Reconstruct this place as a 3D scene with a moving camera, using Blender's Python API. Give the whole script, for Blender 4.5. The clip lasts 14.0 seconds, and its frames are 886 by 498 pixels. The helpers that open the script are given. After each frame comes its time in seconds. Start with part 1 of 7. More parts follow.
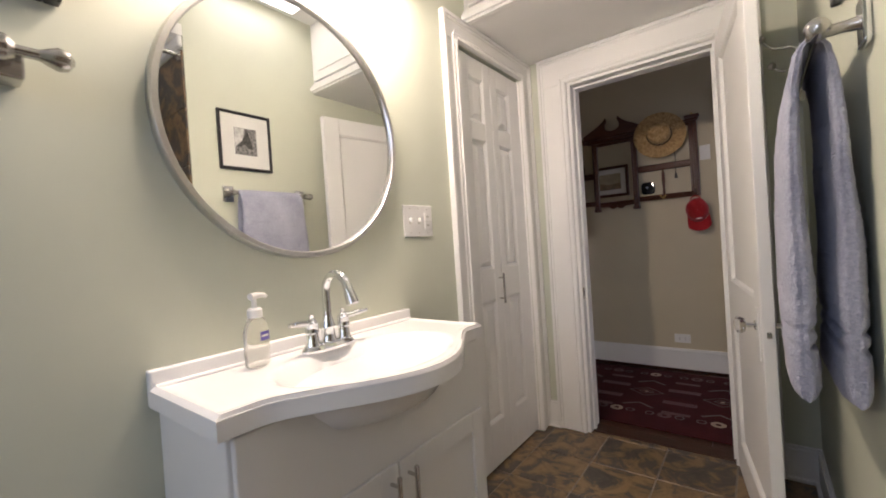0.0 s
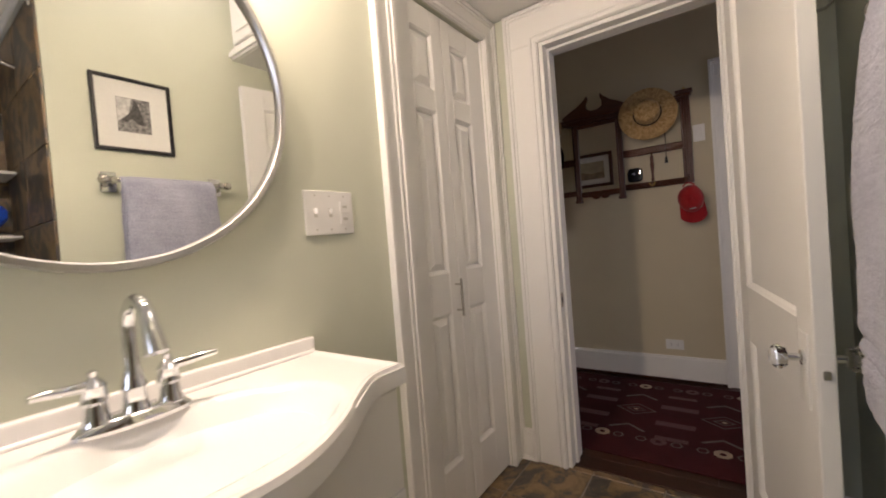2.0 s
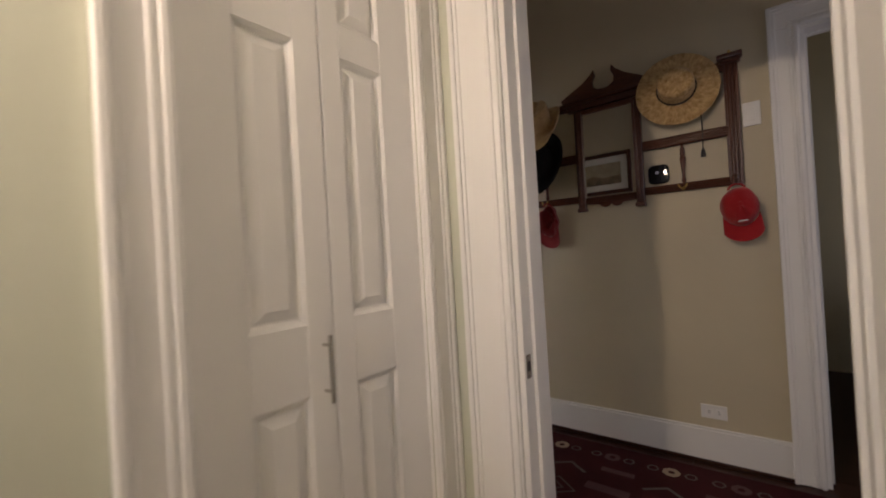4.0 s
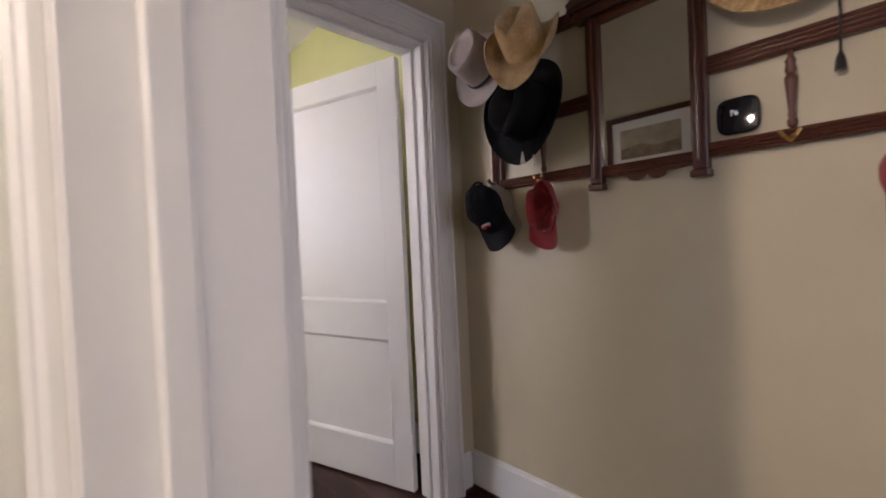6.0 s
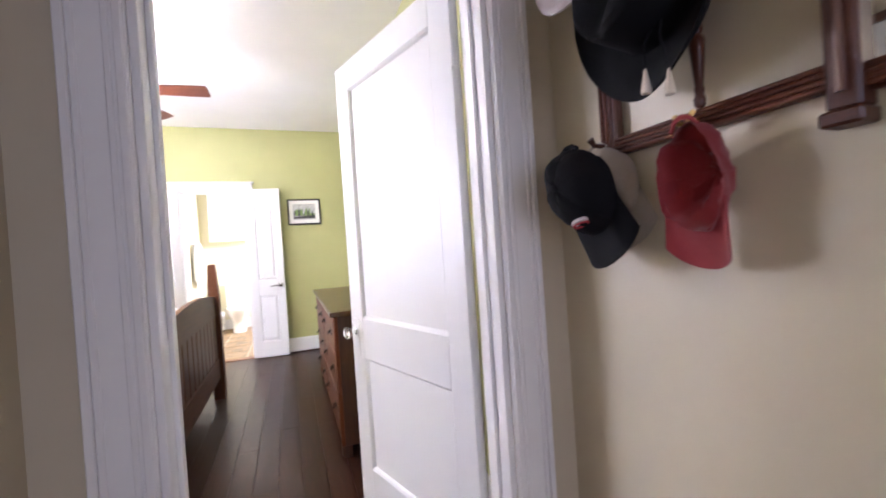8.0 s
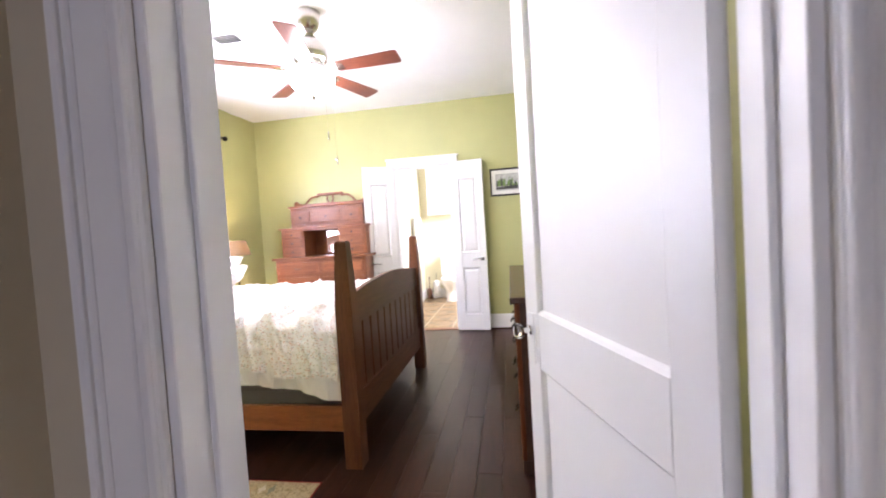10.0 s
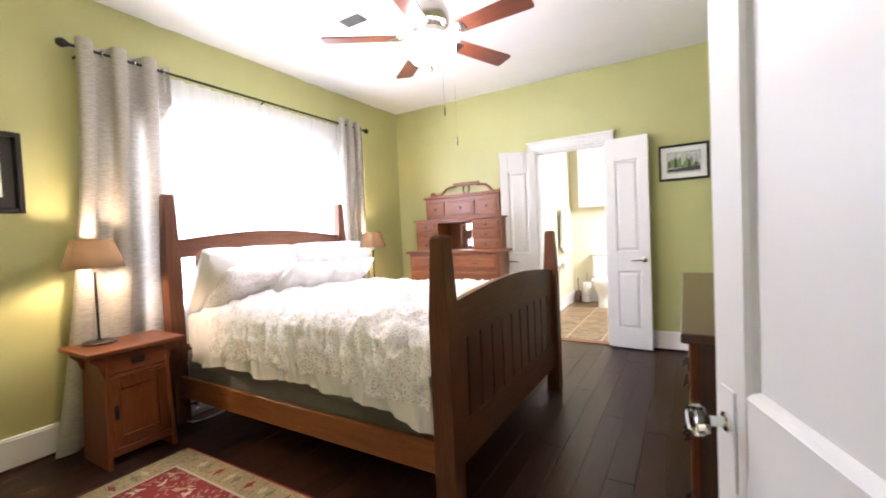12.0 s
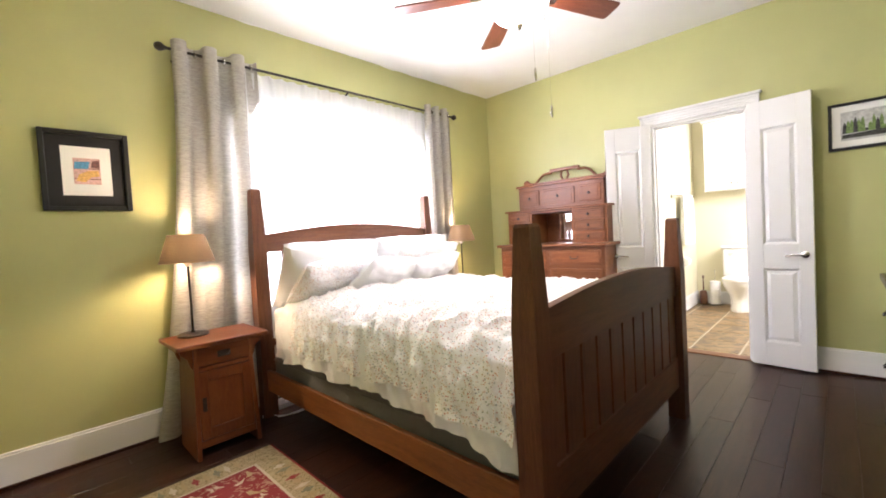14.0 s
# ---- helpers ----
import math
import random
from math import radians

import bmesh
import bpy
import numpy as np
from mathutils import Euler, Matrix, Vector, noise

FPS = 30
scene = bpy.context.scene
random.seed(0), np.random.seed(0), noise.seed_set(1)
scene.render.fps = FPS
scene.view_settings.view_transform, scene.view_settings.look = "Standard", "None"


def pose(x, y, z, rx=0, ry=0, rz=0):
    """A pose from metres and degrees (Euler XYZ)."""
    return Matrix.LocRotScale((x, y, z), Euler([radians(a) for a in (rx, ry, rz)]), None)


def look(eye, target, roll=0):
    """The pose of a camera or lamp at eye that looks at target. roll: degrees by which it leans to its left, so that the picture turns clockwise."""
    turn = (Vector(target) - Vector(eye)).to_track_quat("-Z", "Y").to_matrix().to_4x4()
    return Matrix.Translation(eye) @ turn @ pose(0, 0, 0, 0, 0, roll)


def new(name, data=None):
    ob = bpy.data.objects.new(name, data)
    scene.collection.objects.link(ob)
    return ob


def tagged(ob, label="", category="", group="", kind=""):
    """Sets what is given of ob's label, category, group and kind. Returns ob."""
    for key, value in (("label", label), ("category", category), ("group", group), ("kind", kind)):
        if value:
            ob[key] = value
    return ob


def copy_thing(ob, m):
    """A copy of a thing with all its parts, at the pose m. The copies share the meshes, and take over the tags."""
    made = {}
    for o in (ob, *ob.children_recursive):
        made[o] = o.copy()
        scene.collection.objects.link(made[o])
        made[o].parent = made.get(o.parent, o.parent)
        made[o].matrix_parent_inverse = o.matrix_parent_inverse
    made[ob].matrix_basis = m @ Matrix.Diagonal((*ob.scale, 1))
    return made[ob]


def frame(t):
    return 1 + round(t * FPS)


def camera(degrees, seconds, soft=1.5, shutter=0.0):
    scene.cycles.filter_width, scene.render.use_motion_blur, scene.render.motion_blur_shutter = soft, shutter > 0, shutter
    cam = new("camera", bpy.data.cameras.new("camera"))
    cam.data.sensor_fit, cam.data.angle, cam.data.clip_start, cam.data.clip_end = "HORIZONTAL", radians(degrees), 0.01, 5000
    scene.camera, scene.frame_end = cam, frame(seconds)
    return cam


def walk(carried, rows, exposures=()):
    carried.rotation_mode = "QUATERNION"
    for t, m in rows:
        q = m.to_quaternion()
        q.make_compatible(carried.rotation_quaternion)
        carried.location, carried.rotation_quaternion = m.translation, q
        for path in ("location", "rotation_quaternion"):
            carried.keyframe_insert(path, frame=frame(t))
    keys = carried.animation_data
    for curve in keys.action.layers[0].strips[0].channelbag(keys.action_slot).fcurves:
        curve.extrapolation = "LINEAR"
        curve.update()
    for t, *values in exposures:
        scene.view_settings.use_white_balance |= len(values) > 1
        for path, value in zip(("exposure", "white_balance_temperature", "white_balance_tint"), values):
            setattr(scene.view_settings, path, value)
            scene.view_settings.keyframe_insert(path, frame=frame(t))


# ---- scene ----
cam = camera(94.5, 14.0, 1.8, 0.5)
METRES, EYE, TILT, LEAN, TURN = 4.85, 1.17, 0.0, 0.0, 37.5
ROWS = [
    (0.0, 0.0, 0.0, 0.0, -0.04, -0.55, 3.79),
    (0.5, 0.0072, 0.017, -0.0005, -0.32, -1.65, 3.62),
    (1.0, 0.0146, 0.039, -0.0021, -1.95, -2.04, 2.96),
    (1.5, 0.0216, 0.0635, -0.0013, -2.58, -1.62, 2.68),
    (2.0, 0.039, 0.0942, 0.0002, -2.08, -1.36, 4.55),
    (2.5, 0.0613, 0.1285, 0.002, -0.94, -0.3, 5.49),
    (3.0, 0.0781, 0.1632, 0.0021, -0.83, 1.14, 4.64),
    (5.5, 0.2096, 0.4045, 0.004, 6.38, -1.41, 2.39),
    (6.0, 0.2306, 0.4488, 0.0083, 9.51, -0.91, 2.61),
    (6.5, 0.2448, 0.4868, 0.0108, 14.7, 0.12, 1.41),
    (7.0, 0.25, 0.5232, 0.0137, 19.86, -0.04, 1.69),
    (7.5, 0.2536, 0.5621, 0.0138, 25.14, -0.46, 2.85),
    (8.0, 0.2558, 0.6024, 0.0145, 31.82, -0.55, 3.8),
    (8.5, 0.2459, 0.6282, 0.0142, 39.67, -0.37, 2.98),
    (11.0, 0.1524, 0.7509, 0.0067, 73.2, -2.57, 4.17),
    (11.5, 0.1251, 0.7664, 0.0086, 77.86, -2.12, 3.29),
    (12.0, 0.1010, 0.7782, 0.0074, 83.03, -1.94, 2.56),
    (12.5, 0.0781, 0.7901, 0.0066, 88.46, -2.33, 3.41),
    (13.0, 0.0604, 0.7945, 0.005, 92.69, -2.18, 3.63),
    (13.5, 0.0419, 0.7955, 0.0044, 95.21, -2.53, 3.51),
    (14.0, 0.0294, 0.7944, 0.0035, 96.56, -2.07, 3.26),
]
walk(cam, [(t, pose(0, 0, EYE, TILT, LEAN, TURN) @ pose(METRES * x, METRES * y, METRES * z, 90 + pitch, roll, yaw)) for t, x, y, z, yaw, pitch, roll in ROWS],
     exposures=[(0.0, -0.88, 6000, 23), (1.5, -0.93, 6300, 24), (3.0, -1.06, 6650, 24), (5.5, -0.35, 6400, 24), (6.5, 0.32, 5950, 28), (8.5, 0.92, 5600, 28), (11.0, 0.56, 5750, 25), (12.5, 0.28, 5950, 22), (14.0, 0.30, 6050, 21)])

# ---- daylight and lamps of the place ----
world = bpy.data.worlds.new("sky")
scene.world = world
world.use_nodes = True
_bg = world.node_tree.nodes["Background"]
_sky = world.node_tree.nodes.new("ShaderNodeTexSky")
_sky.sky_type = "NISHITA"
_sky.sun_disc = False
_sky.sun_elevation = radians(40)
_sky.sun_rotation = radians(200)
world.node_tree.links.new(_sky.outputs[0], _bg.inputs[0])
_bg.inputs[1].default_value = 0.12
_sun = new("sun", bpy.data.lights.new("sun", "SUN"))
_sun.data.energy, _sun.data.angle, _sun.data.color = 1.2, radians(12), (1.0, 0.96, 0.9)
_sun.matrix_world = look((-3, -6, 8), (-4.5, 0.5, 1))


def area_light(name, eye, target, w, h, watts, colour):
    ob = new(name, bpy.data.lights.new(name, "AREA"))
    ob.data.shape, ob.data.size, ob.data.size_y = "RECTANGLE", w, h
    ob.data.energy, ob.data.color = watts, colour
    ob.matrix_world = look(eye, target)
    return ob


def point_light(name, at, watts, colour, radius=0.04):
    ob = new(name, bpy.data.lights.new(name, "POINT"))
    ob.data.energy, ob.data.color, ob.data.shadow_soft_size = watts, colour, radius
    ob.location = at
    return ob


COOL = (0.72, 0.84, 1.0)
area_light("window_daylight", (-4.26, -0.14, 1.55), (-4.26, 3, 0.25), 1.6, 1.40, 235, (0.93, 0.96, 1.0))
area_light("bath_window_daylight", (-0.45, -1.24, 1.65), (-0.45, 1, 1.3), 0.6, 0.9, 16, COOL)
# the second bath's light is an added fill lamp; no window is there
area_light("second_bath_fill", (-7.8, 3.52, 1.9), (-7.6, 2, 1.0), 0.9, 0.9, 105, (1.0, 0.97, 0.93))
area_light("front_room_daylight", (1.2, 5.8, 1.6), (0.2, 4.4, 1.2), 1.0, 1.2, 7, (0.95, 0.95, 0.95))
area_light("east_room_daylight", (1.30, 3.20, 1.25), (-1.5, 3.1, 1.2), 0.9, 1.7, 9.0, (0.88, 0.90, 1.0))
for _y in (0.5, 0.76, 1.02):
    point_light("vanity_bulb_light", (-0.92, _y, 2.13), 50, (1.0, 0.84, 0.62), 0.05)
area_light("bath_ceiling_panel_light", (-0.02, 1.30, 2.695), (-0.02, 1.30, 0), 0.26, 0.5, 2.2, (1.0, 0.9, 0.76))

# ---- materials ----
def _mat(name):
    m = bpy.data.materials.new(name)
    m.use_nodes = True
    nt = m.node_tree
    b = nt.nodes["Principled BSDF"]
    return m, nt, b


def _coords(nt, scale=(1, 1, 1), rot=(0, 0, 0)):
    tc = nt.nodes.new("ShaderNodeTexCoord")
    mp = nt.nodes.new("ShaderNodeMapping")
    mp.inputs["Scale"].default_value = scale
    mp.inputs["Rotation"].default_value = rot
    nt.links.new(tc.outputs["Object"], mp.inputs[0])
    return mp.outputs[0]


def _noise(nt, vec, scale, detail=4.0, rough=0.55, dist=0.0):
    n = nt.nodes.new("ShaderNodeTexNoise")
    n.inputs["Scale"].default_value = scale
    n.inputs["Detail"].default_value = detail
    n.inputs["Roughness"].default_value = rough
    n.inputs["Distortion"].default_value = dist
    if vec is not None:
        nt.links.new(vec, n.inputs["Vector"])
    return n.outputs["Fac"]


def _ramp(nt, fac, stops):
    r = nt.nodes.new("ShaderNodeValToRGB")
    e = r.color_ramp.elements
    while len(e) < len(stops):
        e.new(0.5)
    for el, (p, c) in zip(e, stops):
        el.position, el.color = p, (*c, 1)
    nt.links.new(fac, r.inputs[0])
    return r.outputs[0]


def _mix(nt, fac, a, b, mode="MIX"):
    n = nt.nodes.new("ShaderNodeMix")
    n.data_type, n.blend_type = "RGBA", mode
    for sock, v in ((n.inputs[0], fac), (n.inputs[6], a), (n.inputs[7], b)):
        if isinstance(v, (int, float)):
            sock.default_value = v
        elif isinstance(v, tuple):
            sock.default_value = (*v, 1)
        else:
            nt.links.new(v, sock)
    return n.outputs[2]


def _bump(nt, b, height, strength=0.2, dist=0.005):
    n = nt.nodes.new("ShaderNodeBump")
    n.inputs["Strength"].default_value = strength
    n.inputs["Distance"].default_value = dist
    nt.links.new(height, n.inputs["Height"])
    nt.links.new(n.outputs[0], b.inputs["Normal"])


def paint(name, colour, rough=0.55, orange=60.0, bump=0.12, vary=0.05):
    m, nt, b = _mat(name)
    v = _coords(nt)
    big = _noise(nt, v, 1.7, 3)
    dark = tuple(c * (1 - vary) for c in colour)
    light = tuple(min(1, c * (1 + vary)) for c in colour)
    nt.links.new(_ramp(nt, big, [(0.3, dark), (0.7, light)]), b.inputs["Base Color"])
    b.inputs["Roughness"].default_value = rough
    _bump(nt, b, _noise(nt, v, orange, 3, 0.6), bump, 0.002)
    return m


def wood(name, c1, c2, c3, scale=(1, 1, 1), rough=0.4, grain=9.0, bump=0.15, island=False, coat=0.0):
    """Wood with its grain along the long local axis, the one with the small scale."""
    m, nt, b = _mat(name)
    v = _coords(nt, scale)
    info = nt.nodes.new("ShaderNodeObjectInfo")
    add = nt.nodes.new("ShaderNodeVectorMath")
    add.operation = "ADD"
    comb = nt.nodes.new("ShaderNodeCombineXYZ")
    mul = nt.nodes.new("ShaderNodeMath")
    mul.operation = "MULTIPLY"
    mul.inputs[1].default_value = 37.0
    nt.links.new(info.outputs["Random"], mul.inputs[0])
    for i in range(3):
        nt.links.new(mul.outputs[0], comb.inputs[i])
    nt.links.new(v, add.inputs[0])
    nt.links.new(comb.outputs[0], add.inputs[1])
    vec = add.outputs[0]
    g = _noise(nt, vec, grain, 6, 0.6, 0.6)
    fine = _noise(nt, vec, grain * 9, 2, 0.5)
    col = _ramp(nt, g, [(0.28, c1), (0.5, c2), (0.74, c3)])
    col = _mix(nt, 0.35, col, _ramp(nt, fine, [(0.35, c1), (0.7, c3)]))
    shade = nt.nodes.new("ShaderNodeMapRange")
    shade.inputs[3].default_value, shade.inputs[4].default_value = 0.8, 1.15
    nt.links.new(info.outputs["Random"], shade.inputs[0])
    hsv = nt.nodes.new("ShaderNodeHueSaturation")
    nt.links.new(shade.outputs[0], hsv.inputs["Value"])
    nt.links.new(col, hsv.inputs["Color"])
    nt.links.new(hsv.outputs[0], b.inputs["Base Color"])
    b.inputs["Roughness"].default_value = rough
    b.inputs["Coat Weight"].default_value = coat
    b.inputs["Coat Roughness"].default_value = 0.2
    _bump(nt, b, fine, bump, 0.001)
    return m


def plain(name, colour, rough=0.5, metal=0.0, vary=0.06, scale=40.0, bump=0.05, spec=0.5):
    m, nt, b = _mat(name)
    v = _coords(nt)
    n = _noise(nt, v, scale, 3)
    nt.links.new(_ramp(nt, n, [(0.3, tuple(c * (1 - vary) for c in colour)), (0.7, tuple(min(1, c * (1 + vary)) for c in colour))]), b.inputs["Base Color"])
    b.inputs["Roughness"].default_value = rough
    b.inputs["Metallic"].default_value = metal
    b.inputs["Specular IOR Level"].default_value = spec
    if bump:
        _bump(nt, b, n, bump, 0.001)
    return m


def cloth(name, c1, c2, weave=220.0, rough=0.9, bump=0.4, big=6.0, sheen=0.2, deep=0.002):
    m, nt, b = _mat(name)
    v = _coords(nt)
    f = _noise(nt, v, weave, 3, 0.7)
    g = _noise(nt, v, big, 4)
    col = _mix(nt, 0.5, _ramp(nt, f, [(0.3, c1), (0.7, c2)]), _ramp(nt, g, [(0.3, c1), (0.7, c2)]))
    nt.links.new(col, b.inputs["Base Color"])
    b.inputs["Roughness"].default_value = rough
    b.inputs["Sheen Weight"].default_value = sheen
    b.inputs["Specular IOR Level"].default_value = 0.2
    _bump(nt, b, f, bump, deep)
    return m


def glow(name, colour, strength):
    m, nt, b = _mat(name)
    b.inputs["Base Color"].default_value = (0.9, 0.88, 0.84, 1)
    b.inputs["Emission Color"].default_value = (*colour, 1)
    b.inputs["Emission Strength"].default_value = strength
    return m


def clear_glass(name, tint=(1, 1, 1), rough=0.0, ior=1.45):
    m, nt, b = _mat(name)
    b.inputs["Base Color"].default_value = (*tint, 1)
    b.inputs["Transmission Weight"].default_value = 1.0
    b.inputs["Roughness"].default_value = rough
    b.inputs["IOR"].default_value = ior
    return m


SAGE = paint("sage_wall_paint", (0.565, 0.585, 0.475), 0.5)
TAN = paint("tan_wall_paint", (0.54, 0.475, 0.335), 0.5)
GREEN = paint("green_wall_paint", (0.455, 0.452, 0.19), 0.5)
CREAM = paint("cream_wall_paint", (0.74, 0.70, 0.52), 0.5)
WHITE = paint("white_trim_paint", (0.80, 0.79, 0.76), 0.42, 25.0, 0.06, 0.02)
CEIL = paint("white_ceiling_paint", (0.82, 0.81, 0.78), 0.7, 90.0, 0.3, 0.03)
GREY = paint("plain_shell_paint", (0.55, 0.54, 0.5), 0.7)
MIRROR = plain("silvered_mirror", (0.93, 0.94, 0.93), 0.015, 1.0, 0.0, 5, 0)
CHROME = plain("polished_chrome", (0.78, 0.79, 0.8), 0.09, 1.0, 0.02, 30, 0)
NICKEL = plain("brushed_nickel", (0.56, 0.54, 0.51), 0.24, 1.0, 0.05, 60, 0.03)
STEEL = plain("brushed_steel_frame", (0.60, 0.59, 0.57), 0.3, 1.0, 0.04, 90, 0.03)
BRASS = plain("aged_brass", (0.55, 0.38, 0.14), 0.3, 1.0)
IRON = plain("dark_bronze_metal", (0.035, 0.03, 0.027), 0.4, 0.7)
BLACK = plain("black_lacquer", (0.012, 0.011, 0.011), 0.3, 0.0, 0.1)
GLASS = clear_glass("clear_glass")
PORCELAIN = plain("glazed_white_porcelain", (0.86, 0.85, 0.83), 0.12, 0.0, 0.01, 3, 0)
CULTURED = plain("white_cultured_marble", (0.87, 0.86, 0.84), 0.15, 0.0, 0.015, 4, 0)
PLASTIC = plain("white_plastic", (0.80, 0.79, 0.76), 0.35, 0.0, 0.02, 20, 0)
OAK = wood("honey_oak", (0.08797, 0.02189, 0.00561), (0.1492, 0.04013, 0.00969), (0.1989, 0.05958, 0.0153), (6, 6, 0.7), 0.4, 6, coat=0.04)
OAK_X = wood("honey_oak_lengthwise", (0.08797, 0.02189, 0.00561), (0.1492, 0.04013, 0.00969), (0.1989, 0.05958, 0.0153), (0.7, 6, 6), 0.4, 6, coat=0.04)
OAK_Y = wood("honey_oak_crosswise", (0.08797, 0.02189, 0.00561), (0.1492, 0.04013, 0.00969), (0.1989, 0.05958, 0.0153), (6, 0.7, 6), 0.4, 6, coat=0.04)
BEDOAK = wood("brown_bed_oak", (0.0663, 0.0216, 0.00864), (0.117, 0.04032, 0.01584), (0.1638, 0.06192, 0.02592), (7, 7, 0.6), 0.42, 6, coat=0.0)
BEDOAK_X = wood("brown_bed_oak_lengthwise", (0.0663, 0.0216, 0.00864), (0.117, 0.04032, 0.01584), (0.1638, 0.06192, 0.02592), (0.6, 7, 7), 0.42, 6, coat=0.0)
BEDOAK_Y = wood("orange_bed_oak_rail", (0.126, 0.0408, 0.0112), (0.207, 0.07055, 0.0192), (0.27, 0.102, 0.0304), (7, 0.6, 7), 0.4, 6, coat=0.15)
WALNUT_X = wood("red_brown_rack_wood", (0.0432, 0.01188, 0.00528), (0.0828, 0.02244, 0.00924), (0.1224, 0.0363, 0.01452), (0.8, 8, 8), 0.34, 6, coat=0.12)
WALNUT = wood("red_brown_rack_wood_upright", (0.0432, 0.01188, 0.00528), (0.0828, 0.02244, 0.00924), (0.1224, 0.0363, 0.01452), (8, 8, 0.8), 0.34, 6, coat=0.12)
CHERRY = wood("red_hutch_oak", (0.13, 0.0399, 0.01312), (0.21, 0.0684, 0.02132), (0.28, 0.1026, 0.0328), (7, 0.7, 7), 0.4, 6, coat=0.15)
BLADE = wood("cherry_fan_blade", (0.12, 0.032, 0.016), (0.19, 0.055, 0.027), (0.25, 0.082, 0.042), (1.2, 8, 8), 0.35, 5)
PLANK = wood("dark_floor_plank", (0.020, 0.0068, 0.0038), (0.038, 0.0135, 0.0072), (0.058, 0.0215, 0.0115), (0.8, 7, 7), 0.33, 5, 0.25)
PLANK.node_tree.nodes["Principled BSDF"].inputs["Specular IOR Level"].default_value = 0.21
for _m in (OAK, OAK_X, OAK_Y, BEDOAK, BEDOAK_X, BEDOAK_Y, CHERRY):
    _m.node_tree.nodes["Principled BSDF"].inputs["Specular IOR Level"].default_value = 0.28


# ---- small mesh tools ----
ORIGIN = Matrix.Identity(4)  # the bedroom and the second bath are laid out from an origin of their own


def bx(bm, x0, x1, y0, y1, z0, z1, bev=0.0, seg=1):
    vs = [bm.verts.new(p) for p in ((x0, y0, z0), (x1, y0, z0), (x1, y1, z0), (x0, y1, z0), (x0, y0, z1), (x1, y0, z1), (x1, y1, z1), (x0, y1, z1))]
    fs = [bm.faces.new([vs[i] for i in q]) for q in ((3, 2, 1, 0), (4, 5, 6, 7), (0, 1, 5, 4), (1, 2, 6, 5), (2, 3, 7, 6), (3, 0, 4, 7))]
    if bev:
        edges = list({e for f in fs for e in f.edges})
        bmesh.ops.bevel(bm, geom=edges, offset=bev, segments=seg, affect="EDGES", profile=0.6)
    return vs


def box(x0, x1, y0, y1, z0, z1, bev=0.0, seg=1):
    bm = bmesh.new()
    bx(bm, x0, x1, y0, y1, z0, z1, bev, seg)
    return bm


def lathe(bm, profile, at=(0, 0, 0), axis="z", n=20):
    """Turns (radius, height) pairs about an axis through at."""
    rings = []
    for r, h in profile:
        ring = []
        for i in range(n):
            a = 2 * math.pi * i / n
            c, s = r * math.cos(a), r * math.sin(a)
            p = {"z": (c, s, h), "y": (c, h, s), "x": (h, c, s)}[axis]
            ring.append(bm.verts.new((p[0] + at[0], p[1] + at[1], p[2] + at[2])))
        rings.append(ring)
    for a, b in zip(rings, rings[1:]):
        for i in range(n):
            bm.faces.new((a[i], a[(i + 1) % n], b[(i + 1) % n], b[i]))
    bm.faces.new(rings[0][::-1])
    bm.faces.new(rings[-1])
    bmesh.ops.recalc_face_normals(bm, faces=bm.faces)
    return bm


def turned(profile, at=(0, 0, 0), axis="z", n=20):
    return lathe(bmesh.new(), profile, at, axis, n)


def tube(bm, pts, radius, n=10):
    """A round bar along pts; radius is one number or one a point."""
    pts = [Vector(p) for p in pts]
    rad = radius if isinstance(radius, (list, tuple)) else [radius] * len(pts)
    rings, side = [], None
    for i, p in enumerate(pts):
        d = (pts[min(i + 1, len(pts) - 1)] - pts[max(i - 1, 0)]).normalized()
        if side is None:
            side = d.orthogonal().normalized()
        side = (side - d * side.dot(d)).normalized()
        up = d.cross(side)
        rings.append([bm.verts.new(p + rad[i] * (math.cos(2 * math.pi * k / n) * side + math.sin(2 * math.pi * k / n) * up)) for k in range(n)])
    for a, b in zip(rings, rings[1:]):
        for i in range(n):
            bm.faces.new((a[i], a[(i + 1) % n], b[(i + 1) % n], b[i]))
    bm.faces.new(rings[0][::-1])
    bm.faces.new(rings[-1])
    bmesh.ops.recalc_face_normals(bm, faces=bm.faces)
    return bm


def piped(pts, radius, n=10):
    return tube(bmesh.new(), pts, radius, n)


def slab(outline, z0, z1, plane="xy", bev=0.0, seg=2):
    """An outline pulled along the axis across its plane."""
    bm = bmesh.new()
    put = {"xy": lambda a, b, c: (a, b, c), "yz": lambda a, b, c: (c, a, b), "xz": lambda a, b, c: (a, c, b)}[plane]
    lo = [bm.verts.new(put(a, b, z0)) for a, b in outline]
    hi = [bm.verts.new(put(a, b, z1)) for a, b in outline]
    n = len(outline)
    bm.faces.new(lo[::-1])
    bm.faces.new(hi)
    for i in range(n):
        bm.faces.new((lo[i], lo[(i + 1) % n], hi[(i + 1) % n], hi[i]))
    bmesh.ops.recalc_face_normals(bm, faces=bm.faces)
    if bev:
        rim = [e for e in bm.edges if len(e.link_faces) == 2 and any(len(f.verts) > 4 for f in e.link_faces)]
        bmesh.ops.bevel(bm, geom=rim, offset=bev, segments=seg, affect="EDGES", profile=0.6)
    return bm


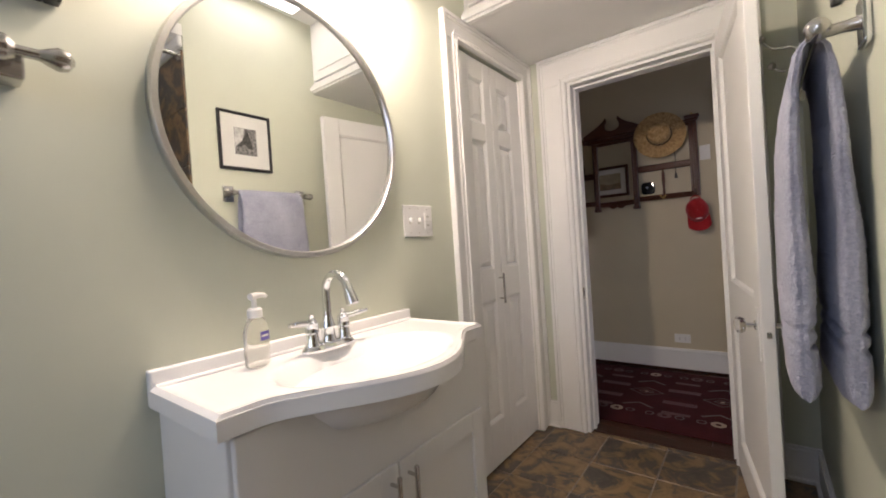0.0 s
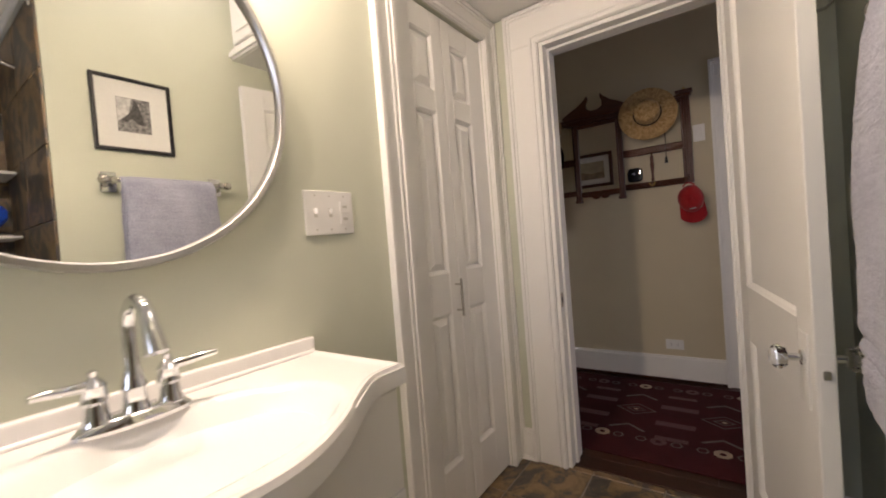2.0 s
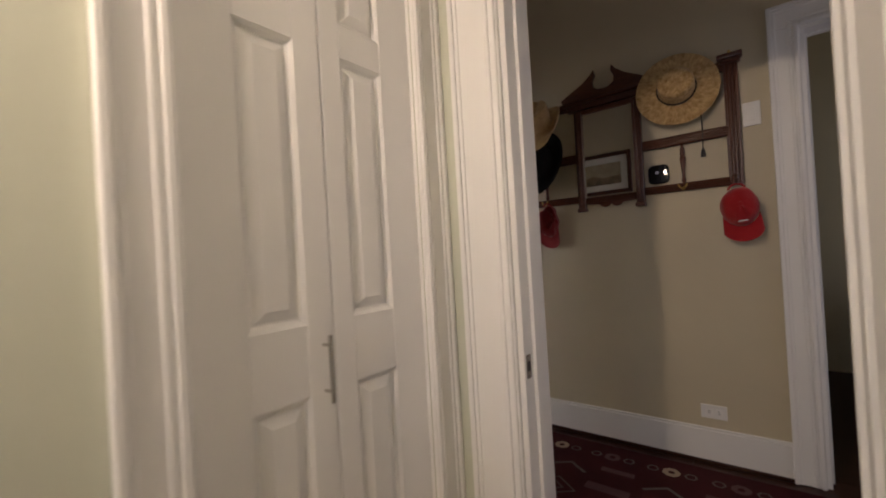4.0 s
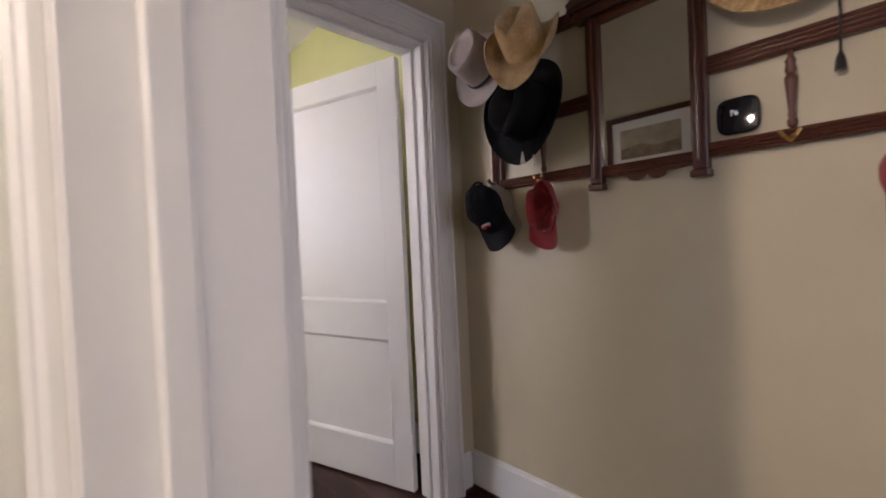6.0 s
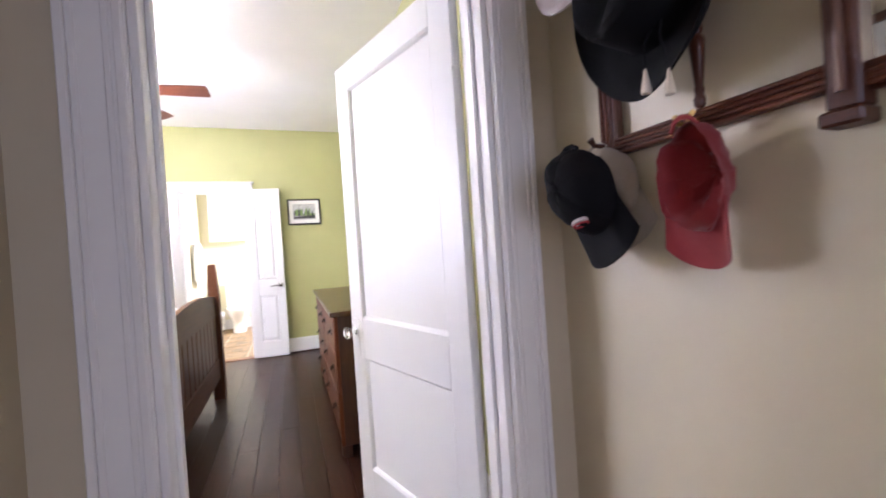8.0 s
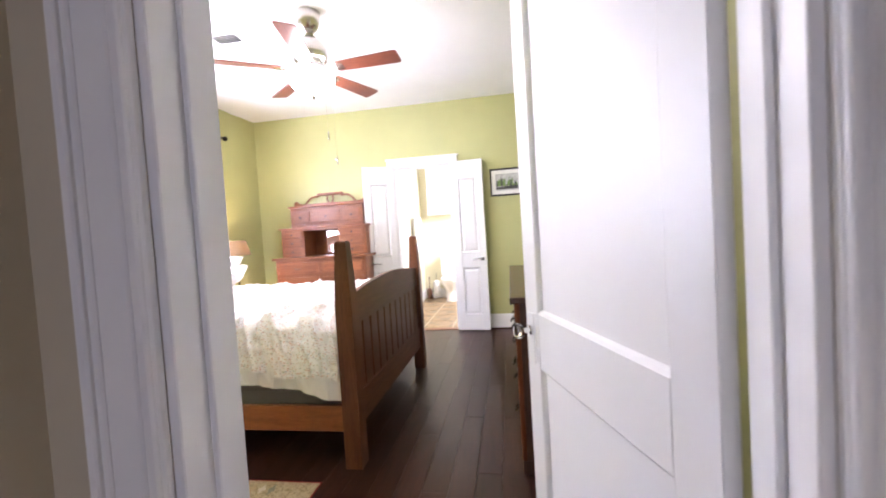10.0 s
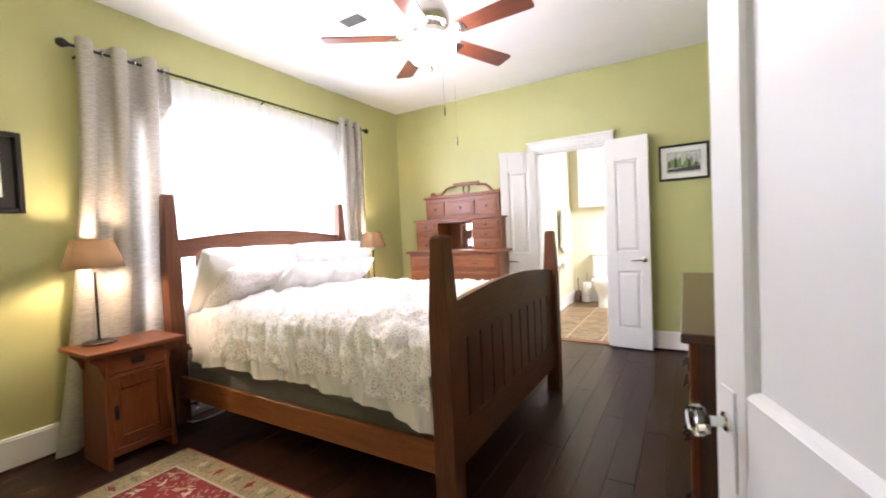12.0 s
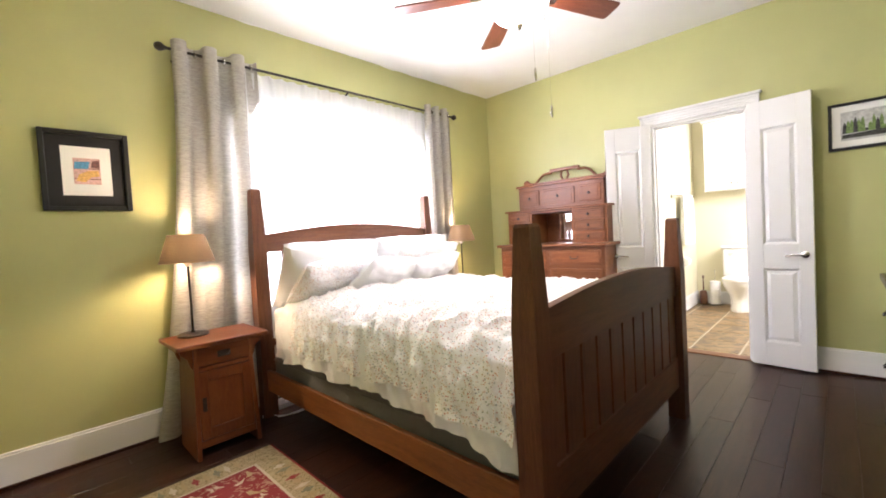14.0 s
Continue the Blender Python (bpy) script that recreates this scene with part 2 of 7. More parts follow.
def grid(nu, nv, place, thick=0.0):
    """A sheet of nu x nv cells; place(u, v) gives each point for u, v from 0 to 1."""
    bm = bmesh.new()
    rows = [[bm.verts.new(place(i / nu, j / nv)) for i in range(nu + 1)] for j in range(nv + 1)]
    for a, b in zip(rows, rows[1:]):
        for i in range(nu):
            bm.faces.new((a[i], a[i + 1], b[i + 1], b[i]))
    if thick:
        bmesh.ops.recalc_face_normals(bm, faces=bm.faces)
        bmesh.ops.solidify(bm, geom=bm.faces[:], thickness=thick)
    return bm


def part(name, bm, material, parent=None, label="", smooth=False):
    me = bpy.data.meshes.new(name)
    if smooth:
        for f in bm.faces:
            f.smooth = True
    bm.to_mesh(me)
    bm.free()
    me.materials.append(material)
    if smooth:
        me.set_sharp_from_angle(angle=radians(38))
    ob = new(name, me)
    if parent is not None:
        ob.parent = parent
    return tagged(ob, label)


def thing(name, m, label, category, group=""):
    ob = new(name)
    ob.empty_display_size = 0.1
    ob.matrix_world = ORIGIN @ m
    return tagged(ob, label, category, group)


def setting(name, bm, material, label, category):
    ob = part(name, bm, material)
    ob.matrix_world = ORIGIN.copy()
    return tagged(ob, label, category, kind="structure")


# ---- the shell ----
H = 2.83
BATH_H = 2.72


def wall_with_hole(axis, c0, c1, a0, a1, top, holes):
    """A wall between c0 and c1 across its axis, from a0 to a1 along it, with holes (from, to, sill, head)."""
    bm = bmesh.new()

    def put(p, q, z0, z1):
        if q - p > 1e-4 and z1 - z0 > 1e-4:
            if axis == "x":
                bx(bm, c0, c1, p, q, z0, z1)
            else:
                bx(bm, p, q, c0, c1, z0, z1)
    at = a0
    for p, q, sill, head in sorted(holes):
        put(at, p, 0, top)
        put(p, q, 0, sill)
        put(p, q, head, top)
        at = q
    put(at, a1, 0, top)
    bmesh.ops.remove_doubles(bm, verts=bm.verts, dist=1e-5)
    return bm


VX = -1.10          # vanity wall
DY0, DY1 = 2.41, 2.565  # wall between bath and hall
HX = -1.84          # hall side of the bedroom wall
BX = -1.975          # bedroom side of it
NY = 3.86           # hat rack wall and dresser wall
WY = 0.02           # window wall
FX = -6.36          # far bedroom wall
RX = 0.185          # towel wall
DO = (-0.850, -0.112)  # bath doorway
BO = (2.785, 3.645)   # bedroom doorway
CO = (1.628, 2.293)   # linen closet
PO = (1.90, 2.62)   # pair of doors to the second bath

setting("wall_vanity", wall_with_hole("x", VX - 0.12, VX, -1.3, DY0, BATH_H, [(CO[0], CO[1], 0, 2.13)]), SAGE, "pale sage painted wall behind the vanity", "wall")
setting("wall_bath_hall", wall_with_hole("y", DY0, DY0 + 0.065, VX - 0.12, 1.0, BATH_H, [(DO[0], DO[1], 0, 2.075)]), SAGE, "pale sage wall with the bathroom doorway", "wall")
setting("wall_hall_south", wall_with_hole("y", DY0 + 0.065, DY1, HX, 1.0, H, [(DO[0], DO[1], 0, 2.075)]), TAN, "tan painted hall wall with the bathroom doorway", "wall")
setting("wall_hall_bedroom", wall_with_hole("x", HX - 0.065, HX, DY1, NY, H, [(BO[0], BO[1], 0, 2.12)]), TAN, "tan hall wall round the bedroom doorway", "wall")
setting("wall_bedroom_east", wall_with_hole("x", BX, HX - 0.065, WY, NY, H, [(BO[0], BO[1], 0, 2.12)]), GREEN, "green bedroom wall round the doorway", "wall")
setting("wall_hall_north", wall_with_hole("y", NY, NY + 0.12, HX - 0.065, 1.12, H, [(-0.105, 0.66, 0, 2.12)]), TAN, "tan hall wall that carries the hat rack", "wall")
setting("wall_hall_east", wall_with_hole("x", 1.0, 1.12, DY0, NY, H, [(2.72, 3.68, 0, 2.12)]), TAN, "tan wall closing the hall", "wall")
setting("wall_bedroom_north", box(FX, HX - 0.065, NY, NY + 0.12, 0, H), GREEN, "green bedroom wall behind the dresser", "wall")
setting("wall_window", wall_with_hole("y", WY - 0.15, WY, FX, HX - 0.065, H, [(-5.10, -3.42, 0.80, 2.28)]), GREEN, "green bedroom wall with the wide window", "wall")
setting("wall_bedroom_west", wall_with_hole("x", FX - 0.12, FX, WY - 0.15, NY + 0.12, H, [(PO[0], PO[1], 0, 2.07)]), GREEN, "green bedroom wall with a pair of doors", "wall")
setting("wall_towel", box(RX, RX + 0.10, 0.93, DY0, 0, BATH_H), SAGE, "pale sage wall with the towel bar", "wall")
setting("wall_bath_end", wall_with_hole("y", -1.42, -1.30, VX - 0.12, 1.06, BATH_H, [(-0.75, -0.15, 1.2, 2.1)]), SAGE, "pale sage end wall with a window", "wall")
setting("wall_closet_back", box(-1.78, -1.72, 1.5, DY0, 0, BATH_H), GREY, "plain back of the linen closet", "wall")
setting("floor_slab", box(FX - 2.4, 2.4, -1.42, 6.2, -0.14, -0.012), GREY, "subfloor under the rooms", "floor")
setting("ceiling_bedroom", box(FX, HX - 0.065, WY, NY, H, H + 0.1), CEIL, "white textured bedroom ceiling", "ceiling")
_low = [(FX + 0.3 + 0.045 * k, H - 0.004 - 0.026 * max(0.0, noise.noise((k * 0.17, 3.0, 0)) + 0.25 * noise.noise((k * 0.9, 1.0, 0)))) for k in range(86)]
setting("trim_ceiling_edge", slab([(_low[0][0], H - 0.001)] + _low + [(_low[-1][0], H - 0.001)], WY + 0.0005, WY + 0.005, "xz"), CEIL, "uneven edge of ceiling paint over the window wall", "trim")
setting("ceiling_hall", box(HX - 0.065, 1.0, DY0 + 0.065, NY, H, H + 0.1), CEIL, "white hall ceiling", "ceiling")
setting("ceiling_bath", box(VX - 0.7, 1.06, -1.3, DY0 + 0.065, BATH_H, BATH_H + 0.1), CEIL, "white bathroom ceiling", "ceiling")
setting("wall_east_room", box(1.36, 1.44, 2.2, 4.0, 0, H), GREY, "plain wall beyond the hall's east opening", "wall")
setting("wall_east_room_side", box(1.12, 1.36, 2.2, 2.3, 0, H), GREY, "plain side wall beyond the hall", "wall")
setting("ceiling_east_room", box(1.0, 1.44, 2.2, 4.0, H, H + 0.1), CEIL, "ceiling beyond the hall", "ceiling")
setting("floor_east_room", box(1.0, 1.44, 2.2, 4.0, -0.0115, -0.002), PLANK, "dark floor beyond the hall", "floor")


# ---- trim, doors and windows ----
def casing(name, axis, face, out, a0, a1, head, w=0.115, label="white painted door casing", crown=0.0):
    """Casing round an opening from a0 to a1 on the plane face; out is the side (+1 or -1) it stands on. Legs and head are parts."""
    top = tagged(new(name), label, "door casing", kind="structure")
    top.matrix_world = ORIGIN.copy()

    def strip(nm, p, q, z0, z1, d):
        lo, hi = sorted((face, face + out * d))
        bm = box(lo, hi, p, q, z0, z1, 0.003) if axis == "x" else box(p, q, lo, hi, z0, z1, 0.003)
        return part(nm, bm, WHITE, top)
    for p, s in ((a0, -1), (a1, 1)):
        strip("leg", *sorted((p, p + s * (w - 0.018))), 0, head, 0.018)
        strip("inner_bead", *sorted((p + s * 0.004, p + s * 0.022)), 0, head + 0.004, 0.026)
        strip("inner_step", *sorted((p + s * 0.028, p + s * 0.042)), 0, head + 0.028, 0.0225)
        strip("outer_step", *sorted((p + s * (w - 0.032), p + s * (w - 0.018))), 0, head + w - 0.032, 0.0235)
        strip("outer_band", *sorted((p + s * (w - 0.018), p + s * w)), 0, head + w, 0.03)
    strip("head", a0 - w + 0.018, a1 + w - 0.018, head, head + w, 0.018)
    strip("head_bead", a0 + 0.004, a1 - 0.004, head + 0.004, head + 0.022, 0.026)
    strip("head_step", a0 - 0.028, a1 + 0.028, head + 0.028, head + 0.042, 0.0225)
    strip("head_outer_step", a0 - w + 0.018, a1 + w - 0.018, head + w - 0.032, head + w - 0.018, 0.0235)
    strip("head_band", a0 - w + 0.018, a1 + w - 0.018, head + w - 0.018, head + w, 0.03)
    if crown:
        strip("head_cap", a0 - w - 0.012, a1 + w + 0.012, head + w, head + w + crown, 0.045)
    return top


def jamb(name, axis, c0, c1, a0, a1, head, stop):
    """The lining of an opening, with a door stop at the place stop across the wall."""
    top = tagged(new(name), "white painted door jamb with a stop", "door jamb", kind="structure")

    def put(nm, p, q, z0, z1, d0, d1):
        part(nm, box(d0, d1, p, q, z0, z1, 0.002) if axis == "x" else box(p, q, d0, d1, z0, z1, 0.002), WHITE, top)
    put("side", a0 - 0.001, a0 + 0.018, 0, head, c0, c1)
    put("side", a1 - 0.018, a1 + 0.001, 0, head, c0, c1)
    put("head", a0 + 0.018, a1 - 0.018, head - 0.018, head + 0.001, c0, c1)
    put("stop", a0 + 0.018, a0 + 0.030, 0, head - 0.018, stop, stop + 0.03)
    put("stop", a1 - 0.030, a1 - 0.018, 0, head - 0.018, stop, stop + 0.03)
    put("stop", a0 + 0.030, a1 - 0.030, head - 0.030, head - 0.018, stop, stop + 0.03)
    return top


def door_leaf(top, w, h, t, stile, cuts, raised=False, far=None):
    """Stiles, rails and panels of a leaf from x 0 to w, y 0 to t; cuts are the (bottom, top) heights of its panels; far is the width of the second stile."""
    material, far = WHITE, far or stile
    part("stile", box(0, stile, 0, t, 0.012, h, 0.002), material, top)
    part("stile", box(w - far, w, 0, t, 0.012, h, 0.002), material, top)
    z = 0.012
    for lo, hi in cuts:
        part("rail", box(stile, w - far, 0, t, z, lo, 0.002), material, top)
        z = hi
    part("rail", box(stile, w - far, 0, t, z, h, 0.002), material, top)
    for lo, hi in cuts:
        bm = bmesh.new()
        for face, s in ((0, 1), (t, -1)):
            rings = []
            steps = ((0.0, 0.001), (0.007, 0.006), (0.013, 0.0145), (0.018, 0.0145)) + (((0.022, 0.012), (0.042, 0.002)) if raised else ())
            for inset, deep in steps:
                y = face + s * deep
                rings.append([bm.verts.new((a, y, b)) for a, b in ((stile + inset, lo + inset), (w - far - inset, lo + inset), (w - far - inset, hi - inset), (stile + inset, hi - inset))])
            for a, b in zip(rings, rings[1:]):
                for i in range(4):
                    bm.faces.new((a[i], a[(i + 1) % 4], b[(i + 1) % 4], b[i]))
            bm.faces.new(rings[-1])
        bmesh.ops.recalc_face_normals(bm, faces=bm.faces)
        part("panel", bm, material, top)
    return top


def glass_knob(top, x, z, t, s=1):
    """A faceted glass knob on a long plate, one on each face."""
    for y, d in ((0, -1), (t, 1)):
        part("escutcheon", box(x - 0.024, x + 0.024, *sorted((y, y + d * 0.004)), z - 0.115, z + 0.06, 0.0015), WHITE, top, "white painted escutcheon plate")
        k = part("knob", turned([(0.011, y + d * 0.034), (0.022, y + d * 0.037), (0.028, y + d * 0.047), (0.027, y + d * 0.058), (0.016, y + d * 0.066)], (x, 0, z), "y", 10), GLASS, top, "clear faceted glass knob")
        part("shank", turned([(0.017, y + d * 0.004), (0.017, y + d * 0.009), (0.009, y + d * 0.012), (0.009, y + d * 0.034)], (x, 0, z), "y", 14), CHROME, k, "chrome shank", True)


def hinges(top, heights, t):
    for z in heights:
        part("hinge", turned([(0.006, -0.045), (0.006, 0.045)], (-0.004, t, z), "z", 10), WHITE, top)


# linen closet: two bifold leaves
casing("door_casing_closet", "x", VX, 1, CO[0], CO[1], 2.13, 0.115, "white painted casing round the bifold doors")
for _i in range(2):
    _w = (CO[1] - CO[0]) / 2 - 0.004
    _leaf = thing("bifold_door", pose(VX - 0.012, CO[0] + 0.003 + _i * (_w + 0.004), 0, 0, 0, 90), "white six-panel bifold closet door, shut", "door", "bifold closet doors")
    _leaf["kind"] = "structure"
    door_leaf(_leaf, _w, 2.12, 0.034, (0.118, 0.062)[_i], [(0.24, 0.86), (1.03, 1.70), (1.79, 2.02)], True, (0.072, 0.125)[_i])
    if _i == 0:
        _x = _w - 0.032
        _h = part("pull", piped([(_x, -0.03, 0.84), (_x, -0.03, 1.0)], 0.0055), NICKEL, _leaf, "brushed steel bar pull", True)
        for _z in (0.865, 0.975):
            part("post", piped([(_x, 0, _z), (_x, -0.03, _z)], 0.004), NICKEL, _h, "", True)
_cj = tagged(new("closet_lining"), "white lining of the closet opening", "door jamb", kind="structure")
part("side", box(VX - 0.119, VX - 0.001, CO[0] - 0.002, CO[0] + 0.001, 0, 2.13), WHITE, _cj)
part("side", box(VX - 0.119, VX - 0.001, CO[1] - 0.001, CO[1] + 0.002, 0, 2.13), WHITE, _cj)

# bathroom doorway and its open door
casing("door_casing_bath", "y", DY0, -1, DO[0], DO[1], 2.075, 0.17, "white painted casing round the bathroom doorway")
casing("door_casing_bath_hall", "y", DY1, 1, DO[0], DO[1], 2.075, 0.115, "white painted casing on the hall side of the bathroom doorway")
jamb("door_jamb_bath", "y", DY0 - 0.002, DY1 + 0.002, DO[0], DO[1], 2.075, DY0 + 0.05)
_d = thing("door_bath", pose(DO[1] - 0.008, DY0 - 0.012, 0, 0, 0, -81), "white two-panel wooden door with a glass knob, standing open", "door")
_d["kind"] = "structure"
door_leaf(_d, 0.76, 2.045, 0.036, 0.110, [(0.17, 0.72), (0.92, 1.94)])
glass_knob(_d, 0.70, 0.835, 0.036)
hinges(_d, (0.25, 1.8), 0.036)
part("latch_plate", box(0.76, 0.7615, 0.006, 0.030, 0.70, 0.86), WHITE, _d)
part("latch_bolt", box(0.7615, 0.769, 0.011, 0.024, 0.805, 0.825, 0.002), NICKEL, _d, "nickel latch bolt")
_sp = thing("strike_plate", pose(DO[0] + 0.018, DY0 + 0.022, 0.83), "small worn metal strike plate in the door jamb", "strike plate")
part("plate", box(0, 0.002, -0.014, 0.014, -0.035, 0.035), NICKEL, _sp)
part("hole", box(0.002, 0.0028, -0.007, 0.007, -0.014, 0.014), BLACK, _sp)

# bedroom doorway and its open door
casing("door_casing_hall", "x", HX, 1, BO[0], BO[1], 2.12, 0.118, "white painted casing round the bedroom doorway")
casing("door_casing_bedroom", "x", BX, -1, BO[0], BO[1], 2.12, 0.118, "white painted casing on the bedroom side")
jamb("door_jamb_bedroom", "x", BX - 0.002, HX + 0.002, BO[0], BO[1], 2.12, BX + 0.05)
_d = thing("door_bedroom", pose(BX - 0.034, BO[1] - 0.012, 0, 0, 0, 198), "white two-panel wooden door with a glass knob, standing open", "door")
_d["kind"] = "structure"
door_leaf(_d, 0.85, 2.105, 0.036, 0.112, [(0.225, 0.742), (0.928, 1.985)])
glass_knob(_d, 0.795, 0.862, 0.036)
hinges(_d, (0.25, 1.85), 0.036)

# doorway to the front room
casing("door_casing_front_room", "y", NY, -1, -0.105, 0.66, 2.12, 0.115, "white painted casing of a doorway off the hall")
jamb("door_jamb_front_room", "y", NY - 0.002, NY + 0.122, -0.105, 0.66, 2.12, NY + 0.06)

# pair of doors to the second bath
casing("door_casing_pair", "x", FX, 1, PO[0], PO[1], 2.07, 0.085, "white painted casing round a pair of doors", 0.02)
jamb("door_jamb_pair", "x", FX - 0.122, FX + 0.002, PO[0], PO[1], 2.07, FX - 0.07)
for _y, _turn, _flip in ((PO[1] + 0.005, 84, 1), (PO[0] - 0.005, -64, -1)):
    _d = thing("door_pair_leaf", pose(FX + (0.075 if _flip > 0 else 0.034), _y, 0, 0, 0, _turn), "narrow white two-panel door with a nickel lever, standing open", "door", "pair of bathroom doors")
    _d["kind"] = "structure"
    door_leaf(_d, 0.385, 2.075, 0.035, 0.085, [(0.20, 0.775), (0.965, 1.86)], True)
    for _s, _f in ((-1, 0.0), (1, 0.035)):
        _r = part("rosette", turned([(0.026, _f), (0.026, _f + _s * 0.009), (0.012, _f + _s * 0.014), (0.010, _f + _s * 0.045)], (0.335, 0, 0.885), "y", 18), NICKEL, _d, "brushed nickel rosette", True)
        part("lever", piped([(0.335, _f + _s * 0.045, 0.885), (0.30, _f + _s * 0.05, 0.887), (0.26, _f + _s * 0.05, 0.883), (0.225, _f + _s * 0.048, 0.878)], [0.011, 0.009, 0.008, 0.006]), NICKEL, _r, "", True)


def baseboard(name, axis, face, out, runs, h=0.185, label="tall white baseboard"):
    top = tagged(new(name), label, "baseboard", kind="structure")
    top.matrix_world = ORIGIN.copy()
    for p, q in runs:
        for nm, z0, z1, d in (("board", 0, h - 0.014, 0.017), ("cap", h - 0.014, h, 0.012), ("shoe", 0, 0.018, 0.03)):
            lo, hi = sorted((face, face + out * d))
            part(nm, box(lo, hi, p, q, z0, z1, 0.0025) if axis == "x" else box(p, q, lo, hi, z0, z1, 0.0025), WHITE if nm != "shoe" else PLANK_TRIM, top)


PLANK_TRIM = PLANK
baseboard("baseboard_hall_north", "y", NY, -1, [(HX, -0.22)])
baseboard("baseboard_hall_south", "y", DY1, 1, [(HX, DO[0] - 0.115), (DO[1] + 0.115, 1.0)])
baseboard("baseboard_hall_west", "x", HX, 1, [(DY1 + 0.03, BO[0] - 0.118), (BO[1] + 0.118, NY - 0.03)])
baseboard("baseboard_window_wall", "y", WY, 1, [(FX, BX)])
baseboard("baseboard_west", "x", FX, 1, [(WY + 0.03, PO[0] - 0.085), (PO[1] + 0.085, NY - 0.03)])
baseboard("baseboard_north", "y", NY, -1, [(FX, BX)])
baseboard("baseboard_east", "x", BX, -1, [(WY + 0.03, BO[0] - 0.118)])
PLANK_TRIM = WHITE
baseboard("baseboard_bath", "y", DY0, -1, [(VX, DO[0] - 0.17), (DO[1] + 0.17, RX)], 0.16)
baseboard("baseboard_bath_vanity", "x", VX, 1, [(-1.27, 0.33), (1.18, CO[0] - 0.115)], 0.16)
baseboard("baseboard_towel", "x", RX, -1, [(0.94, DY0 - 0.03)], 0.16)

# ---- over-door cupboard in the bathroom ----
_s = tagged(new("soffit_cupboard"), "white built-in cupboard over the bathroom door", "built-in cupboard", kind="structure")
part("body", box(VX, RX, 1.735, DY0, 2.25, BATH_H - 0.001), CEIL, _s)
part("bottom_rail", box(VX, RX, 1.715, 1.735, 2.25, 2.31, 0.003), WHITE, _s)
part("moulding", box(VX, RX, 1.700, 1.715, 2.262, 2.29, 0.005, 2), WHITE, _s)
for _a, _b in ((VX + 0.03, -0.46), (-0.44, RX - 0.03)):
    _p = part("door", box(_a, _b, 1.713, 1.735, 2.325, BATH_H - 0.03, 0.004), WHITE, _s)
    part("field", box(_a + 0.05, _b - 0.05, 1.705, 1.713, 2.375, BATH_H - 0.08, 0.004), WHITE, _p)


# ================= bathroom =================
def vanity():
    v = thing("vanity_cabinet", pose(VX, 0.740, 0), "white shaker vanity cabinet with two doors", "vanity")
    y0, y1, d = -0.410, 0.410, 0.325
    part("side", box(0.002, d, y0, y0 + 0.018, 0.0, 0.85, 0.002), WHITE, v)
    part("side", box(0.002, d, y1 - 0.018, y1, 0.0, 0.85, 0.002), WHITE, v)
    part("back", box(0.002, 0.012, y0 + 0.018, y1 - 0.018, 0.09, 0.85), WHITE, v)
    part("bottom", box(0.012, d - 0.02, y0 + 0.018, y1 - 0.018, 0.09, 0.108), WHITE, v)
    part("toe_kick", box(d - 0.08, d - 0.06, y0 + 0.018, y1 - 0.018, 0, 0.09), WHITE, v)
    part("stile", box(d - 0.02, d, y0 + 0.018, y0 + 0.10, 0.09, 0.85, 0.002), WHITE, v)
    part("stile", box(d - 0.02, d, y1 - 0.10, y1 - 0.018, 0.09, 0.85, 0.002), WHITE, v)
    part("apron", box(d - 0.02, d, y0 + 0.10, y1 - 0.10, 0.628, 0.80, 0.002), WHITE, v)
    part("apron_face", box(d, d + 0.016, y0 + 0.008, y1 - 0.008, 0.6235, 0.848, 0.002), WHITE, v)
    part("apron_cheek", box(d - 0.02, d, y0 + 0.10, y0 + 0.25, 0.80, 0.835, 0.002), WHITE, v)
    part("apron_cheek", box(d - 0.02, d, y1 - 0.25, y1 - 0.10, 0.80, 0.835, 0.002), WHITE, v)
    for s in (-1, 1):
        a, b = sorted((s * 0.003, s * 0.402))
        dr = part("door", box(d, d + 0.010, a, b, 0.10, 0.622, 0.0015), WHITE, v)
        for q in ((a, a + 0.06, 0.10, 0.622), (b - 0.06, b, 0.10, 0.622), (a + 0.06, b - 0.06, 0.10, 0.16), (a + 0.06, b - 0.06, 0.562, 0.622)):
            part("frame_strip", box(d + 0.010, d + 0.020, *q, 0.0015), WHITE, dr)
        yy = s * 0.032
        h = part("pull", piped([(d + 0.05, yy, 0.455), (d + 0.05, yy, 0.605)], 0.006), NICKEL, v, "brushed steel bar pull", True)
        for z in (0.48, 0.58):
            part("post", piped([(d + 0.019, yy, z), (d + 0.05, yy, z)], 0.0045), NICKEL, h, "", True)
    return v


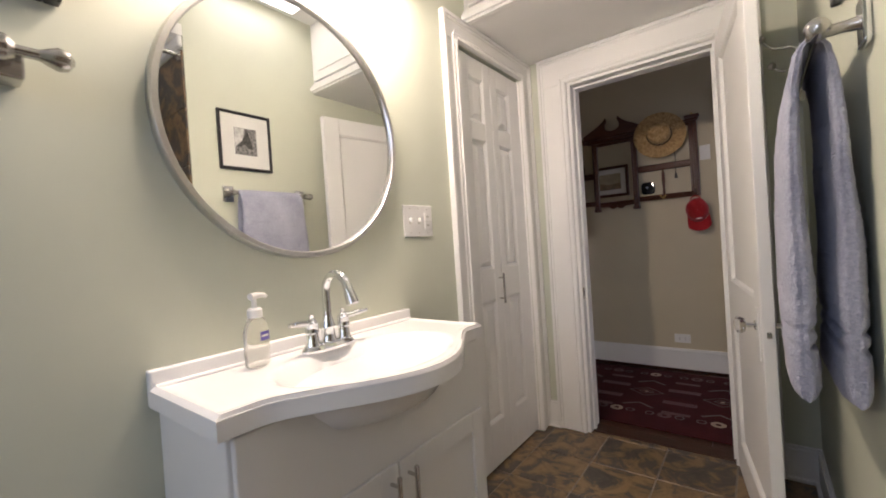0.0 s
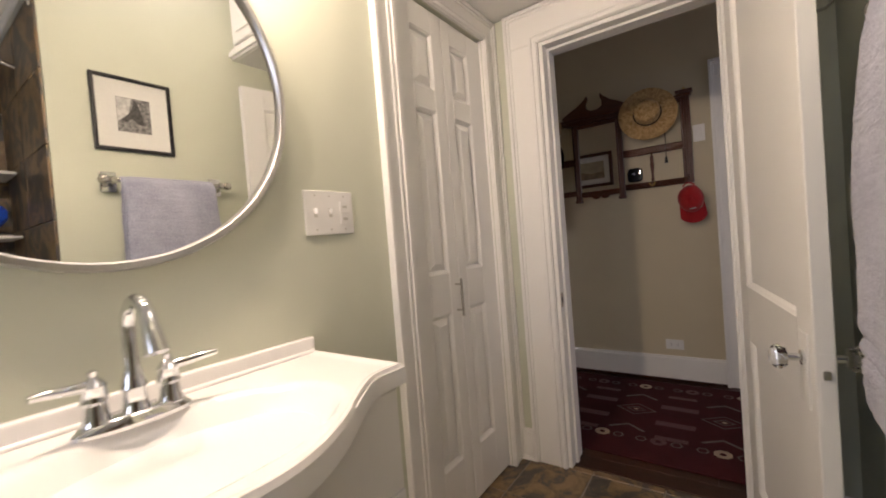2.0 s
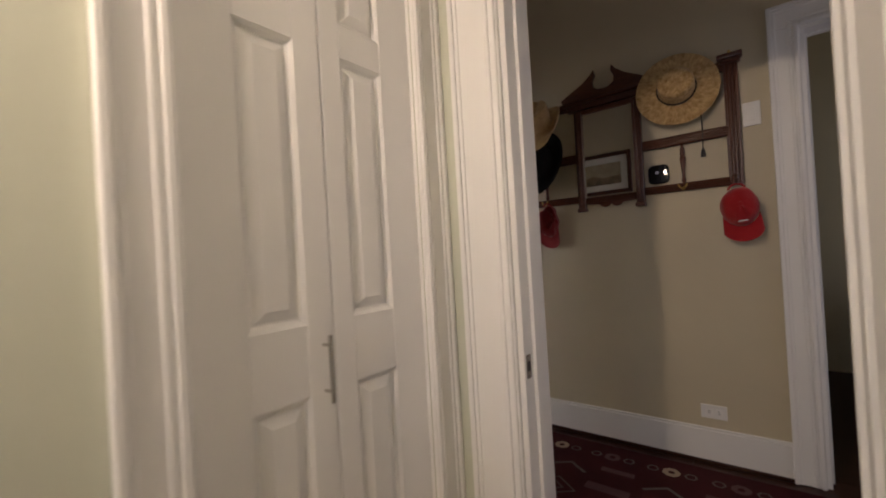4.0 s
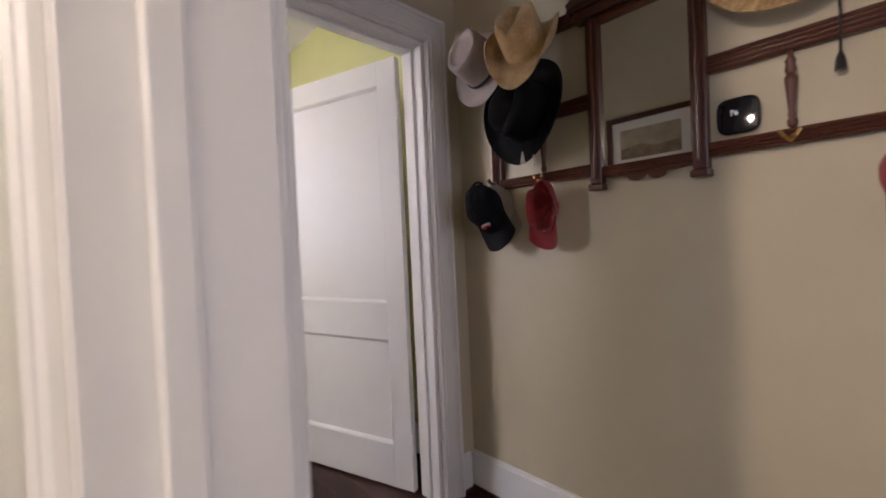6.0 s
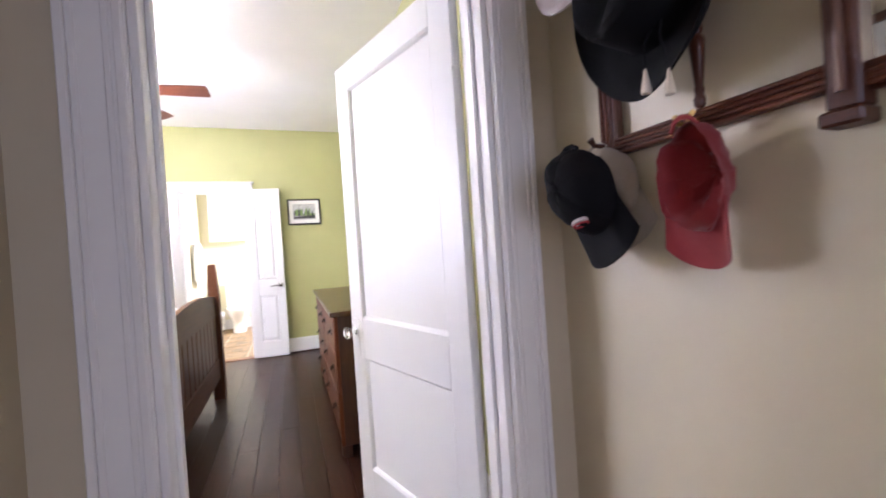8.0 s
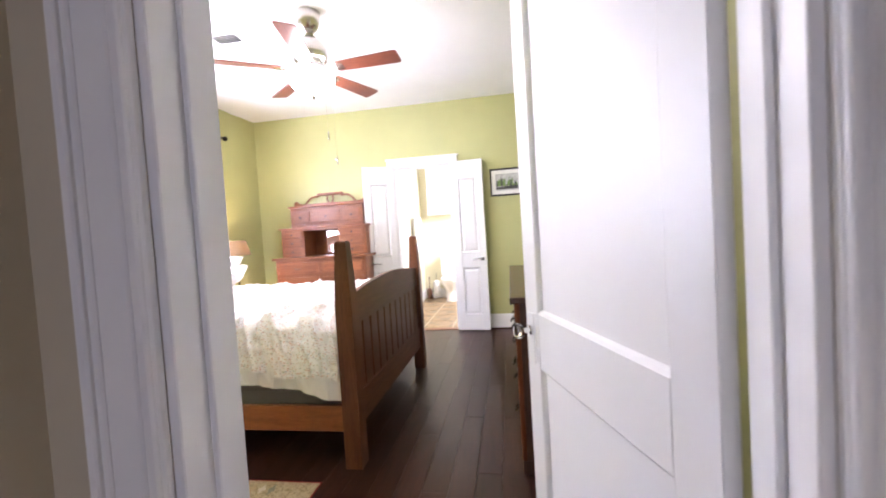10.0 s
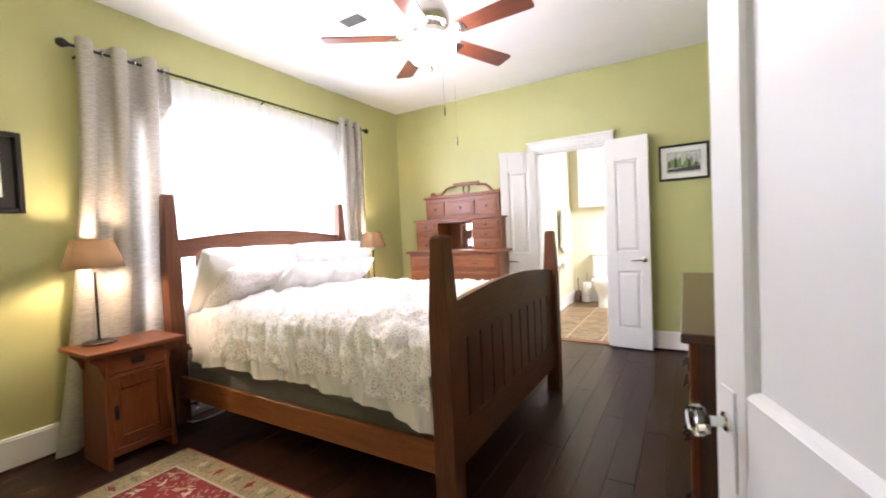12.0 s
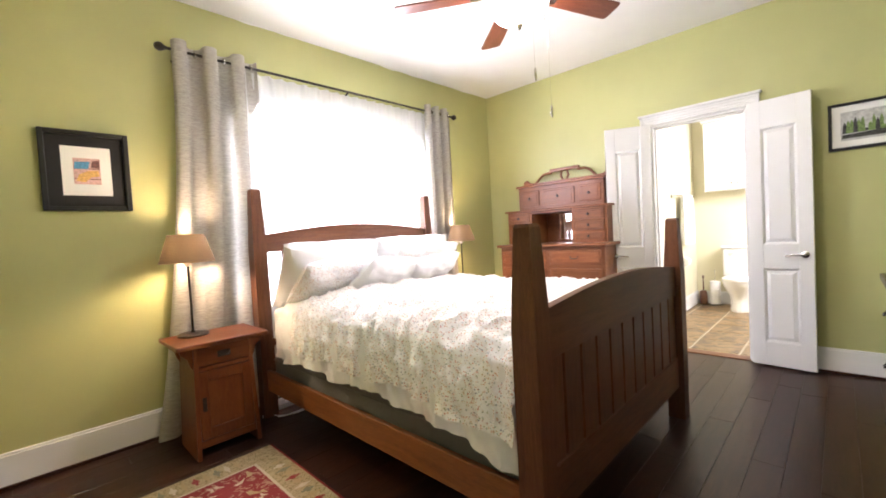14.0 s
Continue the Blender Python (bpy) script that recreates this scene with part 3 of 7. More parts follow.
def vanity_top():
    t = thing("sink_top", pose(VX, 0.740, 0.85), "glossy white bow-front vanity top with an integral basin", "sink")
    half = 0.431

    def front(s):
        w = min(1, max(0, (s - 0.10) / 0.80))
        return 0.345 + 0.165 * math.sin(math.pi * w) ** 1.35

    def place(u, v):
        f = front(u)
        x = 0.02 + v * (f - 0.02)
        y = -half + 2 * half * u
        r = math.hypot((y - 0.0) / 0.27, (x - 0.275) / 0.175)
        k = max(0.0, 1 - r * r)
        z = 0.044 - 0.085 * (1 - (1 - k) ** 2.2) ** 1.2
        edge = min(u * 2 * half, (1 - u) * 2 * half, (1 - v) * (f - 0.02))
        z += 0.005 * (1 - min(1, max(0, (edge - 0.012) / 0.012))) if edge > 0.004 else -0.004
        return (x, y, z)
    us = [i / 84 for i in range(85)]
    bm = bmesh.new()
    vs = [0, 0.06, 0.12] + [0.12 + 0.78 * i / 26 for i in range(1, 27)] + [0.925, 0.945, 0.96, 0.972, 0.982, 0.99, 1.0]
    rows = [[bm.verts.new(place(u, v)) for u in us] for v in vs]
    for a, b in zip(rows, rows[1:]):
        for i in range(len(us) - 1):
            bm.faces.new((a[i], a[i + 1], b[i + 1], b[i]))
    part("basin_deck", bm, CULTURED, t, "", True)
    outline = [(0.02, -half)] + [(front(u), -half + 2 * half * u) for u in us[::2]] + [(0.02, half)]
    ob = bmesh.new()
    lo = [ob.verts.new((a, b, 0.002)) for a, b in outline]
    mid = [ob.verts.new((a, b, 0.034)) for a, b in outline]
    hi = [ob.verts.new((a - (0.002 if 0 < i < len(outline) - 1 else 0), b, 0.0402)) for i, (a, b) in enumerate(outline)]
    n = len(outline)
    for p, q in ((lo, mid), (mid, hi)):
        for i in range(n - 1):
            ob.faces.new((p[i], p[i + 1], q[i + 1], q[i]))
    inner = [ob.verts.new((max(0.02, a - 0.035), b * 0.93, 0.002)) for a, b in outline]
    for i in range(n - 1):
        ob.faces.new((lo[i + 1], lo[i], inner[i], inner[i + 1]))
    bmesh.ops.recalc_face_normals(ob, faces=ob.faces)
    part("edge", ob, CULTURED, t, "", True)
    part("bowl_underside", turned([(0.12, -0.095), (0.20, -0.075), (0.245, -0.025), (0.25, 0.0)], (0, 0, 0), "z", 36), CULTURED, t, "", True).matrix_local = Matrix.Translation((0.265, 0, 0)) @ Matrix.Diagonal((0.72, 1.06, 1, 1))
    part("backsplash", box(0.001, 0.024, -half, half, 0.0, 0.084, 0.006, 3), CULTURED, t, "", True)
    part("cove", piped([(0.028, -half + 0.01, 0.046), (0.028, half - 0.01, 0.046)], 0.007), CULTURED, t, "", True)
    part("drain", turned([(0.022, -0.044), (0.022, -0.039), (0.012, -0.037)], (0.275, 0, 0), "z", 18), CHROME, t, "chrome drain", True)


def faucet():
    f = thing("faucet", pose(VX + 0.095, 0.735, 0.894), "polished chrome two-handle gooseneck faucet", "faucet")
    bm = turned([(0.09, 0), (0.09, 0.006), (0.078, 0.018), (0.066, 0.022)], n=32)
    part("base_plate", bm, CHROME, f, "", True).matrix_local = Matrix.Diagonal((0.36, 1, 1, 1))
    part("spout_base", turned([(0.024, 0.02), (0.020, 0.03), (0.017, 0.055), (0.021, 0.062), (0.019, 0.07), (0.012, 0.095), (0.012, 0.10)]), CHROME, f, "", True)
    pts = [(0, 0, 0.09), (0, 0, 0.15)] + [(0.05 - 0.05 * math.cos(a), 0, 0.165 + 0.05 * math.sin(a)) for a in [math.pi * k / 12 for k in range(0, 11)]]
    pts += [(0.108, 0, 0.158), (0.118, 0, 0.132)]
    part("spout", piped(pts, [0.012] * 12 + [0.012, 0.015, 0.018][:len(pts) - 12], 14), CHROME, f, "", True)
    for s in (-1, 1):
        h = part("handle_base", turned([(0.022, 0.018), (0.019, 0.028), (0.016, 0.05), (0.02, 0.056), (0.017, 0.075), (0.019, 0.08), (0.012, 0.09), (0.006, 0.096), (0.008, 0.104), (0.002, 0.108)], (0, s * 0.055, 0)), CHROME, f, "", True)
        part("lever", piped([(0, s * 0.055, 0.082), (0.01, s * 0.085, 0.085), (0.016, s * 0.115, 0.089), (0.02, s * 0.135, 0.09)], [0.010, 0.009, 0.008, 0.006]), CHROME, h, "", True)
    part("lift_rod", piped([(-0.03, 0, 0.02), (-0.03, 0, 0.07)], [0.003, 0.005]), CHROME, f, "", True)


def soap_bottle():
    s = thing("soap_bottle", pose(VX + 0.085, 0.525, 0.896, 0, 0, 20), "clear hand soap pump bottle with white pump", "soap bottle")
    body = turned([(0.030, 0.0), (0.034, 0.006), (0.036, 0.05), (0.035, 0.09), (0.024, 0.118), (0.013, 0.125)], n=28)
    part("bottle", body, SOAP, s, "half-clear soap bottle", True).matrix_local = Matrix.Diagonal((0.72, 1, 1, 1))
    part("collar", turned([(0.018, 0.123), (0.018, 0.142), (0.014, 0.147)]), PLASTIC, s, "", True)
    part("stem", turned([(0.007, 0.145), (0.006, 0.172)]), PLASTIC, s, "", True)
    part("nozzle", piped([(0, -0.012, 0.176), (0, 0.01, 0.178), (0, 0.036, 0.175), (0, 0.042, 0.170)], [0.009, 0.008, 0.006, 0.005]), PLASTIC, s, "", True)
    lab = part("front_label", box(0.0255, 0.0262, -0.014, 0.016, 0.066, 0.088, 0.0002), LABELBLUE, s, "small purple-blue label")
    part("label_bar", box(0.0262, 0.0265, -0.010, 0.012, 0.075, 0.080), PLASTIC, lab)


def round_mirror():
    m = thing("round_mirror", pose(VX, 0.742, 1.554), "large round wall mirror in a thin brushed steel frame", "mirror")
    part("glass", turned([(0.378, 0.010), (0.378, 0.020)], axis="x", n=72), MIRROR, m, "mirror glass")
    bm = bmesh.new()
    n = 72
    prof = [(0.374, 0.0), (0.393, 0.0), (0.395, 0.004), (0.395, 0.030), (0.392, 0.034), (0.380, 0.034), (0.377, 0.030), (0.376, 0.018)]
    rings = [[bm.verts.new((h, r * math.cos(2 * math.pi * i / n), r * math.sin(2 * math.pi * i / n))) for i in range(n)] for r, h in prof]
    for a, b in zip(rings, rings[1:]):
        for i in range(n):
            bm.faces.new((a[i], a[(i + 1) % n], b[(i + 1) % n], b[i]))
    bmesh.ops.recalc_face_normals(bm, faces=bm.faces)
    part("frame", bm, STEEL, m, "", True)


def vanity_light():
    v = thing("vanity_light", pose(VX, 0.76, 2.12), "nickel bar light with three frosted shades over the mirror", "wall lamp")
    part("back_plate", box(0.001, 0.022, -0.33, 0.33, 0.06, 0.13, 0.006, 2), NICKEL, v)
    for k in (-1, 0, 1):
        part("arm", piped([(0.02, k * 0.26, 0.095), (0.14, k * 0.26, 0.105), (0.18, k * 0.26, 0.085)], 0.008), NICKEL, v, "", True)
        part("shade", turned([(0.03, 0.08), (0.05, 0.065), (0.062, 0.03), (0.066, 0.02)], (0.18, k * 0.26, 0)), FROST, v, "frosted glass shade", True)


def switch_plate():
    s = thing("switch_plate", pose(VX, 1.275, 1.275), "white three-gang switch plate with toggles and rockers", "light switch")
    part("plate", box(0, 0.006, -0.088, 0.088, -0.064, 0.064, 0.003, 2), PLASTIC, s)
    for y in (-0.052, 0.0):
        part("slot", box(0.006, 0.0068, y - 0.006, y + 0.006, -0.013, 0.013), PLASTIC_D, s)
        part("toggle", box(0.006, 0.02, y - 0.0045, y + 0.0045, -0.004, 0.012, 0.002), PLASTIC, s)
    for z in (-0.018, 0.018):
        r = part("rocker", box(0.006, 0.010, 0.036, 0.070, z - 0.015, z + 0.015, 0.001), PLASTIC, s)
        part("mark", box(0.010, 0.0105, 0.044, 0.062, z - 0.004, z + 0.004), PLASTIC_D, r)
    for y in (-0.052, 0, 0.053):
        for z in (-0.049, 0.049):
            part("screw", turned([(0.003, 0.006), (0.003, 0.0072)], (0, y, z), "x", 10), PLASTIC_D, s)


def picture(name, m, w, h, frame_w, mat_w, frame_mat, mat_mat, art, label, depth=0.022, inner=None):
    """A framed picture in the local xz plane, facing -y, its back on y = 0."""
    p = thing(name, m, label, "picture")
    for nm, q in (("frame_side", (-w / 2, -w / 2 + frame_w, -h / 2, h / 2)), ("frame_side", (w / 2 - frame_w, w / 2, -h / 2, h / 2)), ("frame_rail", (-w / 2 + frame_w, w / 2 - frame_w, -h / 2, -h / 2 + frame_w)), ("frame_rail", (-w / 2 + frame_w, w / 2 - frame_w, h / 2 - frame_w, h / 2))):
        part(nm, box(q[0], q[1], -depth, -0.001, q[2], q[3], 0.003), frame_mat, p)
    iw, ih = w / 2 - frame_w, h / 2 - frame_w
    part("mat_board", box(-iw, iw, -0.010, -0.006, -ih, ih), mat_mat, p, "mat board")
    aw, ah = iw - mat_w, ih - mat_w
    if inner:
        part("inner_mat", box(-aw, aw, -0.0115, -0.0101, -ah, ah), inner[0], p, "pale inner mat")
        aw, ah = aw - inner[1], ah - inner[2]
    art(p, aw, ah, -0.0125)
    return p


def art_tower(p, aw, ah, y):
    """A small grey print of a tower over roofs."""
    a = part("print", box(-aw, aw, y, y + 0.001, -ah, ah), PRINT_GREY, p, "small black and white print")
    part("sky", slab([(0.1 * aw, ah * 0.97), (0.3 * aw, 0.1 * ah), (0.97 * aw, -0.45 * ah), (0.97 * aw, 0.97 * ah)], y - 0.0005, y - 0.0001, "xz"), PRINT_LIGHT, a)
    curve = [(-0.62 + 0.5 * k / 8 - 0.06 * math.sin(k / 8 * 3.1), -0.55 + 1.5 * k / 8) for k in range(9)] + [(0.0 + 0.75 * (k / 8) ** 2.2, 0.95 - 1.3 * k / 8) for k in range(9)] + [(0.45 - 0.6 * k / 6, -0.45 + 0.22 * math.sin(k / 6 * 3.14)) for k in range(7)]
    part("tower", slab([(c * aw, d * ah) for c, d in curve], y - 0.0010, y - 0.0006, "xz"), PRINT_DARK, a)


def towel_rail():
    t = thing("towel_bar", pose(RX, 1.33, 1.535), "brushed nickel towel bar with square rosettes", "towel bar")
    part("bar", piped([(-0.075, -0.25, 0), (-0.075, 0.25, 0)], 0.009), NICKEL, t, "", True)
    for s in (-1, 1):
        part("rosette", box(-0.014, -0.001, s * 0.225 - 0.03, s * 0.225 + 0.03, -0.045, 0.045, 0.005, 2), CHROME, t)
        part("post", turned([(0.014, -0.012), (0.011, -0.03), (0.011, -0.06), (0.017, -0.075), (0.012, -0.09)], (0, s * 0.225, 0), "x"), NICKEL, t, "", True)
        part("finial", turned([(0.010, 0.232), (0.018, 0.245), (0.021, 0.258), (0.016, 0.272), (0.005, 0.278)] if s > 0 else [(0.005, -0.278), (0.016, -0.272), (0.021, -0.258), (0.018, -0.245), (0.010, -0.232)], (-0.075, 0, 0), "y"), NICKEL, t, "", True)
    w = thing("bath_towel", pose(RX - 0.075, 1.33, 1.535), "thick blue-grey terry towel folded over the towel bar", "towel")
    outer = [(-0.040, -0.742), (-0.041, -0.70), (-0.042, -0.64), (-0.042, -0.60), (-0.042, -0.54), (-0.048, -0.36), (-0.045, -0.20), (-0.036, -0.08), (-0.022, -0.012), (0.0, 0.012)]
    inner = [(0.0, 0.012), (0.018, -0.010), (0.028, -0.06), (0.034, -0.18), (0.037, -0.36), (0.038, -0.54), (0.038, -0.60), (0.038, -0.64), (0.038, -0.70), (0.038, -0.745)]
    towel_lobe(w, outer, -0.205, 0.185, 2.0)
    towel_lobe(w, inner, -0.195, 0.18, 7.0)


def towel_lobe(top, path, y0, y1, seed, material=None):
    """One hanging half of a thick folded towel, round-edged, with a woven band near its end."""
    path = [Vector((a, 0, b)) for a, b in path]
    ln = [0.0]
    for a, b in zip(path, path[1:]):
        ln.append(ln[-1] + (b - a).length)
    around, along, bm, rows = 56, 150, bmesh.new(), []
    for k in range(along + 1):
        s = ln[-1] * k / along
        i = max(n for n in range(len(path) - 1) if ln[n] <= s + 1e-9)
        q = path[i].lerp(path[i + 1], min(1, (s - ln[i]) / (ln[i + 1] - ln[i])))
        tan = (path[i + 1] - path[i]).normalized()
        nrm = Vector((tan.z, 0, -tan.x))
        th = 0.010 + 0.018 * min(1.0, max(0.0, -q.z) / 0.5)
        grow = min(1.0, (min(s, ln[-1] - s) if q.z < -0.7 else 1.0) / 0.03)
        th *= max(0.12, math.sqrt(max(0.0, 1 - (1 - grow) ** 2)))
        for band in (-0.595, -0.63):
            th *= 1 - 0.36 * math.exp(-((q.z - band) / 0.009) ** 2)
        row = []
        for n in range(around):
            t = 2 * math.pi * n / around
            cx, cy = math.cos(t), math.sin(t)
            u = math.copysign(abs(cx) ** 0.8, cx)
            v = math.copysign(abs(cy) ** 0.35, cy)
            fold = 1 - 0.35 * math.exp(-(u / 0.22) ** 2) * (abs(v) > 0.9) * 0.06
            y = (y0 + y1) / 2 + (y1 - y0) / 2 * v * fold + 0.008 * noise.noise((q.z * 5, seed, v)) + 0.012 * max(0, -q.z) * v
            wob = 0.006 * noise.noise((q.z * 6, y * 7, seed)) * min(1.0, -q.z / 0.2 if q.z < 0 else 0)
            nap = 0.0034 * noise.noise((q.z * 160 + seed, y * 160, u * 5)) + 0.0016 * noise.noise((q.z * 330, y * 330, u * 9 + seed))
            p = q + nrm * (u * (th + nap) + wob)
            row.append(bm.verts.new((p.x, y + nap * v, p.z + 0.006 * noise.noise((y * 8, seed, 2.0)) * min(1.0, max(0.0, -q.z)))))
        rows.append(row)
    for a, b in zip(rows, rows[1:]):
        for n in range(around):
            bm.faces.new((a[n], a[(n + 1) % around], b[(n + 1) % around], b[n]))
    bm.faces.new(rows[0])
    bm.faces.new(rows[-1][::-1])
    bmesh.ops.recalc_face_normals(bm, faces=bm.faces)
    part("hanging_half", bm, material or TERRY, top, "", True)


def robe_hook():
    h = thing("robe_hook", pose(RX, 2.335, 1.875, 0, 0, -90), "brushed nickel double robe hook with ball tips on the wall", "wall hook")
    part("plate", turned([(0.024, -0.008), (0.026, -0.004), (0.026, -0.001)], (0, 0, 0.005), "y", 20), NICKEL, h, "", True)
    for pts in ([(0, -0.006, 0.005), (0, -0.018, 0.03), (0, -0.035, 0.045), (0, -0.065, 0.048), (0, -0.095, 0.055), (0, -0.118, 0.08), (0, -0.128, 0.105)], [(0, -0.006, 0.0), (0, -0.016, -0.035), (0, -0.035, -0.052), (0, -0.06, -0.054), (0, -0.082, -0.042), (0, -0.098, -0.02)]):
        a = part("arm", piped(pts, 0.0052), NICKEL, h, "", True)
        part("ball", turned([(0.003, -0.017), (0.013, -0.010), (0.017, 0), (0.013, 0.010), (0.003, 0.017)], pts[-1]), NICKEL, a, "ball tip", True)


def left_rail():
    t = thing("towel_bar", pose(VX, -0.16, 1.565), "brushed nickel towel bar with ball finials", "towel bar")
    part("bar", piped([(0.075, -0.34, 0), (0.075, 0.33, 0)], 0.010), NICKEL, t, "", True)
    for s in (-1, 1):
        part("bracket", box(0.001, 0.06, s * 0.27 - 0.035, s * 0.27 + 0.035, -0.045, 0.012, 0.004), NICKEL, t)
        part("ring", turned([(0.016, s * 0.27 - 0.02), (0.024, s * 0.27 - 0.01), (0.024, s * 0.27 + 0.01), (0.016, s * 0.27 + 0.02)], (0.075, 0, 0), "y"), NICKEL, t, "", True)
        b = s * 0.335
        part("finial", turned([(0.010, b - 0.012), (0.016, b), (0.022, b + 0.014), (0.019, b + 0.028), (0.006, b + 0.037)] if s > 0 else [(0.006, b - 0.037), (0.019, b - 0.028), (0.022, b - 0.014), (0.016, b), (0.010, b + 0.012)], (0.075, 0, 0), "y"), NICKEL, t, "", True)


def shower():
    setting("wall_shower_end", box(RX + 0.10, 0.98, 0.93, 1.05, 0, BATH_H), SAGE, "shower end wall", "wall")
    setting("wall_shower_back", box(0.98, 1.06, -1.30, 1.05, 0, BATH_H), SAGE, "shower back wall", "wall")
    setting("wall_shower_far", box(RX + 0.001, 0.98, -0.72, -0.62, 0, BATH_H), SAGE, "far end wall of the shower", "wall")
    setting("ceiling_shower", box(RX + 0.001, 0.98, -0.62, 0.93, 2.36, 2.42), CEIL, "lowered white ceiling over the bathtub", "ceiling")
    setting("wall_shower_header", box(RX + 0.001, RX + 0.06, -0.62, 0.93, 2.42, BATH_H), SAGE, "sage header over the bathtub", "wall")
    tub = thing("bathtub", pose(RX, -0.62, 0), "white enamelled built-in bathtub", "bathtub")
    part("apron", box(0.003, 0.05, 0.002, 1.548, 0.0, 0.45, 0.01, 2), PORCELAIN, tub)
    part("rim_back", box(0.70, 0.792, 0.002, 1.548, 0.40, 0.45, 0.01, 2), PORCELAIN, tub)
    part("basin", box(0.05, 0.70, 0.002, 1.548, 0.02, 0.10, 0.01, 2), PORCELAIN, tub)
    c = thing("shower_caddy", pose(0.90, 0.84, 0.452), "white tension-pole corner caddy with shelves", "shower caddy")
    part("pole", piped([(0, 0, 0), (0, 0, 2.359 - 0.452)], 0.013), PLASTIC, c, "", True)
    for z in (0.63, 0.88, 1.18):
        part("shelf", slab([(0.06, 0.07), (-0.20, 0.07), (-0.22, 0.0), (-0.15, -0.13), (0.06, -0.2)], z, z + 0.015, "xy", 0.004), PLASTIC, c)
    b = thing("shampoo_bottle", pose(0.80, 0.80, 1.649), "white shampoo bottle with pink print on the caddy", "bottle")
    part("body", turned([(0.032, 0), (0.036, 0.006), (0.036, 0.16), (0.030, 0.175)]), PLASTIC, b, "", True)
    part("cap", turned([(0.031, 0.1745), (0.031, 0.20), (0.028, 0.205)]), PLASTIC, b, "", True)
    part("print_band", turned([(0.0364, 0.03), (0.0364, 0.055)]), PINK, b, "pink printed band", True)
    f = thing("bath_pouf", pose(0.78, 0.82, 1.399), "ruffled bright blue mesh bath pouf", "bath pouf")
    bm = bmesh.new()
    bmesh.ops.create_icosphere(bm, subdivisions=4, radius=0.058)
    for q in bm.verts:
        q.co *= 1 + 0.16 * noise.noise(q.co * 55)
        q.co.z += 0.052
    part("mesh_ruffle", bm, POUF, f)
    a = thing("wall_shower", pose(0.58, 0.93, 2.10), "chrome shower arm and head on the tiled wall", "shower head")
    part("arm", piped([(0, 0, 0), (0, -0.08, 0.02), (0, -0.15, 0.01), (0, -0.19, -0.03)], 0.010), CHROME, a, "", True)
    part("head", turned([(0.014, 0.0), (0.02, -0.03), (0.045, -0.06), (0.047, -0.07)], (0, -0.20, -0.03)), CHROME, a, "", True)
    part("flange", turned([(0.03, -0.006), (0.03, -0.001)], axis="y"), CHROME, a, "", True)
    part("hose", piped([(0.02, -0.18, -0.04), (0.12, -0.10, -0.02), (0.22, -0.09, 0.06), (0.30, -0.12, 0.02), (0.32, -0.2, -0.3)], 0.009), CHROME, a, "chrome shower hose", True)
    r = thing("shower_rod", pose(RX + 0.04, 0.93, 2.27), "chrome shower curtain rod", "curtain rod")
    part("rod", piped([(0, -0.001, 0), (0, -1.549, 0)], 0.012), CHROME, r, "", True)
    part("flange", turned([(0.03, -0.012), (0.03, -0.001)], axis="y"), CHROME, r, "", True)
    tw = tagged(new("shower_tiling"), "dark slate wall tiles in the shower with light trim", "wall tile", kind="structure")
    for y0 in (0.925,):
        for i in range(2):
            for j in range(6):
                x0, z0 = RX + 0.003 + i * 0.40, 0.46 + j * 0.305
                part("tile", box(x0, min(x0 + 0.396, 0.97), y0 - 0.006, y0 + 0.004, z0, min(z0 + 0.301, 2.295), 0.002), SLATE, tw)
    for i in range(4):
        for j in range(6):
            y0, z0 = -0.615 + i * 0.386, 0.46 + j * 0.305
            part("tile", box(0.97, 0.979, y0, y0 + 0.382, z0, min(z0 + 0.301, 2.295), 0.002), SLATE, tw)
    part("trim", box(RX + 0.003, 0.979, 0.905, 0.929, 2.30, 2.359, 0.006), WHITE, tw)
    part("trim", box(0.955, 0.979, -0.615, 0.905, 2.30, 2.359, 0.006), WHITE, tw)


SOAP = clear_glass("clear_soap_plastic", (0.97, 0.955, 0.88), 0.12, 1.25)
SOAP.node_tree.nodes["Principled BSDF"].inputs["Transmission Weight"].default_value = 0.85
LABELBLUE = plain("purple_label", (0.10, 0.08, 0.32), 0.4)
FROST = glow("lit_frosted_glass", (1.0, 0.86, 0.66), 6.0)
PLASTIC_D = plain("shaded_ivory_plastic", (0.55, 0.53, 0.48), 0.4, 0, 0.02, 20, 0)
PRINT_GREY = plain("grey_print", (0.17, 0.165, 0.16), 0.5, 0, 0.85, 75, 0)
PRINT_DARK = plain("dark_print", (0.045, 0.043, 0.04), 0.5, 0, 0.8, 110, 0)
PRINT_LIGHT = plain("light_print", (0.48, 0.475, 0.46), 0.5, 0, 0.3, 50, 0)
PAPER = plain("white_mat_board", (0.80, 0.79, 0.75), 0.7, 0, 0.02, 80, 0.02)
TERRY = cloth("blue_grey_terry", (0.26, 0.27, 0.36), (0.50, 0.51, 0.61), 150, 0.95, 1.0, 8, 0.3, 0.006)
PINK = plain("pink_print", (0.6, 0.15, 0.28), 0.5)
POUF = plain("bright_blue_mesh", (0.01, 0.07, 0.55), 0.5, 0, 0.4, 120, 0.6)


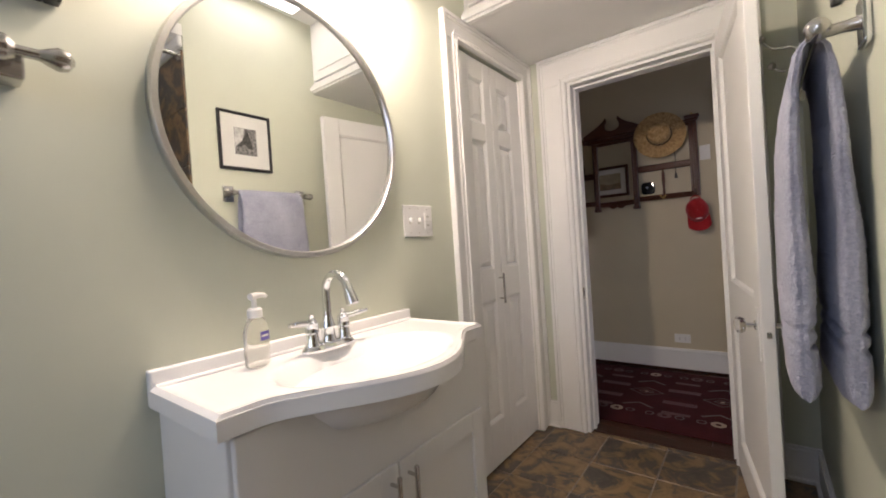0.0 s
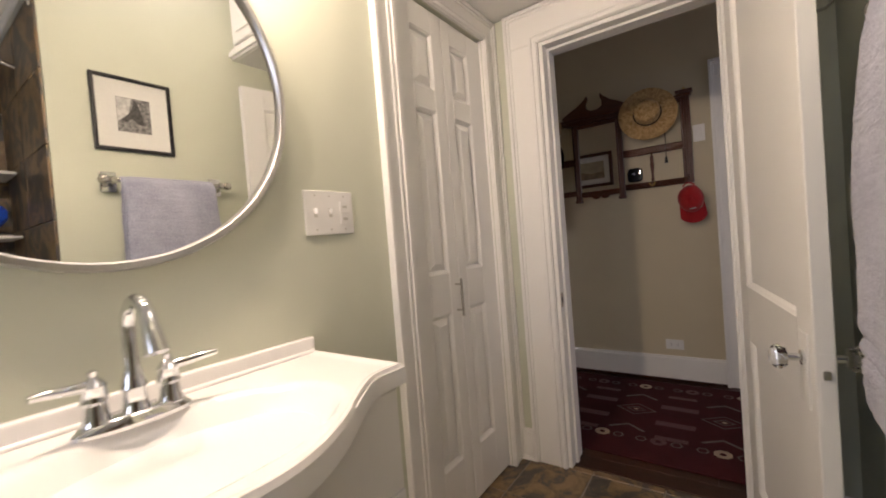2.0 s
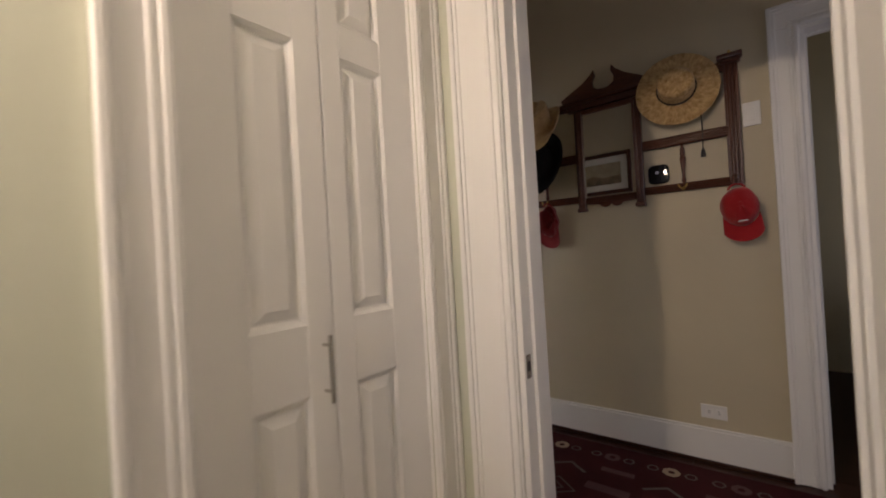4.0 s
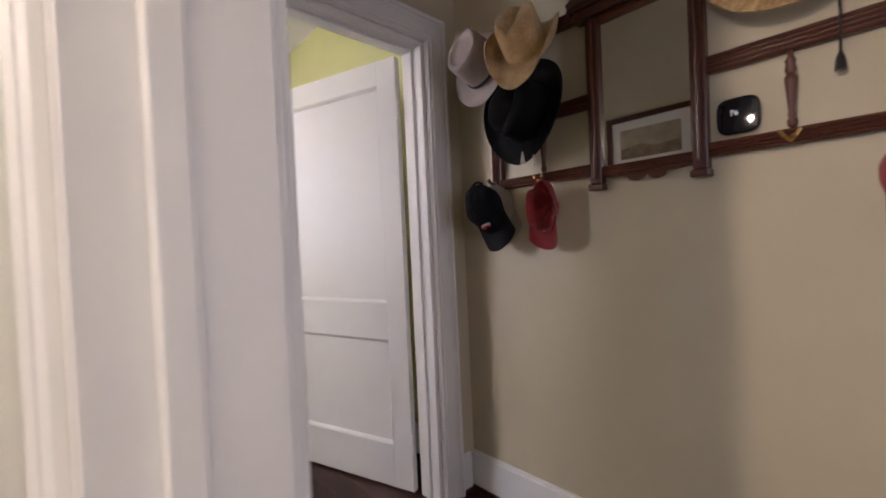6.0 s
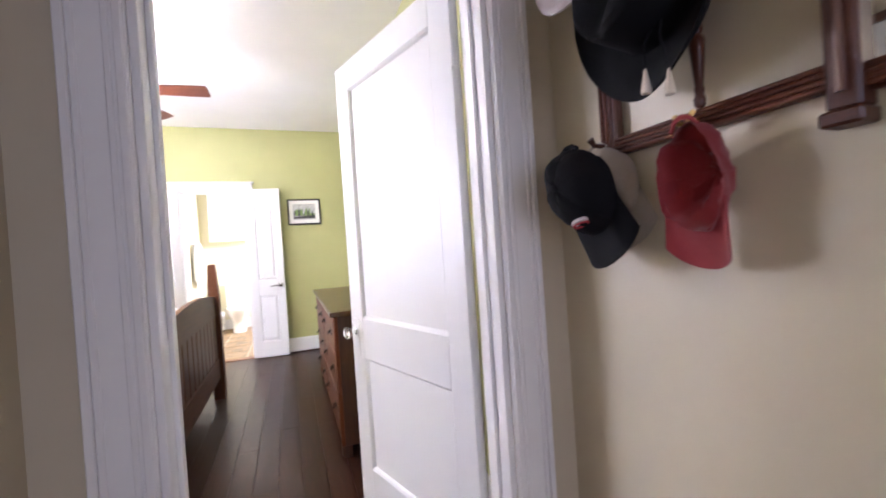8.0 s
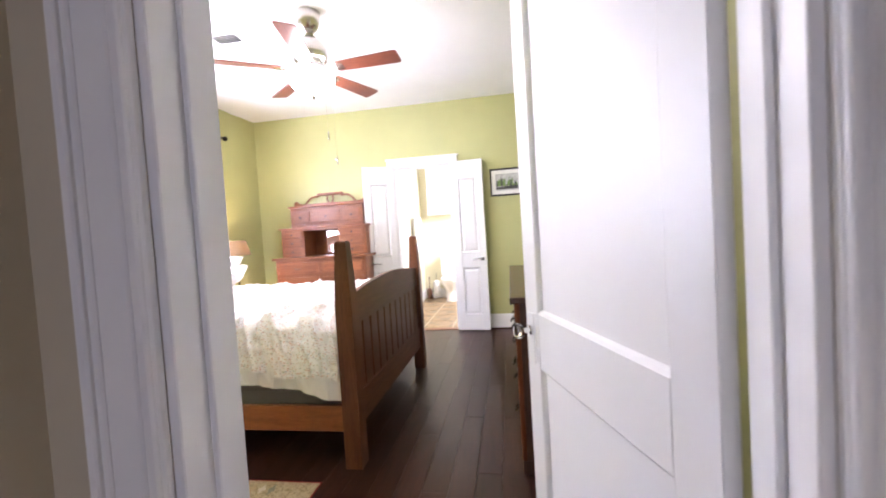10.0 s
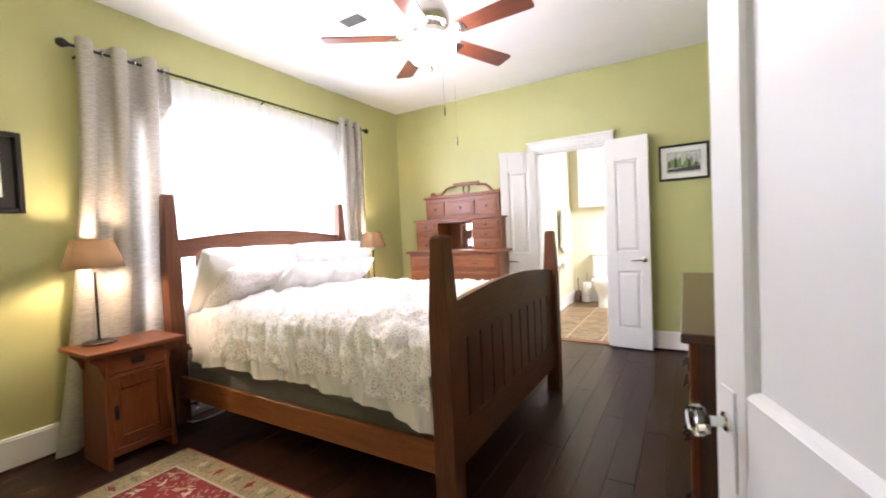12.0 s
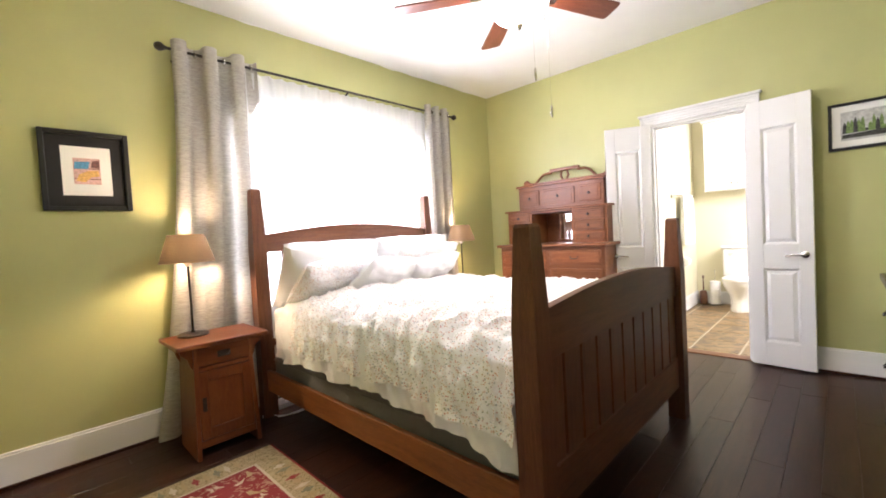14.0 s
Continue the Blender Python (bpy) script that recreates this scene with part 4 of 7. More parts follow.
def slate(name, a, b, c, d, rough=0.42):
    m, nt, bs = _mat(name)
    v = _coords(nt)
    info = nt.nodes.new("ShaderNodeObjectInfo")
    add = nt.nodes.new("ShaderNodeVectorMath")
    add.operation = "ADD"
    mul = nt.nodes.new("ShaderNodeMath")
    mul.operation = "MULTIPLY"
    mul.inputs[1].default_value = 53.0
    comb = nt.nodes.new("ShaderNodeCombineXYZ")
    nt.links.new(info.outputs["Random"], mul.inputs[0])
    for i in range(3):
        nt.links.new(mul.outputs[0], comb.inputs[i])
    nt.links.new(v, add.inputs[0])
    nt.links.new(comb.outputs[0], add.inputs[1])
    n1 = _noise(nt, add.outputs[0], 7.5, 6, 0.62, 1.2)
    n2 = _noise(nt, add.outputs[0], 34, 5, 0.6)
    col = _ramp(nt, n1, [(0.36, a), (0.47, b), (0.505, c), (0.60, d)])
    col = _mix(nt, 0.4, col, _ramp(nt, n2, [(0.3, a), (0.7, b)]))
    nt.links.new(col, bs.inputs["Base Color"])
    bs.inputs["Roughness"].default_value = rough
    _bump(nt, bs, n1, 0.5, 0.004)
    return m


SLATE = slate("dark_multicolour_slate", (0.030, 0.027, 0.024), (0.075, 0.062, 0.048), (0.20, 0.12, 0.05), (0.32, 0.21, 0.09))
SLATE_WARM = slate("warm_ochre_slate", (0.10, 0.078, 0.05), (0.20, 0.135, 0.07), (0.30, 0.18, 0.075), (0.38, 0.25, 0.12))
GROUT = plain("grey_brown_grout", (0.22, 0.19, 0.16), 0.9, 0, 0.2, 120, 0.3)
GROUT_PALE = plain("pale_sand_grout", (0.50, 0.43, 0.33), 0.9, 0, 0.15, 120, 0.3)

vanity()
vanity_top()
faucet()
soap_bottle()
round_mirror()
vanity_light()
switch_plate()
picture("wall_picture", pose(RX, 1.225, 1.845, 0, 0, -90), 0.31, 0.335, 0.016, 0.07, BLACK, PAPER, art_tower, "small black and white print in a thin black frame", 0.02, (PAPER, 0.004, 0.004))
picture("wall_picture", pose(VX, -0.02, 1.93, 0, 0, 90), 0.46, 0.46, 0.025, 0.06, BLACK, PAPER, art_tower, "black framed picture above the towel bar", 0.03)
towel_rail()
robe_hook()
left_rail()
shower()
PANEL = glow("lit_panel", (1.0, 0.93, 0.82), 6.0)
_c = thing("ceiling_light", pose(-0.02, 1.30, BATH_H), "flat rectangular ceiling light panel, lit", "ceiling light")
part("frame", box(-0.15, 0.15, -0.27, 0.27, -0.018, -0.001, 0.003), WHITE, _c)
part("diffuser", box(-0.135, 0.135, -0.255, 0.255, -0.0215, -0.018), PANEL, _c, "glowing diffuser")


# ================= hall =================
def hat_rack():
    r = thing("hat_rack", pose(-0.97, NY, 1.40), "dark red-brown carved wooden hat rack with a centre mirror", "hat rack")
    d = 0.042

    def bar(nm, x0, x1, z0, z1, y1=-d, mat=None, y0=-0.002, bev=0.004):
        return part(nm, box(x0, x1, y1, y0, z0, z1, bev), mat or WALNUT_X, r)

    def moulded(nm, x0, x1, z0, z1):
        m = bar(nm, x0, x1, z0, z1, -0.026)
        h = z1 - z0
        for k in (0.12, 0.36, 0.60, 0.84):
            part("reed", piped([(x0, -0.027, z0 + k * h), (x1, -0.027, z0 + k * h)], 0.0052, 8), WALNUT_X, m, "", True)
        return m
    # lower and middle rails
    moulded("lower_rail", -0.63, -0.185, 0.030, 0.072)
    moulded("lower_rail", 0.185, 0.60, 0.030, 0.072)
    moulded("middle_rail", 0.185, 0.58, 0.275, 0.328)
    moulded("middle_rail", -0.60, -0.185, 0.275, 0.328)
    moulded("top_rail", 0.185, 0.58, 0.60, 0.65)
    moulded("top_rail", -0.60, -0.185, 0.60, 0.65)
    for x0, x1 in ((0.572, 0.632), (-0.655, -0.598)):
        p = bar("end_post", x0, x1, 0.030, 0.655, -0.030, WALNUT)
        for k in (0.25, 0.5, 0.75):
            xx = x0 + k * (x1 - x0)
            part("reed", piped([(xx, -0.031, 0.035), (xx, -0.031, 0.64)], 0.006, 8), WALNUT, p, "", True)
        c = part("capital", box(x0 - 0.012, x1 + 0.012, -0.05, -0.002, 0.630, 0.650, 0.004), WALNUT_X, r)
        part("cornice", box(x0 - 0.022, x1 + 0.022, -0.062, -0.002, 0.650, 0.672, 0.006, 2), WALNUT_X, c)
        part("tip", turned([(0.006, 0.672), (0.009, 0.682), (0.004, 0.694)], ((x0 + x1) / 2, -0.03, 0)), BRASS, c, "small brass tip", True)
    # mirror in the middle
    for x0, x1 in ((-0.185, -0.143), (0.143, 0.185)):
        p = bar("mirror_post", x0, x1, -0.005, 0.585, -d, WALNUT)
        part("reed", piped([((x0 + x1) / 2, -d - 0.001, 0.02), ((x0 + x1) / 2, -d - 0.001, 0.57)], 0.007, 8), WALNUT, p, "", True)
        part("foot_block", box(x0 - 0.006, x1 + 0.004, -d - 0.008, -0.002, -0.028, -0.005, 0.004), WALNUT_X, p)
    moulded("mirror_bottom", -0.143, 0.143, 0.022, 0.055)
    bar("mirror_top", -0.143, 0.143, 0.560, 0.585, -0.036)
    part("glass", box(-0.143, 0.143, -0.020, -0.014, 0.055, 0.560), MIRROR, r, "bevelled mirror glass")
    half = [(0.0, 0.008), (0.012, -0.004), (0.032, -0.010), (0.055, -0.004), (0.066, 0.010), (0.10, 0.012), (0.143, 0.016), (0.143, 0.022)]
    skirt = [(a, b) for a, b in half] + [(-a, b) for a, b in reversed(half)][:-1]
    part("skirt", slab(skirt, -0.020, -0.008, "xz", 0.002), WALNUT_X, r)
    bar("pediment_base", -0.225, 0.225, 0.585, 0.620, -0.056)
    bar("pediment_moulding", -0.245, 0.245, 0.620, 0.640, -0.066, None, -0.002, 0.006)
    wing = [(0.035, 0.640), (0.245, 0.640), (0.255, 0.665), (0.19, 0.700), (0.12, 0.735), (0.07, 0.775), (0.052, 0.800), (0.045, 0.770), (0.062, 0.735), (0.058, 0.700), (0.03, 0.682), (0.0, 0.678), (0.0, 0.640)]
    part("pediment_wing", slab(wing, -0.05, -0.022, "xz", 0.003), WALNUT_X, r)
    part("pediment_wing", slab([(-a, b) for a, b in reversed(wing)], -0.05, -0.022, "xz", 0.003), WALNUT_X, r)
    # turned spindles with brass hooks
    prof = [(0.006, 0.072), (0.014, 0.078), (0.016, 0.09), (0.010, 0.10), (0.013, 0.108), (0.010, 0.116), (0.014, 0.15), (0.019, 0.19), (0.020, 0.205), (0.012, 0.215), (0.018, 0.225), (0.014, 0.24), (0.017, 0.25), (0.008, 0.262), (0.009, 0.276)]
    for x in (0.375, -0.39):
        s = part("spindle", turned([(0.72 * q, z) for q, z in prof], (x, -0.02, 0), "z", 18), WALNUT, r, "", True)
        part("hook", piped([(x, -0.03, 0.05), (x, -0.055, 0.035), (x + 0.012, -0.07, 0.045), (x + 0.02, -0.065, 0.06)], 0.005), BRASS, s, "small brass hook", True)
        part("hook", piped([(x, -0.03, 0.05), (x, -0.055, 0.035), (x - 0.012, -0.07, 0.045), (x - 0.02, -0.065, 0.06)], 0.005), BRASS, s, "small brass hook", True)
    for x, z in ((0.60, 0.06), (-0.66 + 0.03, 0.055), (-0.375, 0.60), (0.375, 0.60), (-0.62, 0.62), (-0.40, 0.30)):
        part("peg", piped([(x, -0.02, z), (x, -0.07, z + 0.004), (x, -0.082, z + 0.018)], [0.006, 0.006, 0.009]), WALNUT, r, "", True)


def brimmed_hat(name, m, material, label, a, b, rc, hc, curl=0.0, dent=0.02, droop=0.0, band=None, seed=0.0, squash=0.86, telescope=False):
    """A hat, crown along +z; a and b are the brim's half-axes."""
    h = thing(name, m, label, "hat")
    n, rows = 64, []
    bm = bmesh.new()
    prof = [(0.0, 1.0), (0.35, 1.0), (0.66, 1.0), (0.84, 0.985), (0.93, 0.93), (0.965, 0.8), (0.985, 0.5), (1.0, 0.16), (1.03, 0.03), (1.10, 0.0)]
    if telescope:
        prof = [(0.0, 0.88), (0.4, 0.88), (0.62, 0.885), (0.72, 0.93), (0.80, 0.99), (0.88, 1.0), (0.935, 0.965), (0.965, 0.8), (0.985, 0.5), (1.0, 0.16), (1.03, 0.03), (1.10, 0.0)]
    for r, z in prof:
        row = []
        for i in range(n):
            t = 2 * math.pi * i / n
            x, y = rc * r * math.cos(t), rc * squash * r * math.sin(t)
            if r < 0.95:
                zz = hc * z - dent * math.exp(-(y / (rc * 0.26)) ** 2) * (1 - 0.4 * r)
                if x > 0:
                    y *= 1 - 0.25 * (x / rc)
            else:
                zz = hc * z
            row.append(bm.verts.new((x, y, zz)))
        rows.append(row)
    for k in range(1, 9):
        f = k / 8
        row = []
        for i in range(n):
            t = 2 * math.pi * i / n
            ra = rc * 1.1 + (a - rc * 1.1) * f
            rb = rc * squash * 1.1 + (b - rc * squash * 1.1) * f
            s = math.sin(t)
            zz = curl * (s * s) * f * f - droop * (math.cos(t) ** 2) * f * f + 0.006 * noise.noise((math.cos(t) * 2 + seed, s * 2, f * 2))
            row.append(bm.verts.new((ra * math.cos(t), rb * s * (1 - 0.35 * curl / b * f * f), zz)))
        rows.append(row)
    for p, q in zip(rows, rows[1:]):
        for i in range(n):
            try:
                bm.faces.new((p[i], p[(i + 1) % n], q[(i + 1) % n], q[i]))
            except ValueError:
                pass
    bmesh.ops.remove_doubles(bm, verts=bm.verts, dist=0.0004)
    bmesh.ops.recalc_face_normals(bm, faces=bm.faces)
    bmesh.ops.solidify(bm, geom=bm.faces[:], thickness=0.004)
    part("felt" if "felt" in label else "straw", bm, material, h, "", True)
    if band:
        part("hat_band", piped([(rc * 1.03 * math.cos(t), rc * squash * 1.03 * math.sin(t), hc * 0.14) for t in [2 * math.pi * i / 40 for i in range(41)]], 0.008, 8), band, h, "dark hat band", True)
    return h


def ball_cap(m, material, label, visor_mat=None, badge=None, crumple=0.08):
    """A cap hung by its strap, dome along +z, visor towards -y."""
    c = thing("baseball_cap", m, label, "cap")
    bm = bmesh.new()
    n = 40
    rows = []
    for k in range(13):
        f = k / 12 * math.pi / 2
        row = []
        for i in range(n):
            t = 2 * math.pi * i / n
            w = 1 + crumple * noise.noise((math.cos(t) * 1.6, math.sin(t) * 1.6, f * 1.8 + m.translation.x * 5)) + 0.4 * crumple * noise.noise((math.cos(t) * 5, math.sin(t) * 5, f * 5))
            x, y, z = 0.078 * math.cos(f) * math.cos(t) * w, 0.094 * math.cos(f) * math.sin(t) * w + 0.012 * math.sin(f), 0.098 * math.sin(f) ** 0.8 * w
            row.append(bm.verts.new((x, y, z)))
        rows.append(row)
    for p, q in zip(rows, rows[1:]):
        for i in range(n):
            bm.faces.new((p[i], p[(i + 1) % n], q[(i + 1) % n], q[i]))
    bmesh.ops.remove_doubles(bm, verts=bm.verts, dist=0.0005)
    bmesh.ops.recalc_face_normals(bm, faces=bm.faces)
    crown = part("crown", bm, material, c, "", True)
    for k in range(3):
        t0 = math.pi * k / 3
        part("seam", piped([(0.079 * math.cos(f) * math.cos(t0), 0.095 * math.cos(f) * math.sin(t0) + 0.012 * math.sin(f), 0.099 * max(0.0, math.sin(f)) ** 0.8) for f in [math.pi * j / 16 for j in range(17)]], 0.0011, 6), material, crown)
    part("button", turned([(0.008, 0.096), (0.007, 0.101), (0.003, 0.103)], (0, 0.012, 0)), material, crown, "", True)

    def bill(u, v):
        t = math.pi * (0.12 + 0.76 * u)
        x0, y0 = 0.078 * math.cos(t), -0.094 * math.sin(t)
        x1, y1 = 0.083 * math.cos(t), -0.075 - 0.092 * math.sin(t) ** 0.7
        x, y = x0 + (x1 - x0) * v, y0 + (y1 - y0) * v
        return (x, y, 0.028 * v * math.sin(t) + 0.012 - 3.2 * x * x * (0.4 + v))
    part("visor", grid(28, 8, bill, 0.004), visor_mat or material, c, "", True)
    part("strap", piped([(-0.035, 0.090, 0.012), (-0.02, 0.106, 0.008), (0, 0.112, 0.006), (0.02, 0.106, 0.008), (0.035, 0.090, 0.012)], 0.005, 8), material, c, "", True)
    if badge:
        part("badge", turned([(0.020, 0), (0.018, 0.006)], (0, -0.070, 0.066), "y", 18), badge, c, "small embroidered badge").rotation_euler = (0, 0, 0)
        part("badge_ring", piped([(0.016 * math.cos(t), -0.074, 0.066 + 0.016 * math.sin(t)) for t in [2 * math.pi * i / 20 for i in range(21)]], 0.002, 6), BADGE_RED, c)
    return c


def thermostat():
    t = thing("thermostat", pose(-0.713, NY, 1.535), "rounded black glass thermostat with a lit number", "thermostat")
    out = []
    for i in range(32):
        a = 2 * math.pi * i / 32
        c, s = math.cos(a), math.sin(a)
        out.append((0.052 * math.copysign(abs(c) ** 0.5, c), 0.052 * math.copysign(abs(s) ** 0.5, s)))
    part("case", slab(out, -0.026, -0.001, "xz", 0.006, 3), GLOSSBLACK, t, "", True)
    tx = bpy.data.curves.new("digits", "FONT")
    tx.body, tx.size, tx.align_x, tx.align_y = "76", 0.021, "CENTER", "CENTER"
    ob = bpy.data.objects.new("digits", tx)
    scene.collection.objects.link(ob)
    me = bpy.data.meshes.new_from_object(ob.evaluated_get(bpy.context.evaluated_depsgraph_get()))
    bpy.data.objects.remove(ob)
    dg = new("digits", me)
    me.materials.clear()
    me.materials.append(DIGIT)
    dg.parent = t
    dg.matrix_local = pose(-0.008, -0.0268, 0.008, 90, 0, 0)
    tagged(dg, "small glowing white number")


def outlet(m):
    o = thing("wall_outlet", m, "white double wall outlet set sideways", "outlet")
    part("plate", box(-0.058, 0.058, -0.006, -0.0005, -0.036, 0.036, 0.002), PLASTIC, o)
    for x in (-0.021, 0.021):
        f = part("socket", box(x - 0.016, x + 0.016, -0.008, -0.006, -0.014, 0.014, 0.001), PLASTIC, o)
        for dz in (-0.006, 0.006):
            part("slot", box(x - 0.004, x + 0.006, -0.0085, -0.008, dz - 0.0012, dz + 0.0012), BLACK, f)


def hall_switch():
    s = thing("light_switch", pose(-0.295, NY, 1.765), "white single rocker light switch", "light switch")
    part("plate", box(-0.036, 0.036, -0.006, -0.0005, -0.058, 0.058, 0.002), PLASTIC, s)
    part("rocker", box(-0.016, 0.016, -0.010, -0.006, -0.033, 0.033, 0.002), PLASTIC, s)


def art_landscape(p, aw, ah, y):
    a = part("print", box(-aw, aw, y, y + 0.001, -ah, ah), PRINT_SEPIA, p, "faded sepia landscape print")
    part("hill", slab([(-aw, -ah), (aw, -ah), (aw, -0.3 * ah), (0.3 * aw, -0.1 * ah), (-0.2 * aw, -0.35 * ah), (-aw, -0.2 * ah)], y - 0.0006, y - 0.0001, "xz"), PRINT_BROWN, a)


def kilim():
    x0, x1, y0, y1 = -1.53, 0.50, 2.62, 3.76
    k = thing("hall_rug", pose((x0 + x1) / 2, (y0 + y1) / 2, 0), "dark red flat-woven hall rug with pale rosettes and diamonds", "rug")
    w, d = (x1 - x0) / 2, (y1 - y0) / 2
    part("weave", box(-w, w, -d, d, 0.0, 0.008, 0.002), KILIM, k)
    z0, z1 = 0.0082, 0.0092

    def ring(cx, cy, n, r0, r1, mat, nm, s=1.0, rot=0.0):
        bm = bmesh.new()
        a = [[bm.verts.new((cx + r * math.cos(2 * math.pi * i / n + rot), cy + s * r * math.sin(2 * math.pi * i / n + rot), z)) for i in range(n)] for r, z in ((r0, z0), (r0, z1), (r1, z1), (r1, z0))]
        for p, q in zip(a, a[1:]):
            for i in range(n):
                bm.faces.new((p[i], p[(i + 1) % n], q[(i + 1) % n], q[i]))
        bmesh.ops.recalc_face_normals(bm, faces=bm.faces)
        part(nm, bm, mat, k)
    for row, y in enumerate((-d + 0.22, d - 0.13)):
        for i in range(7):
            x = -w + 0.16 + i * 0.285 + 0.1 * row
            if x < w - 0.08:
                ring(x, y, 8, 0.016, 0.042, YARN_PALE if i % 2 == 0 else YARN_RUST, "rosette", 1, math.pi / 8)
                for s in (-1, 1):
                    ring(x + s * 0.085, y, 6, 0.022, 0.030, YARN_DIM, "hexagon")
    for i in range(4):
        x = -w + 0.38 + i * 0.46
        for r in (0.115, 0.055):
            ring(x, 0.03, 4, r - 0.011, r, YARN_DIM, "diamond", 0.75)
        ring(x, 0.03, 4, 0.0, 0.016, YARN_PALE, "diamond", 0.75)
        for s in (-1, 1):
            part("chevron", slab([(x - 0.10, s * 0.24 - 0.02), (x, s * 0.24 + 0.05), (x + 0.10, s * 0.24 - 0.02), (x + 0.085, s * 0.24 - 0.03), (x, s * 0.24 + 0.032), (x - 0.085, s * 0.24 - 0.03)], z0, z1), YARN_DIM, k)
        for s in (-1, 1):
            part("stripe", box(x + 0.13, x + 0.33, s * 0.12 - 0.03, s * 0.12 + 0.03, z0, z1), YARN_RED, k)
            part("stripe", box(x + 0.15, x + 0.31, s * 0.30 - 0.02, s * 0.30 + 0.02, z0, z1), YARN_RUST, k)
    for s in (-1, 1):
        for i in range(46):
            y = -d + 0.012 + i * (2 * d - 0.024) / 45
            part("fringe", piped([(s * w, y, 0.005), (s * (w + 0.03), y + 0.006 * math.sin(i * 1.7), 0.004), (s * (w + 0.06), y + 0.01 * math.sin(i * 2.3), 0.003)], [0.003, 0.003, 0.002], 5), YARN_PALE, k)


def front_room():
    setting("wall_front_room_back", box(-1.3, 1.9, 6.0, 6.12, 0, H), CREAM, "pale wall of the front room", "wall")
    setting("wall_front_room_side", box(1.9, 2.02, NY + 0.12, 6.12, 0, H), CREAM, "side wall of the front room", "wall")
    setting("wall_front_room_near", box(-1.42, -1.3, NY + 0.12, 6.12, 0, H), CREAM, "near wall of the front room", "wall")
    setting("ceiling_front_room", box(-1.42, 2.02, NY + 0.12, 6.12, H, H + 0.1), CEIL, "white ceiling of the front room", "ceiling")
    setting("floor_front_room", box(-1.42, 2.02, NY + 0.12, 6.12, -0.012, 0.0), PLANK, "dark wood floor of the front room", "floor")
    picture("wall_picture", pose(-0.105, 6.0, 1.65), 0.22, 0.42, 0.018, 0.03, WALNUT, PAPER, art_landscape, "narrow framed picture in the front room")
    b = thing("guest_bed", pose(0.95, 5.2, 0), "bed with a white pillow and a red-brown cover", "bed")
    part("base", box(-0.7, 0.7, -0.75, 0.75, 0.0, 0.38, 0.02), CHERRY, b)
    part("cover", box(-0.72, 0.72, -0.77, 0.77, 0.38, 0.62, 0.06, 3), COVER, b, "red-brown bed cover", True)
    part("pillow", box(-0.68, -0.2, -0.3, 0.5, 0.62, 0.80, 0.07, 3), LINEN, b, "white pillow", True)


STRAW = cloth("woven_straw", (0.24, 0.13, 0.04), (0.66, 0.47, 0.23), 85, 0.8, 1.0, 45, 0.1, 0.005)
STRAW_TAN = cloth("tan_straw", (0.30, 0.18, 0.07), (0.62, 0.44, 0.22), 150, 0.8, 0.9, 20)
FELT_GREY = cloth("taupe_grey_felt", (0.30, 0.25, 0.235), (0.38, 0.325, 0.305), 260, 0.95, 0.25, 10)
FELT_BLACK = cloth("black_felt", (0.0035, 0.0035, 0.004), (0.007, 0.007, 0.0075), 260, 0.95, 0.25, 10, 0.0)
CAP_BLACK = cloth("navy_black_twill", (0.003, 0.003, 0.0035), (0.006, 0.006, 0.007), 400, 0.85, 0.4, 12, 0.0)
CAP_RED = cloth("washed_red_twill", (0.20, 0.022, 0.026), (0.30, 0.04, 0.042), 400, 0.85, 0.4, 12)
CAP_BRIGHT = cloth("bright_red_twill", (0.30, 0.01, 0.014), (0.42, 0.02, 0.022), 400, 0.85, 0.4, 12)
BADGE_RED = plain("red_thread", (0.5, 0.04, 0.05), 0.7)
BADGE_WHITE = plain("white_thread", (0.7, 0.68, 0.66), 0.7)
RIBBON = cloth("black_ribbon", (0.01, 0.009, 0.009), (0.02, 0.018, 0.017), 300)
GLOSSBLACK = plain("glossy_black_glass", (0.006, 0.006, 0.008), 0.06, 0, 0.05, 10, 0)
DIGIT = glow("lit_digits", (0.6, 0.75, 1.0), 0.25)
PRINT_SEPIA = plain("sepia_print", (0.42, 0.36, 0.25), 0.5, 0, 0.25, 9, 0)
PRINT_BROWN = plain("brown_print", (0.26, 0.20, 0.13), 0.5, 0, 0.4, 14, 0)
KILIM = cloth("dark_red_wool_weave", (0.024, 0.004, 0.005), (0.062, 0.008, 0.010), 160, 0.95, 0.9, 5, 0.0)
YARN_PALE = cloth("pale_wool", (0.24, 0.17, 0.11), (0.36, 0.27, 0.18), 200, 0.95, 0.6)
YARN_DIM = cloth("dim_taupe_wool", (0.055, 0.040, 0.032), (0.09, 0.066, 0.05), 200, 0.95, 0.6)
YARN_RED = cloth("red_wool", (0.042, 0.005, 0.006), (0.075, 0.008, 0.009), 200, 0.95, 0.6)
YARN_RUST = cloth("rust_wool", (0.045, 0.009, 0.007), (0.075, 0.015, 0.011), 200, 0.95, 0.6)
COVER = cloth("red_brown_cover", (0.16, 0.03, 0.02), (0.24, 0.06, 0.04))
CAP_TAN = cloth("faded_tan_cotton", (0.30, 0.26, 0.21), (0.40, 0.36, 0.30), 260, 0.9, 0.3)
CREAM_TASSEL = cloth("cream_thread", (0.55, 0.47, 0.36), (0.68, 0.60, 0.48), 300, 0.9, 0.6)
LINEN = cloth("white_linen", (0.80, 0.79, 0.785), (0.86, 0.855, 0.85), 260, 0.9, 0.3)

